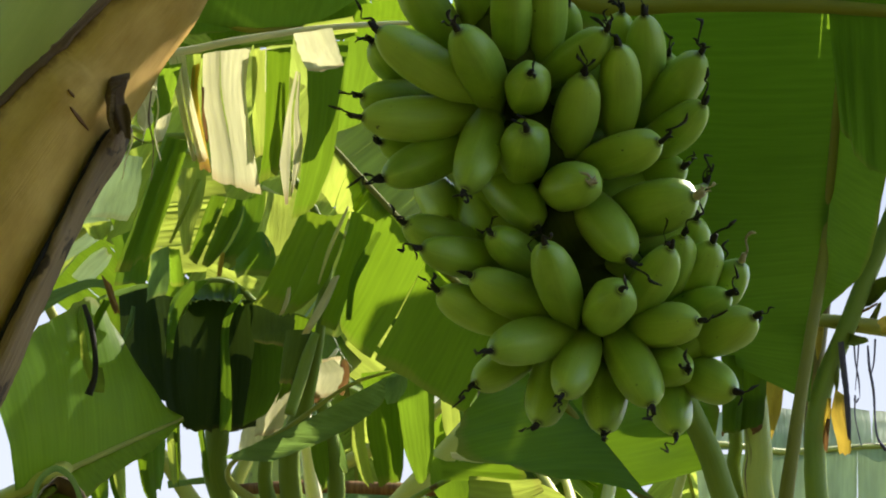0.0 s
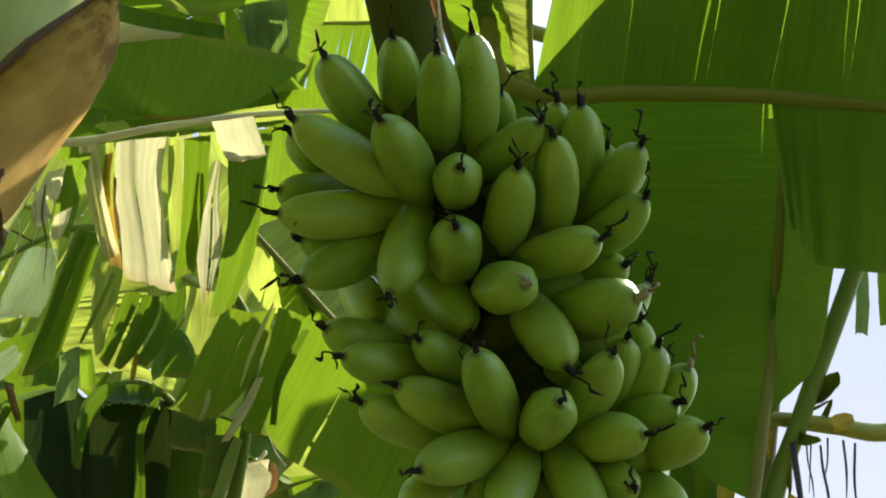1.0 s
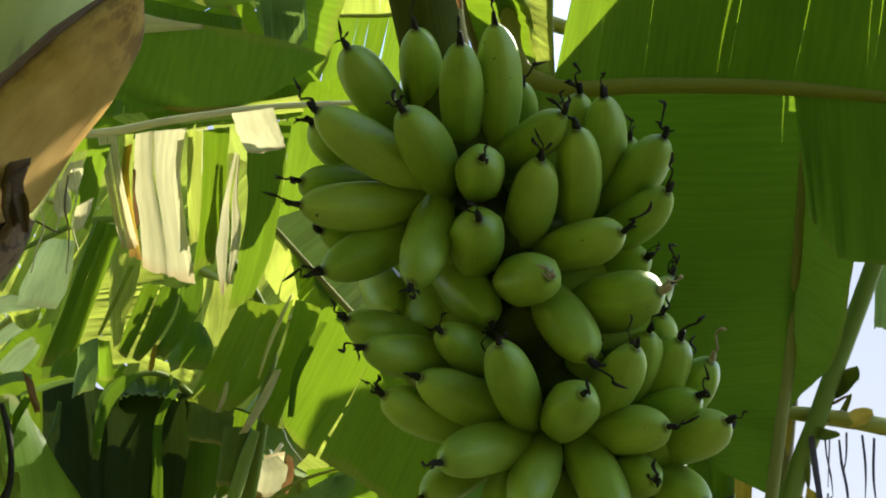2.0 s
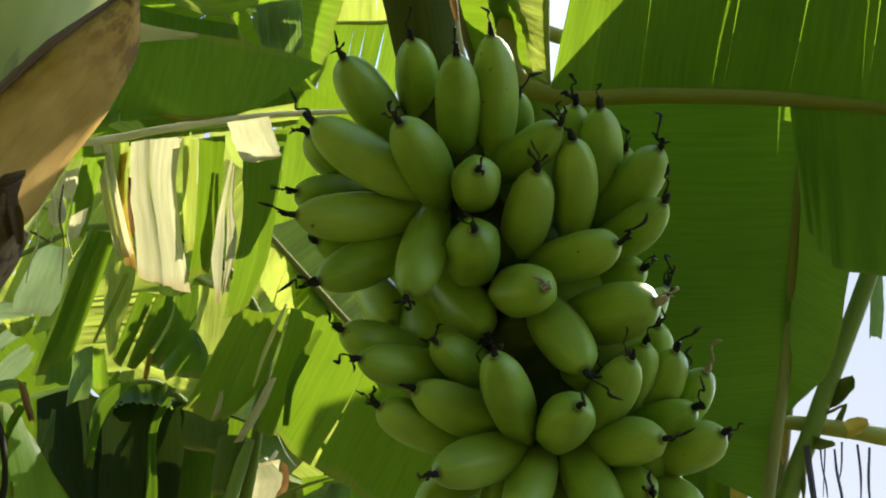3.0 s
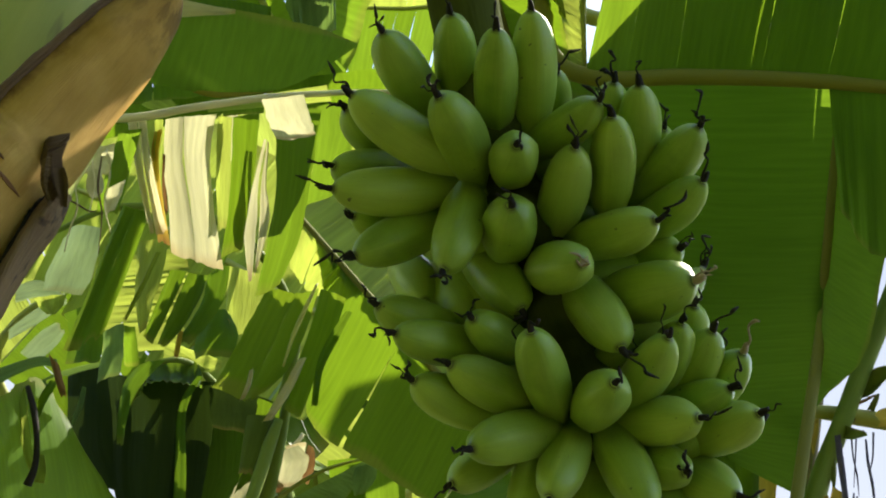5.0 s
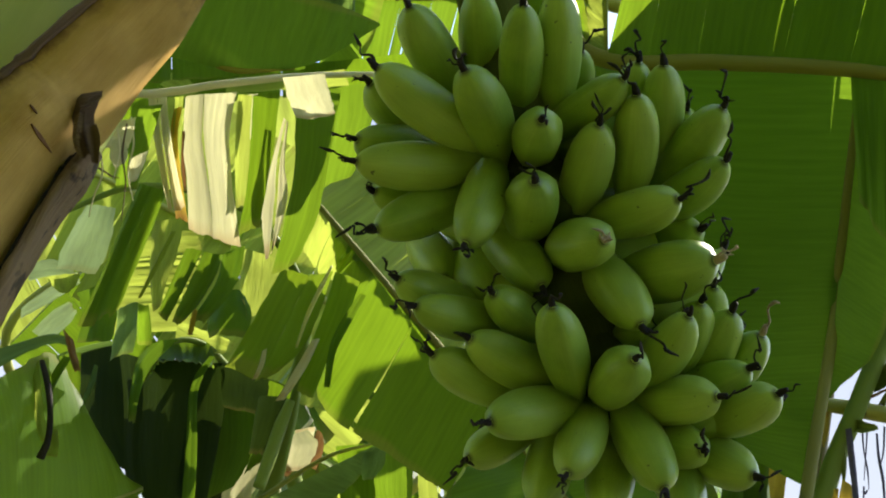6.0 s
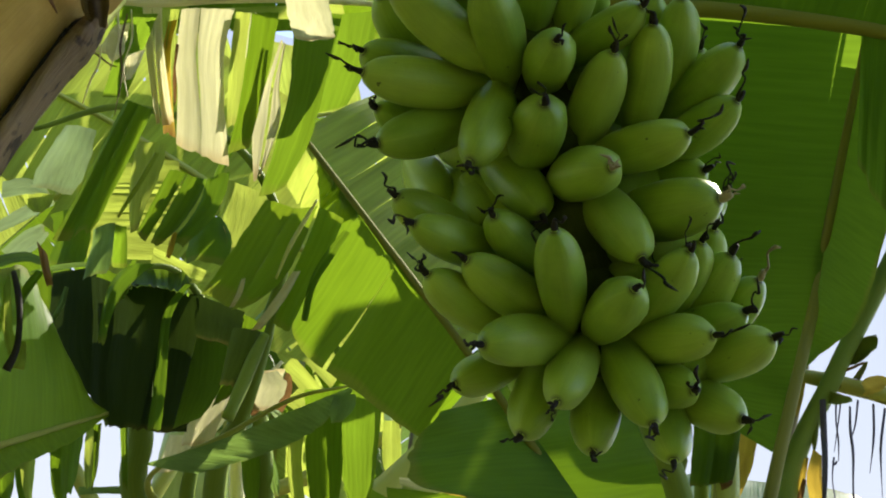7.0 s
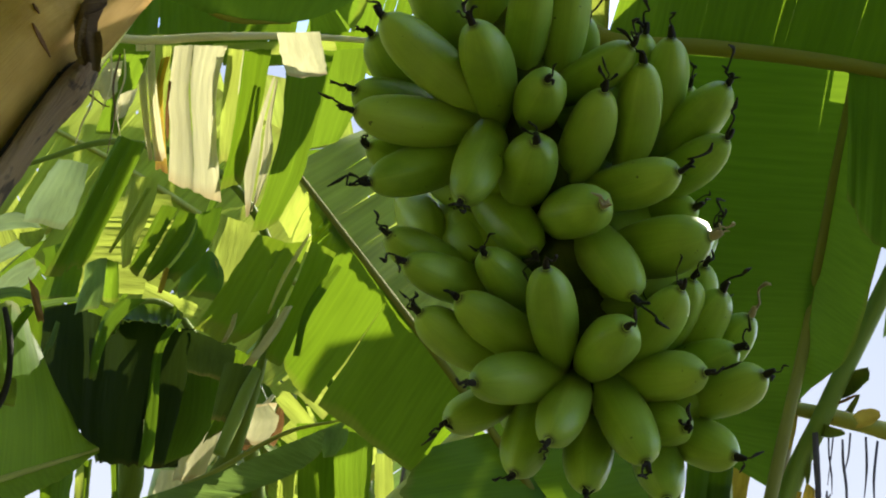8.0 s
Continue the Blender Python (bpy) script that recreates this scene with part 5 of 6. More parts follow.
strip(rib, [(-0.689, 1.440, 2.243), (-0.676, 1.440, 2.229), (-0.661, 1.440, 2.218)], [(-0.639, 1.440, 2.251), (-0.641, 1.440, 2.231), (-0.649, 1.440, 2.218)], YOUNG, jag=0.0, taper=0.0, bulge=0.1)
strip(rib, [(-0.748, 1.500, 2.216), (-0.712, 1.500, 2.254), (-0.673, 1.500, 2.282)], [(-0.744, 1.500, 2.198), (-0.702, 1.500, 2.230), (-0.663, 1.500, 2.263)], WAXY_SUNLIT, jag=0.02, taper=0.0)
strip(rib, [(-0.460, 1.180, 2.260), (-0.478, 1.193, 2.199), (-0.495, 1.207, 2.143), (-0.517, 1.220, 2.071)], [(-0.442, 1.180, 2.255), (-0.459, 1.193, 2.195), (-0.476, 1.207, 2.140), (-0.494, 1.220, 2.071)], LEAF, jag=0.05, taper=0.1, bulge=0.1)
strip(rib, [(-0.446, 1.190, 2.261), (-0.463, 1.203, 2.200), (-0.481, 1.217, 2.144), (-0.499, 1.230, 2.074)], [(-0.426, 1.190, 2.257), (-0.441, 1.203, 2.200), (-0.458, 1.217, 2.148), (-0.471, 1.230, 2.104)], LEAF, jag=0.08, taper=0.2, bulge=-0.12)
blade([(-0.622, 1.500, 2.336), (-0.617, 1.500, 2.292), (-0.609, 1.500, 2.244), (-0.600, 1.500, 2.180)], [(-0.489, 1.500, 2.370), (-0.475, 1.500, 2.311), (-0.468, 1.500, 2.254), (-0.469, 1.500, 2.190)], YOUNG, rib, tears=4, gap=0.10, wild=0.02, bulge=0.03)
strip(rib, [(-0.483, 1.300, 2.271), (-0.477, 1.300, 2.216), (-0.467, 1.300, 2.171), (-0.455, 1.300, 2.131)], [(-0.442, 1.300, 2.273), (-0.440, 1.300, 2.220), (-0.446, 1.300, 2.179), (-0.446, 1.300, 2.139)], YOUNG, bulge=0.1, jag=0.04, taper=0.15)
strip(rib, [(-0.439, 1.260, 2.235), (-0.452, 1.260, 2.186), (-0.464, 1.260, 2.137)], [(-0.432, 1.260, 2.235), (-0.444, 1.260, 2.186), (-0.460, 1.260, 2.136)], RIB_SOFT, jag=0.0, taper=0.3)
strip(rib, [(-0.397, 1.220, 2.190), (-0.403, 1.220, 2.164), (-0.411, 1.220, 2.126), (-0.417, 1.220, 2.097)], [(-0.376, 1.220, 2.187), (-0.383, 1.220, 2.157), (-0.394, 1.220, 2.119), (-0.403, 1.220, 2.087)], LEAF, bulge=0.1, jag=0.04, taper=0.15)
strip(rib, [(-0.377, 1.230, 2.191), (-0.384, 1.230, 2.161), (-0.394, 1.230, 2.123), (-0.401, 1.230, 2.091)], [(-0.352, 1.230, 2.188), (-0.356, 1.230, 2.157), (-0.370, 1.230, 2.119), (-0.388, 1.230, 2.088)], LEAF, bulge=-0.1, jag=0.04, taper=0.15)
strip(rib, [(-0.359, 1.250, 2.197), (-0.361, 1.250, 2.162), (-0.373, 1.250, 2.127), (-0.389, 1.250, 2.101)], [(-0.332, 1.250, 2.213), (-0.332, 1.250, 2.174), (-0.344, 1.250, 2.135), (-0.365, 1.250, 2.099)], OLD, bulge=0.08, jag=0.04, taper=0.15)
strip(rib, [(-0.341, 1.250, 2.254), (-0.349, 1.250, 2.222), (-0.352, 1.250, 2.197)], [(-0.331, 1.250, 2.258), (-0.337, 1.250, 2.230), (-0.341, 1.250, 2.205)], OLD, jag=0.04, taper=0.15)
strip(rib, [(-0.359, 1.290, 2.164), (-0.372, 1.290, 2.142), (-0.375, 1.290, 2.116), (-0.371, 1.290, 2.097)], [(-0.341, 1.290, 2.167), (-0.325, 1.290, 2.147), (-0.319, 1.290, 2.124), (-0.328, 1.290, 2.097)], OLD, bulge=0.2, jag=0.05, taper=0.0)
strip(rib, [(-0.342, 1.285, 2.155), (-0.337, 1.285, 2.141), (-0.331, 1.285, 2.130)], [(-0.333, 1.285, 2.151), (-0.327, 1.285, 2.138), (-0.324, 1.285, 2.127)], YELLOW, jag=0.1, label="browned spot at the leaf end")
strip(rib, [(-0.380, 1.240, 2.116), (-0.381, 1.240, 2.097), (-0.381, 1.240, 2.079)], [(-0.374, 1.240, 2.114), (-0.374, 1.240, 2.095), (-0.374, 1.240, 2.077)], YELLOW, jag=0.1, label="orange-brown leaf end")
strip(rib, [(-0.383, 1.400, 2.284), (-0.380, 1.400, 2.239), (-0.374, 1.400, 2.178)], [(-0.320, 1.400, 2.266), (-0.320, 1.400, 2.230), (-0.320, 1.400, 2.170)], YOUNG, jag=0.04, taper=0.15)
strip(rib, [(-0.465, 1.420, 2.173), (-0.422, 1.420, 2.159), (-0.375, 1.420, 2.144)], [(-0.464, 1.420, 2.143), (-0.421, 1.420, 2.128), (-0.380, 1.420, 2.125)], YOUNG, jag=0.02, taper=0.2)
strip(rib, [(-0.289, 1.290, 2.199), (-0.307, 1.290, 2.151), (-0.327, 1.290, 2.097), (-0.346, 1.290, 2.056)], [(-0.251, 1.290, 2.191), (-0.267, 1.290, 2.136), (-0.283, 1.290, 2.086), (-0.301, 1.290, 2.039)], LEAF_SUNLIT, bulge=0.08, jag=0.06, taper=0.05)
strip(rib, [(-0.253, 1.300, 2.196), (-0.269, 1.300, 2.140), (-0.286, 1.300, 2.089), (-0.304, 1.300, 2.042)], [(-0.222, 1.300, 2.204), (-0.234, 1.300, 2.140), (-0.249, 1.300, 2.093), (-0.275, 1.300, 2.059)], LEAF_SUNLIT, bulge=-0.08, jag=0.06, taper=0.05)
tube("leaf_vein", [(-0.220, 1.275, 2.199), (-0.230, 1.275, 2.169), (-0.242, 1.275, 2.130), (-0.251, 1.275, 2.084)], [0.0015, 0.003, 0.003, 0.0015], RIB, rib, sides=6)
strip(rib, [(-0.227, 1.330, 2.217), (-0.234, 1.330, 2.168), (-0.247, 1.330, 2.104), (-0.258, 1.330, 2.043)], [(-0.191, 1.330, 2.204), (-0.202, 1.330, 2.152), (-0.220, 1.330, 2.093), (-0.233, 1.330, 2.029)], LEAF_SUNLIT, bulge=0.1, jag=0.04, taper=0.15)
strip(rib, [(-0.232, 1.270, 2.092), (-0.250, 1.270, 2.048), (-0.267, 1.270, 2.009)], [(-0.222, 1.270, 2.095), (-0.236, 1.270, 2.050), (-0.257, 1.270, 2.010)], DRY, jag=0.05, taper=0.0, bulge=0.15, label="dry cream strip")
strip(rib, [(-0.295, 1.280, 2.079), (-0.297, 1.280, 2.060), (-0.302, 1.280, 2.040)], [(-0.290, 1.280, 2.082), (-0.290, 1.280, 2.062), (-0.296, 1.280, 2.042)], DRY, jag=0.0, taper=0.3, label="dry cream strip")
strip(rib, [(-0.185, 1.310, 2.177), (-0.206, 1.310, 2.136), (-0.217, 1.310, 2.097), (-0.217, 1.310, 2.045)], [(-0.176, 1.310, 2.174), (-0.193, 1.310, 2.132), (-0.207, 1.310, 2.093), (-0.209, 1.310, 2.045)], LEAF, jag=0.0, taper=0.2, bulge=0.2)
strip(rib, [(-0.654, 1.480, 2.236), (-0.638, 1.480, 2.200), (-0.635, 1.480, 2.155)], [(-0.597, 1.480, 2.260), (-0.585, 1.480, 2.209), (-0.581, 1.480, 2.155)], OLD, jag=0.04, taper=0.15)
strip(rib, [(-0.732, 1.520, 2.187), (-0.705, 1.520, 2.224), (-0.682, 1.520, 2.243)], [(-0.701, 1.520, 2.169), (-0.677, 1.520, 2.198), (-0.667, 1.520, 2.224)], WAXY_SUNLIT, jag=0.1, taper=0.1)

# broad bright leaf low at the side, its sunlit look put into the colour
stand_e = Vector((-1.25, 1.25, 0.0))
crown_e = Vector((-1.22, 1.22, 1.45))
plant_e = thing("banana_plant", stand_e, "young banana plant with broad bright green leaves", "banana plant")
tube("pseudostem", [stand_e, (-1.24, 1.24, 0.7), crown_e], [0.09, 0.075, 0.05], STEM, plant_e, sides=18, lump=0.03)
rib = leaf_rib(plant_e, [crown_e, (-0.589, 1.220, 1.787), (-0.576, 1.270, 1.817), (-0.540, 1.320, 1.855), (-0.504, 1.370, 1.893), (-0.465, 1.420, 1.931)], [0.02, 0.012, 0.009, 0.007, 0.005, 0.002], RIB)
blade([(-0.579, 1.200, 1.785), (-0.548, 1.273, 1.832), (-0.508, 1.347, 1.883), (-0.465, 1.420, 1.932)], [(-0.577, 1.060, 1.908), (-0.555, 1.167, 1.997), (-0.555, 1.273, 2.055), (-0.491, 1.380, 1.941)], LEAF_SUNLIT, rib, bulge=0.05, jag=0.02)
blade([(-0.589, 1.220, 1.786), (-0.576, 1.270, 1.815), (-0.539, 1.320, 1.853), (-0.504, 1.370, 1.892), (-0.464, 1.420, 1.930)], [(-0.560, 1.220, 1.739), (-0.536, 1.270, 1.776), (-0.511, 1.320, 1.829), (-0.484, 1.370, 1.872), (-0.465, 1.420, 1.928)], LEAF_SUNLIT, rib, bulge=0.05, jag=0.05)
strip(rib, [(-0.567, 1.500, 1.906), (-0.564, 1.519, 1.878), (-0.555, 1.544, 1.823)], [(-0.547, 1.515, 1.923), (-0.545, 1.536, 1.885), (-0.540, 1.560, 1.828)], LEAF, bulge=0.2)
strip(rib, [(-0.532, 1.529, 1.935), (-0.532, 1.547, 1.906), (-0.529, 1.570, 1.859)], [(-0.517, 1.542, 1.949), (-0.517, 1.563, 1.912), (-0.516, 1.584, 1.862)], YOUNG, bulge=0.15)
strip(rib, [(-0.520, 1.522, 1.939), (-0.517, 1.542, 1.906), (-0.511, 1.556, 1.853)], [(-0.512, 1.524, 1.943), (-0.513, 1.543, 1.907), (-0.507, 1.557, 1.852)], LEAF)
strip(rib, [(-0.594, 1.471, 1.885), (-0.589, 1.490, 1.860), (-0.579, 1.514, 1.813)], [(-0.576, 1.487, 1.898), (-0.576, 1.505, 1.865), (-0.574, 1.526, 1.817)], YOUNG, bulge=0.2)
strip(rib, [(-0.612, 1.433, 1.865), (-0.603, 1.443, 1.838), (-0.592, 1.455, 1.799)], [(-0.586, 1.443, 1.877), (-0.578, 1.453, 1.844), (-0.572, 1.463, 1.803)], LEAF, bulge=0.2)
strip(rib, [(-0.597, 1.602, 1.937), (-0.593, 1.612, 1.900), (-0.581, 1.626, 1.854)], [(-0.569, 1.619, 1.958), (-0.568, 1.632, 1.908), (-0.565, 1.642, 1.860)], OLD, bulge=0.2)
strip(rib, [(-0.637, 1.549, 1.900), (-0.628, 1.559, 1.873), (-0.614, 1.574, 1.822)], [(-0.612, 1.557, 1.912), (-0.609, 1.566, 1.877), (-0.601, 1.579, 1.825)], OLD, bulge=0.2)
strip(rib, [(-0.508, 1.584, 1.968), (-0.499, 1.599, 1.924), (-0.488, 1.614, 1.871)], [(-0.498, 1.588, 1.971), (-0.490, 1.601, 1.926), (-0.480, 1.616, 1.873)], LEAF)
strip(rib, [(-0.590, 1.714, 1.890), (-0.562, 1.734, 1.898), (-0.527, 1.754, 1.909)], [(-0.587, 1.717, 1.878), (-0.560, 1.736, 1.888), (-0.525, 1.758, 1.896)], WAXY, jag=0.0)

# low leaves and stems under the bunch
rib = leaf_rib(plant_b, [crown_b, (-0.436, 1.824, 1.854), (-0.456, 1.620, 1.893), (-0.350, 1.591, 1.965), (-0.258, 1.572, 2.026), (-0.181, 1.557, 2.049)], [0.02, 0.01, 0.005, 0.005, 0.004, 0.002])
blade([(-0.456, 1.580, 1.906), (-0.356, 1.580, 1.953), (-0.257, 1.580, 2.011), (-0.179, 1.580, 2.056)], [(-0.371, 1.580, 1.902), (-0.272, 1.580, 1.947), (-0.212, 1.580, 1.992), (-0.175, 1.580, 2.050)], WAXY, rib, bulge=0.06, jag=0.04)
tube("leaf_stalk", [(stand.x - 0.02, stand.y, 1.6), (-0.501, 1.748, 1.875), (-0.507, 1.694, 1.968), (-0.510, 1.652, 2.037), (-0.510, 1.608, 2.104), (-0.488, 1.525, 2.165)], [0.03, 0.022, 0.02, 0.018, 0.012, 0.005], PETIOLE, plant_b)
tube("leaf_stalk", [(stand.x, stand.y, 1.6), (-0.382, 1.723, 1.910), (-0.343, 1.625, 2.003), (-0.317, 1.563, 2.082), (-0.299, 1.521, 2.145)], [0.026, 0.018, 0.014, 0.011, 0.004], PETIOLE, plant_b)
dry_leaf = tube("dry_leaf_stalk", [crown_b, (-0.369, 1.761, 1.985), (-0.349, 1.711, 2.067), (-0.313, 1.700, 2.125)], [0.02, 0.01, 0.006, 0.003], RIB_DRY, plant_b)
strip(dry_leaf, [(-0.357, 1.697, 2.037), (-0.346, 1.670, 2.063), (-0.342, 1.662, 2.093)], [(-0.325, 1.702, 2.043), (-0.303, 1.677, 2.070), (-0.299, 1.668, 2.103)], DRY, bulge=0.2)
strip(dry_leaf, [(-0.327, 1.712, 2.046), (-0.310, 1.698, 2.067), (-0.303, 1.687, 2.107)], [(-0.300, 1.717, 2.046), (-0.289, 1.702, 2.071), (-0.288, 1.692, 2.101)], BROWN, bulge=0.2)
strip(dry_leaf, [(-0.425, 1.694, 2.059), (-0.429, 1.684, 2.015), (-0.444, 1.692, 1.970)], [(-0.383, 1.704, 2.065), (-0.380, 1.695, 2.025), (-0.400, 1.701, 1.983)], DRY, bulge=0.25)
strip(dry_leaf, [(-0.472, 1.721, 1.989), (-0.476, 1.727, 1.963), (-0.479, 1.734, 1.928)], [(-0.435, 1.731, 1.996), (-0.435, 1.737, 1.970), (-0.442, 1.742, 1.939)], DRY, bulge=0.2)
strip(dry_leaf, [(-0.243, 1.618, 2.026), (-0.236, 1.638, 1.958), (-0.216, 1.658, 1.881)], [(-0.193, 1.618, 2.050), (-0.186, 1.643, 1.966), (-0.175, 1.663, 1.887)], LEAF)
strip(dry_leaf, [(-0.201, 1.634, 2.063), (-0.187, 1.661, 1.979), (-0.169, 1.683, 1.892)], [(-0.145, 1.643, 2.057), (-0.141, 1.664, 1.986), (-0.133, 1.686, 1.897)], LEAF)
strip(dry_leaf, [(-0.265, 1.683, 2.077), (-0.251, 1.712, 1.985), (-0.234, 1.735, 1.895)], [(-0.202, 1.690, 2.087), (-0.194, 1.718, 1.994), (-0.181, 1.741, 1.903)], LEAF)
strip(dry_leaf, [(-0.216, 1.705, 2.100), (-0.199, 1.737, 1.999), (-0.182, 1.761, 1.907)], [(-0.143, 1.713, 2.102), (-0.142, 1.742, 2.007), (-0.135, 1.764, 1.914)], LEAF)
strip(dry_leaf, [(-0.271, 1.679, 2.015), (-0.273, 1.693, 1.960), (-0.253, 1.712, 1.888)], [(-0.254, 1.680, 2.023), (-0.251, 1.696, 1.963), (-0.231, 1.715, 1.891)], YOUNG)
strip(dry_leaf, [(-0.168, 2.015, 2.140), (-0.163, 2.031, 2.085), (-0.154, 2.044, 2.035)], [(-0.139, 2.016, 2.144), (-0.127, 2.033, 2.089), (-0.126, 2.046, 2.039)], YOUNG)
strip(dry_leaf, [(-0.202, 1.578, 2.039), (-0.202, 1.574, 2.017), (-0.200, 1.571, 1.993)], [(-0.170, 1.580, 2.046), (-0.168, 1.576, 2.026), (-0.177, 1.573, 1.999)], WAXY)
strip(dry_leaf, [(-0.345, 1.677, 1.965), (-0.337, 1.686, 1.933), (-0.324, 1.701, 1.877)], [(-0.320, 1.677, 1.985), (-0.310, 1.691, 1.937), (-0.305, 1.704, 1.880)], LEAF)
strip(dry_leaf, [(-0.329, 1.691, 2.006), (-0.313, 1.706, 1.959), (-0.292, 1.721, 1.911)], [(-0.304, 1.702, 1.985), (-0.290, 1.712, 1.954), (-0.277, 1.724, 1.914)], WAXY)
strip(dry_leaf, [(-0.351, 1.640, 2.062), (-0.356, 1.640, 2.031), (-0.347, 1.640, 2.010)], [(-0.304, 1.640, 2.088), (-0.285, 1.640, 2.063), (-0.301, 1.640, 2.021)], DRY, bulge=0.15, jag=0.06, taper=0.0)
strip(dry_leaf, [(-0.415, 1.660, 2.035), (-0.431, 1.660, 2.008), (-0.430, 1.660, 1.954)], [(-0.380, 1.660, 2.047), (-0.380, 1.660, 2.013), (-0.388, 1.660, 1.957)], DRY, bulge=0.2, jag=0.06, taper=0.0)
strip(dry_leaf, [(-0.340, 1.635, 2.027), (-0.332, 1.635, 2.019), (-0.335, 1.635, 2.009)], [(-0.322, 1.635, 2.036), (-0.316, 1.635, 2.027), (-0.325, 1.635, 2.010)], BROWN, jag=0.1)
# low bright leaf with a browned tip, and a dark fallen stalk behind it
low = tube("leaf_stalk", [crown_b, (-0.289, 1.938, 1.828), (-0.203, 1.892, 1.895), (-0.089, 1.845, 1.951)], [0.02, 0.01, 0.006, 0.003], PETIOLE, plant_b)
strip(low, [(-0.107, 1.842, 1.958), (-0.069, 1.842, 1.975), (-0.029, 1.842, 1.985)], [(-0.100, 1.845, 1.943), (-0.064, 1.846, 1.956), (-0.019, 1.846, 1.971)], YOUNG)
strip(low, [(-0.034, 1.842, 1.986), (-0.014, 1.842, 1.989), (0.006, 1.844, 1.984)], [(-0.029, 1.845, 1.971), (-0.011, 1.846, 1.974), (0.009, 1.847, 1.970)], YELLOW, label="browned leaf tip")
strip(low, [(-0.088, 1.896, 1.951), (-0.000, 1.902, 1.949), (0.102, 1.908, 1.923)], [(-0.085, 1.911, 1.862), (0.001, 1.915, 1.866), (0.102, 1.916, 1.870)], YOUNG)
strip(low, [(-0.176, 1.879, 1.986), (-0.164, 1.888, 1.947), (-0.157, 1.899, 1.888)], [(-0.103, 1.893, 1.960), (-0.092, 1.899, 1.931), (-0.086, 1.906, 1.892)], LEAF)
strip(low, [(-0.077, 1.420, 1.892), (-0.044, 1.420, 1.892), (-0.012, 1.420, 1.890), (0.020, 1.420, 1.886)], [(-0.074, 1.420, 1.883), (-0.041, 1.420, 1.878), (-0.007, 1.420, 1.880), (0.024, 1.420, 1.875)], DRY, bulge=0.1, jag=0.12, taper=0.1, label="browned torn leaf edge")
strip(low, [(-0.052, 1.440, 1.864), (-0.020, 1.440, 1.862), (0.015, 1.440, 1.860), (0.050, 1.440, 1.864)], [(-0.051, 1.440, 1.832), (-0.019, 1.440, 1.828), (0.016, 1.440, 1.828), (0.054, 1.440, 1.846)], YOUNG, bulge=0.1, jag=0.05, taper=0.1)
strip(low, [(-0.095, 1.460, 1.888), (-0.038, 1.460, 1.888), (0.025, 1.460, 1.886)], [(-0.089, 1.460, 1.861), (-0.037, 1.460, 1.861), (0.030, 1.460, 1.860)], LEAF, bulge=0.1, jag=0.05, taper=0.0)
rail = thing("fallen_stalk", (-0.369, 2.311, 1.988), "dark dried banana stalk lying across the plants", "stalk")
tube("stalk", [(-0.680, 2.234, 1.959), (-0.516, 2.279, 1.982), (-0.319, 2.319, 1.993), (-0.093, 2.346, 1.995)], [0.012, 0.014, 0.014, 0.012], BROWN, rail, sides=9, lump=0.2)

# sunlit leaves further back
spot = Vector((-0.734, 2.400, 1.904))
stand_f = Vector((spot.x, spot.y, 0.0))
crown_f = Vector((spot.x, spot.y, 1.9))
plant_f = thing("banana_plant", stand_f, "banana plant with bright sunlit torn leaves", "banana plant")
tube("pseudostem", [stand_f, (stand_f.x, stand_f.y, 0.9), crown_f], [0.11, 0.09, 0.06], STEM, plant_f, sides=18, lump=0.03)
rib = leaf_rib(plant_f, [crown_f, (-0.182, 2.271, 2.185), (-0.208, 2.010, 2.346), (-0.439, 1.911, 2.473), (-0.712, 1.815, 2.588), (-0.973, 1.702, 2.653)], [0.025, 0.016, 0.010, 0.009, 0.007, 0.004])
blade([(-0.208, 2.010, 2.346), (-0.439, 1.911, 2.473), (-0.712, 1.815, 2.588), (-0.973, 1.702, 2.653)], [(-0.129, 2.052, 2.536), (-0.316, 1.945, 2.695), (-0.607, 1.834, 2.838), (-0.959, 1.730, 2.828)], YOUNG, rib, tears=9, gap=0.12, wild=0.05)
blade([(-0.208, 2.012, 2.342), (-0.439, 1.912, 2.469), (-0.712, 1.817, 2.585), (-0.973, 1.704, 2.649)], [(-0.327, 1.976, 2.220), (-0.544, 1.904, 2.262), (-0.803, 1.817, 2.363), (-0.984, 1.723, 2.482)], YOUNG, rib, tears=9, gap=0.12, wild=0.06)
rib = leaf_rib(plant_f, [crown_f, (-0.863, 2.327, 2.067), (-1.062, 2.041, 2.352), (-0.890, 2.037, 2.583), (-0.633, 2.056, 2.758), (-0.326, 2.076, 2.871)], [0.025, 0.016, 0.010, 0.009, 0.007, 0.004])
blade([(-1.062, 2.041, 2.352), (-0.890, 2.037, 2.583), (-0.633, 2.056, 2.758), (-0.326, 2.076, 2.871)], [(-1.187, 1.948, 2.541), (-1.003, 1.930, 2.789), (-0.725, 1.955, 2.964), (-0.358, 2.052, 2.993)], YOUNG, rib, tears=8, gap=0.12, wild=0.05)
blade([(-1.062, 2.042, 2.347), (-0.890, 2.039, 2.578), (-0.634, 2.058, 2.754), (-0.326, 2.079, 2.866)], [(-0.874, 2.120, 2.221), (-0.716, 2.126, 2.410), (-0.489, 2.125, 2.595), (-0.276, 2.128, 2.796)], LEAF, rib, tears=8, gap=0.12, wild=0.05)
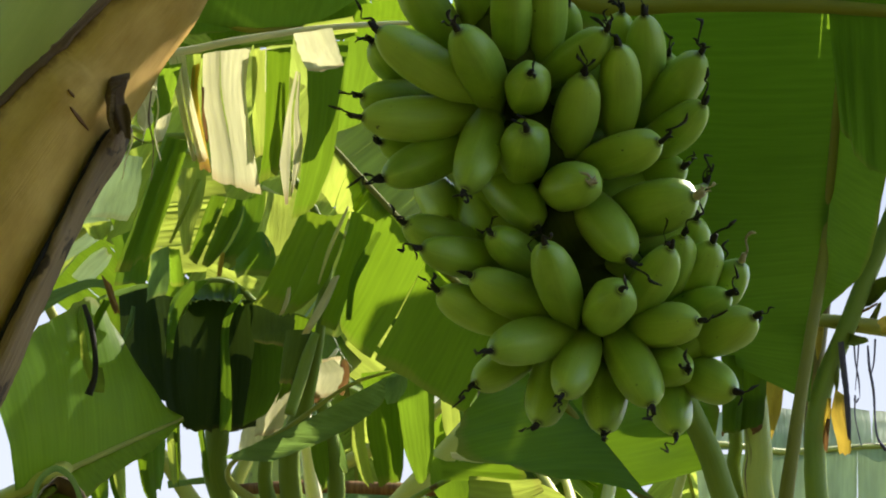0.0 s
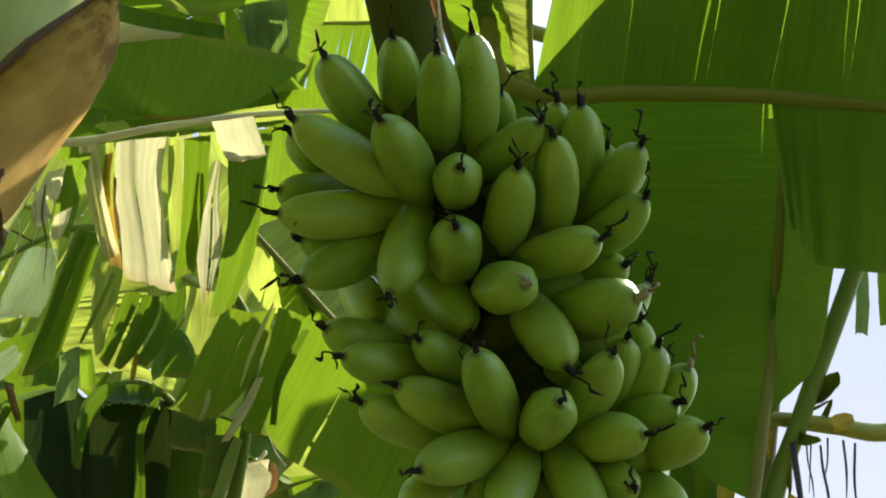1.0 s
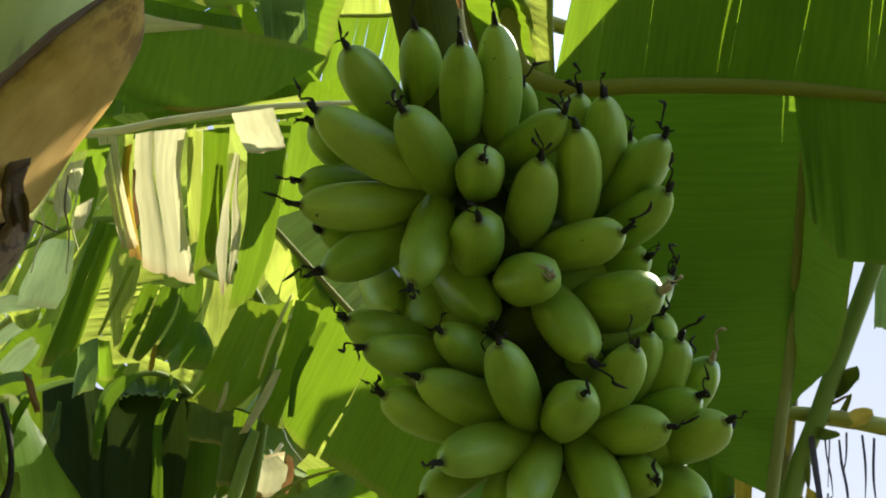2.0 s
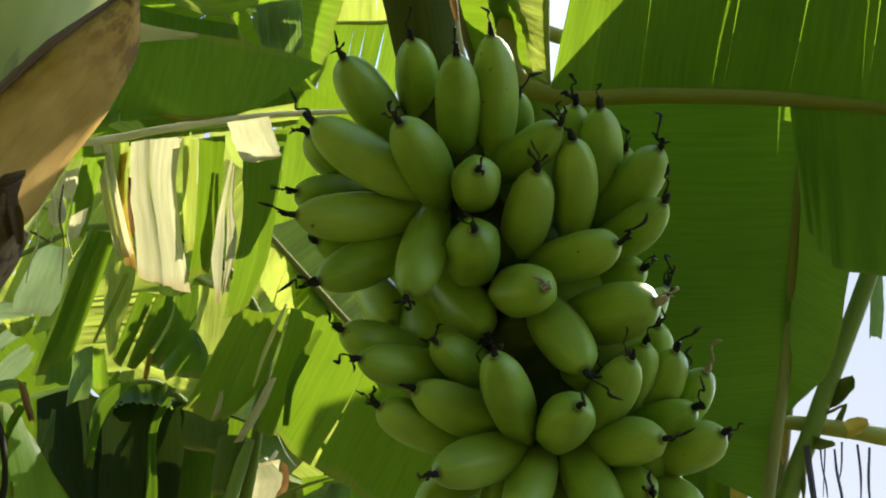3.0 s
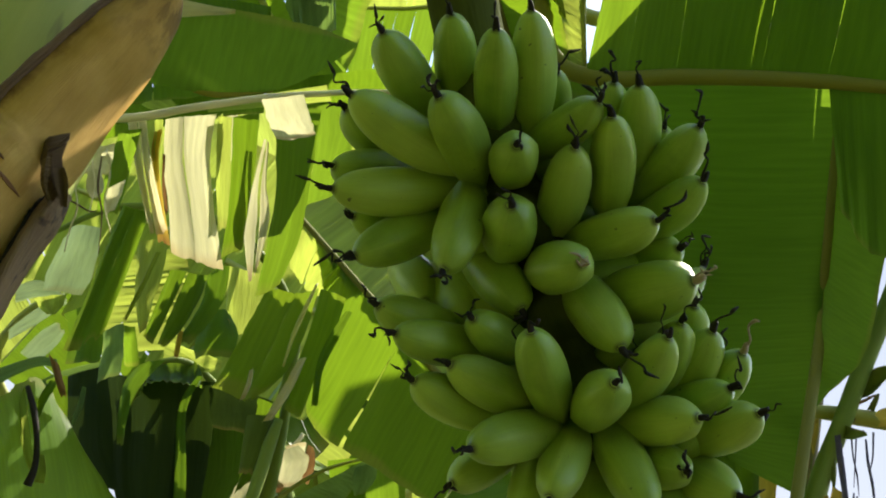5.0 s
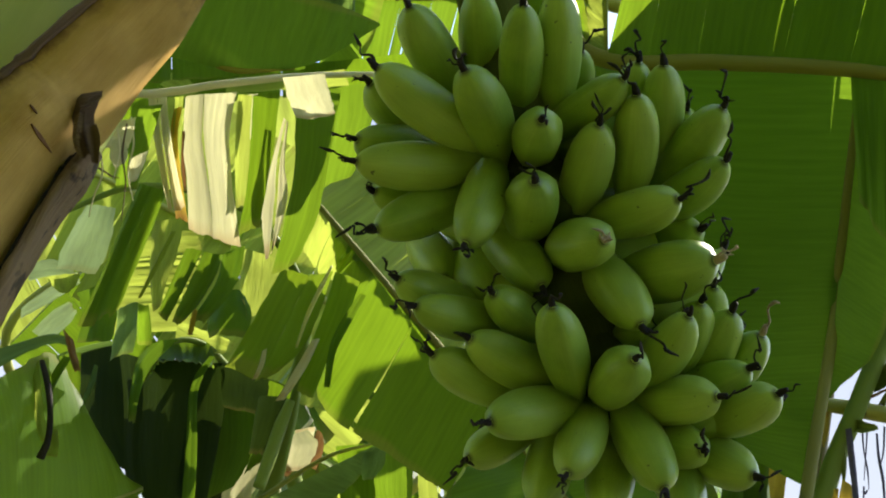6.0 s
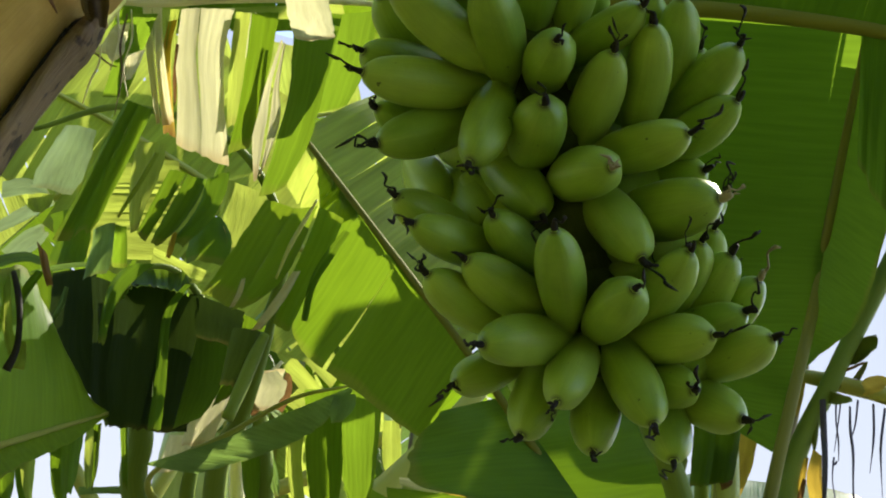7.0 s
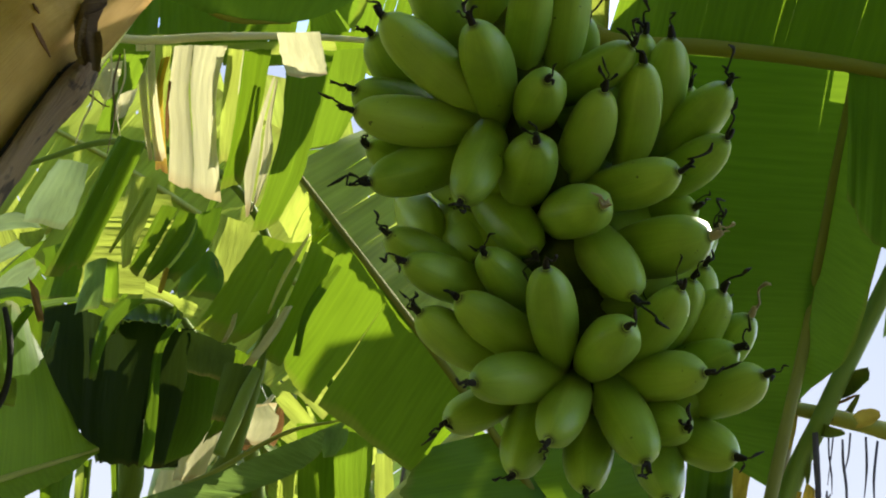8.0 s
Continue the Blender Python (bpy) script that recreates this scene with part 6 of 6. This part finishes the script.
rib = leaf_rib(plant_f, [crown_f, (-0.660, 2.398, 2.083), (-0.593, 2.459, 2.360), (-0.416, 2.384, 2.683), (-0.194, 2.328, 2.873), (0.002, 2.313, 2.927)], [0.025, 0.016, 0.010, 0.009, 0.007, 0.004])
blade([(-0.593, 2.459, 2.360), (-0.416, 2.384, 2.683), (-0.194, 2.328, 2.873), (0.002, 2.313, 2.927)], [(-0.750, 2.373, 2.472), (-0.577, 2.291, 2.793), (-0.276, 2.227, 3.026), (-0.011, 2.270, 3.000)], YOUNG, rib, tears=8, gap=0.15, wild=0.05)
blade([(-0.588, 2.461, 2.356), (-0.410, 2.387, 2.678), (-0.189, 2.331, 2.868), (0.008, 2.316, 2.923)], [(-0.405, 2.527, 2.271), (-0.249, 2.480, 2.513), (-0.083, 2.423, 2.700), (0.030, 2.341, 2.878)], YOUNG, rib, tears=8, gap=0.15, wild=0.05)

# plant at the other side: upright leaf with a brownish midrib, green leaf stalk
stem_c = Vector((0.430, 1.509, 1.890))
stand_c = Vector((stem_c.x, stem_c.y + 0.03, 0.0))
crown_c = Vector((stem_c.x, stem_c.y, 1.72))
plant_c = thing("banana_plant", stand_c, "banana plant with upright dark green leaf and thick stalks", "banana plant")
tube("pseudostem", [stand_c, (stand_c.x, stand_c.y, 0.9), crown_c], [0.10, 0.085, 0.05], STEM, plant_c, sides=20, lump=0.03)
rib = leaf_rib(plant_c, [crown_c, (0.365, 1.415, 1.786), (0.381, 1.380, 1.927), (0.436, 1.357, 2.180), (0.438, 1.306, 2.255), (0.433, 1.165, 2.382), (0.432, 1.056, 2.462)], [0.015, 0.011, 0.009, 0.0078, 0.0065, 0.005, 0.003], RIB_TAN, "brownish leaf midrib")
blade([(0.418, 1.451, 1.983), (0.432, 1.388, 2.129), (0.438, 1.306, 2.255), (0.429, 1.127, 2.430)], [(0.324, 1.476, 2.042), (0.242, 1.478, 2.143), (0.195, 1.397, 2.299), (0.150, 1.202, 2.487)], LEAF_SATIN, rib, bulge=0.05, freq=9, ripple=0.001, jag=0.0)
blade([(0.429, 1.403, 2.087), (0.435, 1.352, 2.178), (0.439, 1.299, 2.268), (0.433, 1.157, 2.394)], [(0.438, 1.381, 2.099), (0.478, 1.334, 2.136), (0.497, 1.285, 2.213), (0.509, 1.143, 2.375)], LEAF_SATIN, rib, bulge=-0.06, freq=7, ripple=0.001, jag=0.02)
# second leaf hidden behind, added so its shadow covers the upright one
rib = leaf_rib(plant_c, [crown_c, (0.451, 1.591, 1.981), (0.476, 1.529, 2.179), (0.484, 1.444, 2.321), (0.481, 1.301, 2.471), (0.470, 1.130, 2.615)], [0.02, 0.014, 0.009, 0.006, 0.004, 0.002], RIB_BROWN)
blade([(0.457, 1.579, 2.026), (0.474, 1.529, 2.179), (0.482, 1.445, 2.322), (0.479, 1.302, 2.472), (0.472, 1.230, 2.532), (0.470, 1.140, 2.610)], [(0.363, 1.607, 2.078), (0.274, 1.608, 2.188), (0.224, 1.530, 2.363), (0.178, 1.359, 2.564), (0.180, 1.291, 2.610), (0.190, 1.200, 2.690)], OLD, rib, bulge=0.03, freq=9, ripple=0.001, jag=0.0)
blade([(0.482, 1.445, 2.322), (0.481, 1.301, 2.471), (0.479, 1.241, 2.524)], [(0.535, 1.438, 2.300), (0.540, 1.290, 2.463), (0.520, 1.234, 2.512)], OLD, rib, bulge=0.03, freq=9, ripple=0.001, jag=0.0)
tube("leaf_stalk", [crown_c, (0.429, 1.475, 1.956), (0.479, 1.435, 2.098), (0.534, 1.379, 2.230), (0.599, 1.265, 2.401), (0.649, 1.105, 2.551)], [0.020, 0.016, 0.0145, 0.014, 0.013, 0.011], PETIOLE, plant_c, sides=14, flat=0.8)
leaf_c = leaf_rib(plant_c, [(0.605, 1.251, 2.419), (0.649, 1.105, 2.551), (0.662, 0.973, 2.605)], [0.016, 0.012, 0.005])
blade([(0.622, 1.217, 2.458), (0.649, 1.105, 2.551), (0.662, 0.973, 2.605)], [(0.601, 1.258, 2.469), (0.571, 1.213, 2.548), (0.625, 1.020, 2.656)], LEAF, leaf_c, tears=2, gap=0.05)

# old fruit stalk with dried bracts and hanging threads
rachis_at = Vector((0.598, 1.456, 2.082))
flower = thing("flower_stalk", rachis_at, "yellow-green flower stalk with dried bracts and dark hanging threads", "flower stalk")
tube("stalk", [(0.407, 1.455, 2.110), (0.435, 1.455, 2.105), (0.481, 1.455, 2.100), (0.533, 1.455, 2.093), (0.595, 1.455, 2.085), (0.682, 1.455, 2.113)], [0.008, 0.009, 0.011, 0.0115, 0.012, 0.013], STALK_YELLOW, flower, sides=12, lump=0.08)
strip(flower, [(0.487, 1.450, 2.121), (0.495, 1.433, 2.142), (0.511, 1.417, 2.151), (0.528, 1.400, 2.152)], [(0.489, 1.450, 2.112), (0.501, 1.433, 2.116), (0.512, 1.417, 2.119), (0.525, 1.400, 2.132)], BRACT, bulge=0.25, jag=0.02, taper=0.0, label="green dried bract with a brown rim")
strip(flower, [(0.486, 1.445, 2.111), (0.497, 1.420, 2.110), (0.507, 1.395, 2.111)], [(0.485, 1.445, 2.106), (0.498, 1.420, 2.106), (0.509, 1.395, 2.107)], BROWN, bulge=0.2, jag=0.05)
strip(flower, [(0.510, 1.450, 2.104), (0.513, 1.430, 2.113), (0.514, 1.410, 2.116)], [(0.520, 1.450, 2.103), (0.519, 1.430, 2.109), (0.518, 1.410, 2.115)], BRACT, bulge=0.3, taper=0.3)
strip(flower, [(0.516, 1.440, 2.096), (0.518, 1.415, 2.096), (0.528, 1.390, 2.093)], [(0.518, 1.440, 2.079), (0.521, 1.415, 2.073), (0.531, 1.390, 2.073)], YELLOW, bulge=0.3)
strip(flower, [(0.470, 1.440, 2.084), (0.475, 1.425, 2.075), (0.489, 1.410, 2.065)], [(0.470, 1.440, 2.065), (0.479, 1.425, 2.057), (0.495, 1.410, 2.058)], BRACT, bulge=0.3, taper=0.1)
strip(flower, [(0.434, 1.450, 2.091), (0.432, 1.450, 2.068), (0.433, 1.450, 2.041)], [(0.447, 1.450, 2.093), (0.443, 1.450, 2.069), (0.434, 1.450, 2.040)], YELLOW, bulge=0.2)
strip(flower, [(0.423, 1.450, 2.088), (0.424, 1.450, 2.081), (0.425, 1.450, 2.074)], [(0.435, 1.450, 2.091), (0.433, 1.450, 2.081), (0.431, 1.450, 2.073)], DRY, bulge=0.2, jag=0.1)
strip(flower, [(0.458, 1.430, 2.063), (0.460, 1.438, 2.030), (0.463, 1.445, 1.991), (0.464, 1.452, 1.957), (0.466, 1.460, 1.928)], [(0.466, 1.430, 2.065), (0.469, 1.438, 2.030), (0.471, 1.445, 1.991), (0.471, 1.452, 1.958), (0.470, 1.460, 1.926)], THREAD, bulge=0.4, jag=0.1, taper=0.1, label="dark purplish dried bract")
strip(flower, [(0.454, 1.440, 2.061), (0.453, 1.450, 2.025), (0.456, 1.460, 2.003)], [(0.462, 1.440, 2.065), (0.462, 1.450, 2.025), (0.460, 1.460, 1.999)], BRACT, bulge=0.3, jag=0.05)
strip(flower, [(0.454, 1.450, 2.001), (0.448, 1.460, 1.967), (0.454, 1.470, 1.938), (0.459, 1.480, 1.914)], [(0.465, 1.450, 1.993), (0.468, 1.460, 1.963), (0.474, 1.470, 1.938), (0.474, 1.480, 1.917)], YELLOW, bulge=0.3, jag=0.05, taper=0.0, label="orange-yellow dried bract")
strip(flower, [(0.442, 1.450, 1.988), (0.437, 1.465, 1.956), (0.440, 1.480, 1.937)], [(0.448, 1.450, 1.989), (0.446, 1.465, 1.956), (0.444, 1.480, 1.934)], YELLOW, bulge=0.3, jag=0.1)
strip(flower, [(0.436, 1.440, 1.958), (0.432, 1.455, 1.934), (0.437, 1.470, 1.916)], [(0.441, 1.440, 1.956), (0.440, 1.455, 1.934), (0.440, 1.470, 1.914)], BROWN, bulge=0.3, jag=0.1, label="dark dried bract")
tube("dry_thread", [(0.483, 1.440, 2.067), (0.482, 1.440, 2.039), (0.484, 1.440, 2.013), (0.483, 1.440, 1.986)], [0.0020, 0.0014, 0.0017, 0.0007], THREAD, flower, sides=7, lump=0.5, flat=0.6)
tube("dry_thread", [(0.489, 1.440, 2.065), (0.485, 1.440, 2.039), (0.478, 1.440, 1.998)], [0.0017, 0.0013, 0.0007], THREAD, flower, sides=7, lump=0.5, flat=0.6)
tube("dry_thread", [(0.501, 1.440, 2.062), (0.500, 1.440, 2.031), (0.502, 1.440, 1.999), (0.500, 1.440, 1.959), (0.501, 1.440, 1.932), (0.510, 1.440, 1.915)], [0.0021, 0.0024, 0.0028, 0.0021, 0.0021, 0.0042], THREAD, flower, sides=7, lump=0.5, flat=0.6)
tube("dry_thread", [(0.512, 1.440, 2.072), (0.507, 1.440, 2.039), (0.500, 1.440, 2.016)], [0.0021, 0.0015, 0.0008], THREAD, flower, sides=7, lump=0.5, flat=0.6)
tube("dry_thread", [(0.477, 1.440, 1.990), (0.474, 1.440, 1.963), (0.476, 1.440, 1.939), (0.479, 1.440, 1.918)], [0.0020, 0.0014, 0.0013, 0.0007], THREAD, flower, sides=7, lump=0.5, flat=0.6)
tube("dry_thread", [(0.475, 1.440, 1.985), (0.478, 1.440, 1.981), (0.481, 1.440, 1.986)], [0.0021, 0.0021, 0.0014], THREAD, flower, sides=7, lump=0.5, flat=0.6)
tube("dry_thread", [(0.466, 1.440, 1.918), (0.486, 1.440, 1.924), (0.506, 1.440, 1.922)], [0.0008, 0.0008, 0.0007], THREAD, flower, sides=7, lump=0.5, flat=0.6)
tube("dry_thread", [(0.532, 1.440, 2.069), (0.530, 1.440, 2.024), (0.522, 1.440, 1.975)], [0.0021, 0.0021, 0.0007], THREAD, flower, sides=7, lump=0.5, flat=0.6)
tube("dry_thread", [(0.547, 1.440, 2.065), (0.538, 1.440, 2.008), (0.536, 1.440, 1.945)], [0.0021, 0.0024, 0.0007], THREAD, flower, sides=7, lump=0.5, flat=0.6)

# stalks and sheaths low behind the bunch
rib = tube("leaf_stalk", [crown_c, (0.306, 1.402, 1.804), (0.263, 1.343, 1.886), (0.225, 1.290, 1.952), (0.185, 1.247, 2.035)], [0.024, 0.017, 0.016, 0.014, 0.010], PETIOLE, plant_c, sides=14)
tube("leaf_stalk", [(stand_c.x, stand_c.y, 1.5), (0.335, 1.564, 1.852), (0.330, 1.547, 1.947), (0.326, 1.530, 2.019)], [0.02, 0.011, 0.01, 0.01], PETIOLE, plant_c)
tube("leaf_stalk", [(stand_c.x, stand_c.y, 1.5), (0.361, 1.541, 1.841), (0.358, 1.526, 1.927), (0.354, 1.508, 2.005)], [0.03, 0.022, 0.02, 0.018], STEM, plant_c)
strip(rib, [(0.305, 1.480, 2.056), (0.306, 1.491, 2.000), (0.303, 1.500, 1.945)], [(0.337, 1.475, 2.055), (0.335, 1.486, 1.999), (0.329, 1.496, 1.942)], LEAF, bulge=0.25, taper=0.1)
strip(rib, [(0.335, 1.485, 2.058), (0.334, 1.496, 2.002), (0.329, 1.505, 1.948)], [(0.371, 1.479, 2.057), (0.367, 1.490, 2.001), (0.361, 1.498, 1.955)], LEAF, bulge=0.25, taper=0.1)
strip(rib, [(0.302, 1.497, 1.948), (0.303, 1.497, 1.945), (0.303, 1.498, 1.941)], [(0.306, 1.496, 1.948), (0.306, 1.496, 1.945), (0.305, 1.497, 1.942)], BROWN, jag=0.0)
strip(rib, [(0.343, 1.496, 1.954), (0.345, 1.497, 1.951), (0.346, 1.498, 1.945)], [(0.360, 1.492, 1.960), (0.359, 1.494, 1.954), (0.355, 1.495, 1.949)], BROWN, jag=0.0)
strip(rib, [(0.370, 1.515, 2.042), (0.369, 1.529, 1.994), (0.374, 1.536, 1.963), (0.376, 1.538, 1.948)], [(0.399, 1.514, 2.025), (0.394, 1.525, 1.990), (0.385, 1.533, 1.962), (0.379, 1.538, 1.947)], YELLOW, label="orange-yellow dying strip", taper=0.0)
strip(rib, [(0.370, 1.530, 1.966), (0.371, 1.533, 1.955), (0.372, 1.535, 1.944)], [(0.377, 1.529, 1.968), (0.376, 1.532, 1.955), (0.374, 1.535, 1.944)], BROWN, jag=0.0)


# broad leaf low behind the stalks, made pale in colour to look sunlit
rib = leaf_rib(plant_c, [crown_c, (0.304, 2.161, 1.835), (0.354, 2.219, 2.072), (0.553, 2.235, 2.081), (0.780, 2.225, 2.097), (0.971, 2.167, 2.045)], [0.02, 0.014, 0.008, 0.008, 0.006, 0.003])
blade([(0.354, 2.218, 2.077), (0.554, 2.234, 2.086), (0.780, 2.224, 2.102), (0.972, 2.166, 2.050)], [(0.379, 2.296, 2.171), (0.576, 2.308, 2.197), (0.812, 2.302, 2.183), (1.011, 2.250, 2.097)], WAXY_SUNLIT, rib, tears=3, gap=0.03)
blade([(0.353, 2.220, 2.068), (0.553, 2.236, 2.077), (0.780, 2.226, 2.093), (0.971, 2.168, 2.041)], [(0.356, 2.195, 1.918), (0.526, 2.171, 1.888), (0.741, 2.166, 1.906), (0.948, 2.138, 1.963)], WAXY_SUNLIT, rib, tears=3, gap=0.03)


# more plants all round, with arching torn leaves
def in_gap(p):
    """Clear ways between the plants where the sky shows."""
    if p.y < 1.0:
        return False
    u, v = p.x / p.y, (p.z - 1.58) / p.y
    return (-0.50 < u < -0.30 and 0.10 < v < 0.42) or (0.22 < u < 0.42 and 0.1 < v < 0.6) or (-0.64 < u < -0.50 and 0.42 < v < 0.72)


def far_plant(x, y, tall, leaves, seed, label, spread=1.3, lean=0.0, mats=(LEAF, YOUNG, LEAF, WAXY), near=False):
    rng = random.Random(seed)
    base = Vector((x, y, 0))
    ob = thing("banana_plant", base, label, "banana plant", group="plants of the grove")
    top = Vector((x + lean, y, tall))
    tube("pseudostem", [base, base.lerp(top, 0.5) + Vector((0.02, 0, 0)), top], [0.12, 0.095, 0.06], STEM, ob, sides=14, lump=0.04)
    start = rng.uniform(0, 6.28)
    for k in range(leaves):
        a = start + k * 2.4 + rng.uniform(-0.3, 0.3)
        out = Vector((math.cos(a), math.sin(a), 0))
        rise = rng.uniform(0.2, 0.9)
        length = spread * rng.uniform(0.8, 1.2)
        p1 = top + out * length * 0.25 + Vector((0, 0, rise * 0.6))
        p2 = top + out * length * 0.7 + Vector((0, 0, rise * 0.9))
        p3 = top + out * length * 1.15 + Vector((0, 0, rise * 0.6 - 0.25))
        p4 = top + out * length * 1.45 + Vector((0, 0, rise * 0.1 - 0.6))
        if near:
            rise += 0.3
        elif (y > 2.5 and min(p.y for p in (p1, p2, p3, p4)) < 1.95) or (0 < y < 2.5 and min(abs(p.x) for p in (p1, p2, p3, p4)) < 1.3) or (y < 0 and tall < 3 and x < 1 and max(p.y for p in (p1, p2, p3, p4)) > -0.5) or (y < 0 and tall >= 3 and any(p.y > (0.3 if p.z > 2.9 else -0.5) for p in (p1, p2, p3, p4))) or (y < 0 and x > 1 and max(p.y for p in (p1, p2, p3, p4)) > -0.9):
            continue
        pts = [top, p1, p2, p3, p4]
        if y > 0 and any(in_gap(a_.lerp(b_, u_)) for a_, b_ in zip(pts, pts[1:]) for u_ in (0, 0.33, 0.66)):
            continue
        mat = rng.choice(mats)
        rib = leaf_rib(ob, pts, [0.03, 0.018, 0.012, 0.008, 0.003], sides=7)
        across = out.cross(Vector((0, 0, 1)))
        wide = rng.uniform(0.22, 0.32)
        for s in (-1, 1):
            A = [p1.lerp(p2, 0.1), p2, p3, p4]
            B = []
            for q, wq in zip(A, (0.5, 1.0, 0.9, 0.15)):
                B.append(q + across * s * wide * wq * 0.75 - Vector((0, 0, wide * wq * rng.uniform(0.35, 0.9))))
            blade(A, B, mat, rib, tears=rng.randint(4, 10), gap=0.18, wild=0.12, joined=True, nu=4, nw=5)


GROVE = "banana plant of the grove with arching torn leaves, added where out of view"
for x, y, tall, n, seed in ((-1.9, 2.6, 2.5, 10, 11), (-0.7, 2.9, 2.3, 12, 12), (0.15, 3.0, 1.8, 11, 13), (-2.9, 3.4, 2.8, 10, 15), (-1.1, 3.9, 2.7, 12, 16), (-0.2, 4.0, 2.9, 12, 17), (-0.5, 5.4, 3.3, 10, 18), (0.8, 4.2, 1.5, 8, 24)):
    far_plant(x, y, tall, n, seed, GROVE)
far_plant(2.4, 5.5, 1.3, 7, 20, GROVE)
# plants out of view, added to block sky light from left and behind
for x, y, tall, n, seed in ((-2.9, 0.6, 2.5, 9, 27), (-3.4, 2.2, 2.6, 9, 29), (-1.3, -2.6, 2.8, 14, 32), (-0.3, -3.2, 3.2, 14, 34), (-1.6, -0.6, 3.2, 14, 63), (-1.2, -1.5, 3.1, 16, 71), (-0.4, -1.7, 3.2, 14, 72), (-2.4, -1.2, 3.0, 14, 73), (-1.8, -2.2, 2.4, 14, 74), (-0.8, -2.4, 2.2, 14, 75), (-1.0, -0.8, 3.0, 18, 81), (-0.6, -1.2, 3.0, 18, 82), (-1.5, -0.3, 2.6, 16, 83), (-1.1, -1.0, 2.1, 16, 84), (-0.2, -1.6, 2.2, 14, 85), (0.5, -1.5, 3.3, 20, 91), (0.0, -1.0, 3.5, 18, 92), (0.9, -1.3, 3.4, 18, 93), (0.4, -2.2, 2.6, 16, 94)):
    far_plant(x, y, tall, n, seed, GROVE, mats=(LEAF, OLD) if y < 0 else (LEAF, YOUNG, LEAF, WAXY))

# unseen low plants that close the grove behind, added to cut horizon light
for k in range(14):
    a = radians(188 + 164 * k / 13)
    r = 4.6 + 1.3 * (k % 3)
    far_plant(r * math.cos(a), r * math.sin(a), 1.0 + 0.35 * (k % 4), 13, 200 + k, GROVE, spread=1.5, mats=(LEAF, OLD))

# dry fibres and scraps that hang beside the pseudostem
scraps = random.Random(77)
for k, (a, b, c, d) in enumerate((
        ((-0.293, 0.743, 2.087), (-0.295, 0.754, 2.067), (-0.293, 0.766, 2.048), (-0.297, 0.775, 2.027)),
        ((-0.296, 0.772, 2.080), (-0.299, 0.783, 2.057), (-0.296, 0.795, 2.037), (-0.298, 0.809, 2.007)),
        ((-0.299, 0.743, 2.038), (-0.297, 0.754, 2.020), (-0.302, 0.760, 2.004), (-0.305, 0.766, 1.987)),
        ((-0.305, 0.747, 2.025), (-0.298, 0.752, 2.023), (-0.290, 0.758, 2.020), (-0.285, 0.760, 2.020)),
        ((-0.304, 0.793, 2.101), (-0.302, 0.806, 2.081), (-0.306, 0.816, 2.059), (-0.301, 0.829, 2.038)))):
    tube("fibre", [a, b, c, d], [0.0006, 0.0009, 0.0007, 0.0004], (RIB_DRY, SHEATH_EDGE)[k % 2], plant, sides=5, lump=0.4, seed=k)
strip(plant, [(-0.322, 0.806, 2.085), (-0.324, 0.812, 2.073), (-0.319, 0.819, 2.064)], [(-0.313, 0.808, 2.090), (-0.310, 0.816, 2.077), (-0.312, 0.819, 2.070)], DRY, bulge=0.2)
strip(plant, [(-0.323, 0.851, 2.094), (-0.325, 0.856, 2.082), (-0.324, 0.861, 2.073)], [(-0.309, 0.852, 2.104), (-0.312, 0.857, 2.092), (-0.318, 0.862, 2.077)], DRY, bulge=0.2)
# rolled leaf end low beside the broad leaf
roll = tube("leaf_stalk", [crown_e, (-0.573, 1.105, 1.713), (-0.517, 1.108, 1.752), (-0.480, 1.101, 1.775)], [0.02, 0.012, 0.008, 0.004], PETIOLE, plant_e)
strip(roll, [(-0.481, 1.060, 1.745), (-0.469, 1.039, 1.772), (-0.450, 1.035, 1.787), (-0.437, 1.054, 1.778), (-0.433, 1.083, 1.751)], [(-0.491, 1.089, 1.747), (-0.483, 1.077, 1.773), (-0.472, 1.081, 1.788), (-0.457, 1.090, 1.778), (-0.450, 1.108, 1.751)], WAXY, jag=0.0)
strip(roll, [(-0.487, 1.079, 1.748), (-0.483, 1.077, 1.773), (-0.472, 1.081, 1.788), (-0.457, 1.090, 1.778), (-0.450, 1.108, 1.754)], [(-0.585, 1.319, 1.779), (-0.584, 1.318, 1.790), (-0.584, 1.317, 1.797), (-0.581, 1.319, 1.790), (-0.577, 1.323, 1.780)], SHEATH_EDGE, jag=0.0)
strip(leaf_c, [(0.609, 1.494, 2.373), (0.606, 1.518, 2.300), (0.601, 1.527, 2.257)], [(0.626, 1.489, 2.371), (0.624, 1.512, 2.298), (0.617, 1.523, 2.252)], WAXY, taper=0.1)
strip(leaf_c, [(0.643, 1.487, 2.408), (0.642, 1.512, 2.335), (0.640, 1.530, 2.269)], [(0.661, 1.481, 2.405), (0.661, 1.506, 2.332), (0.658, 1.524, 2.267)], LEAF, taper=0.2)
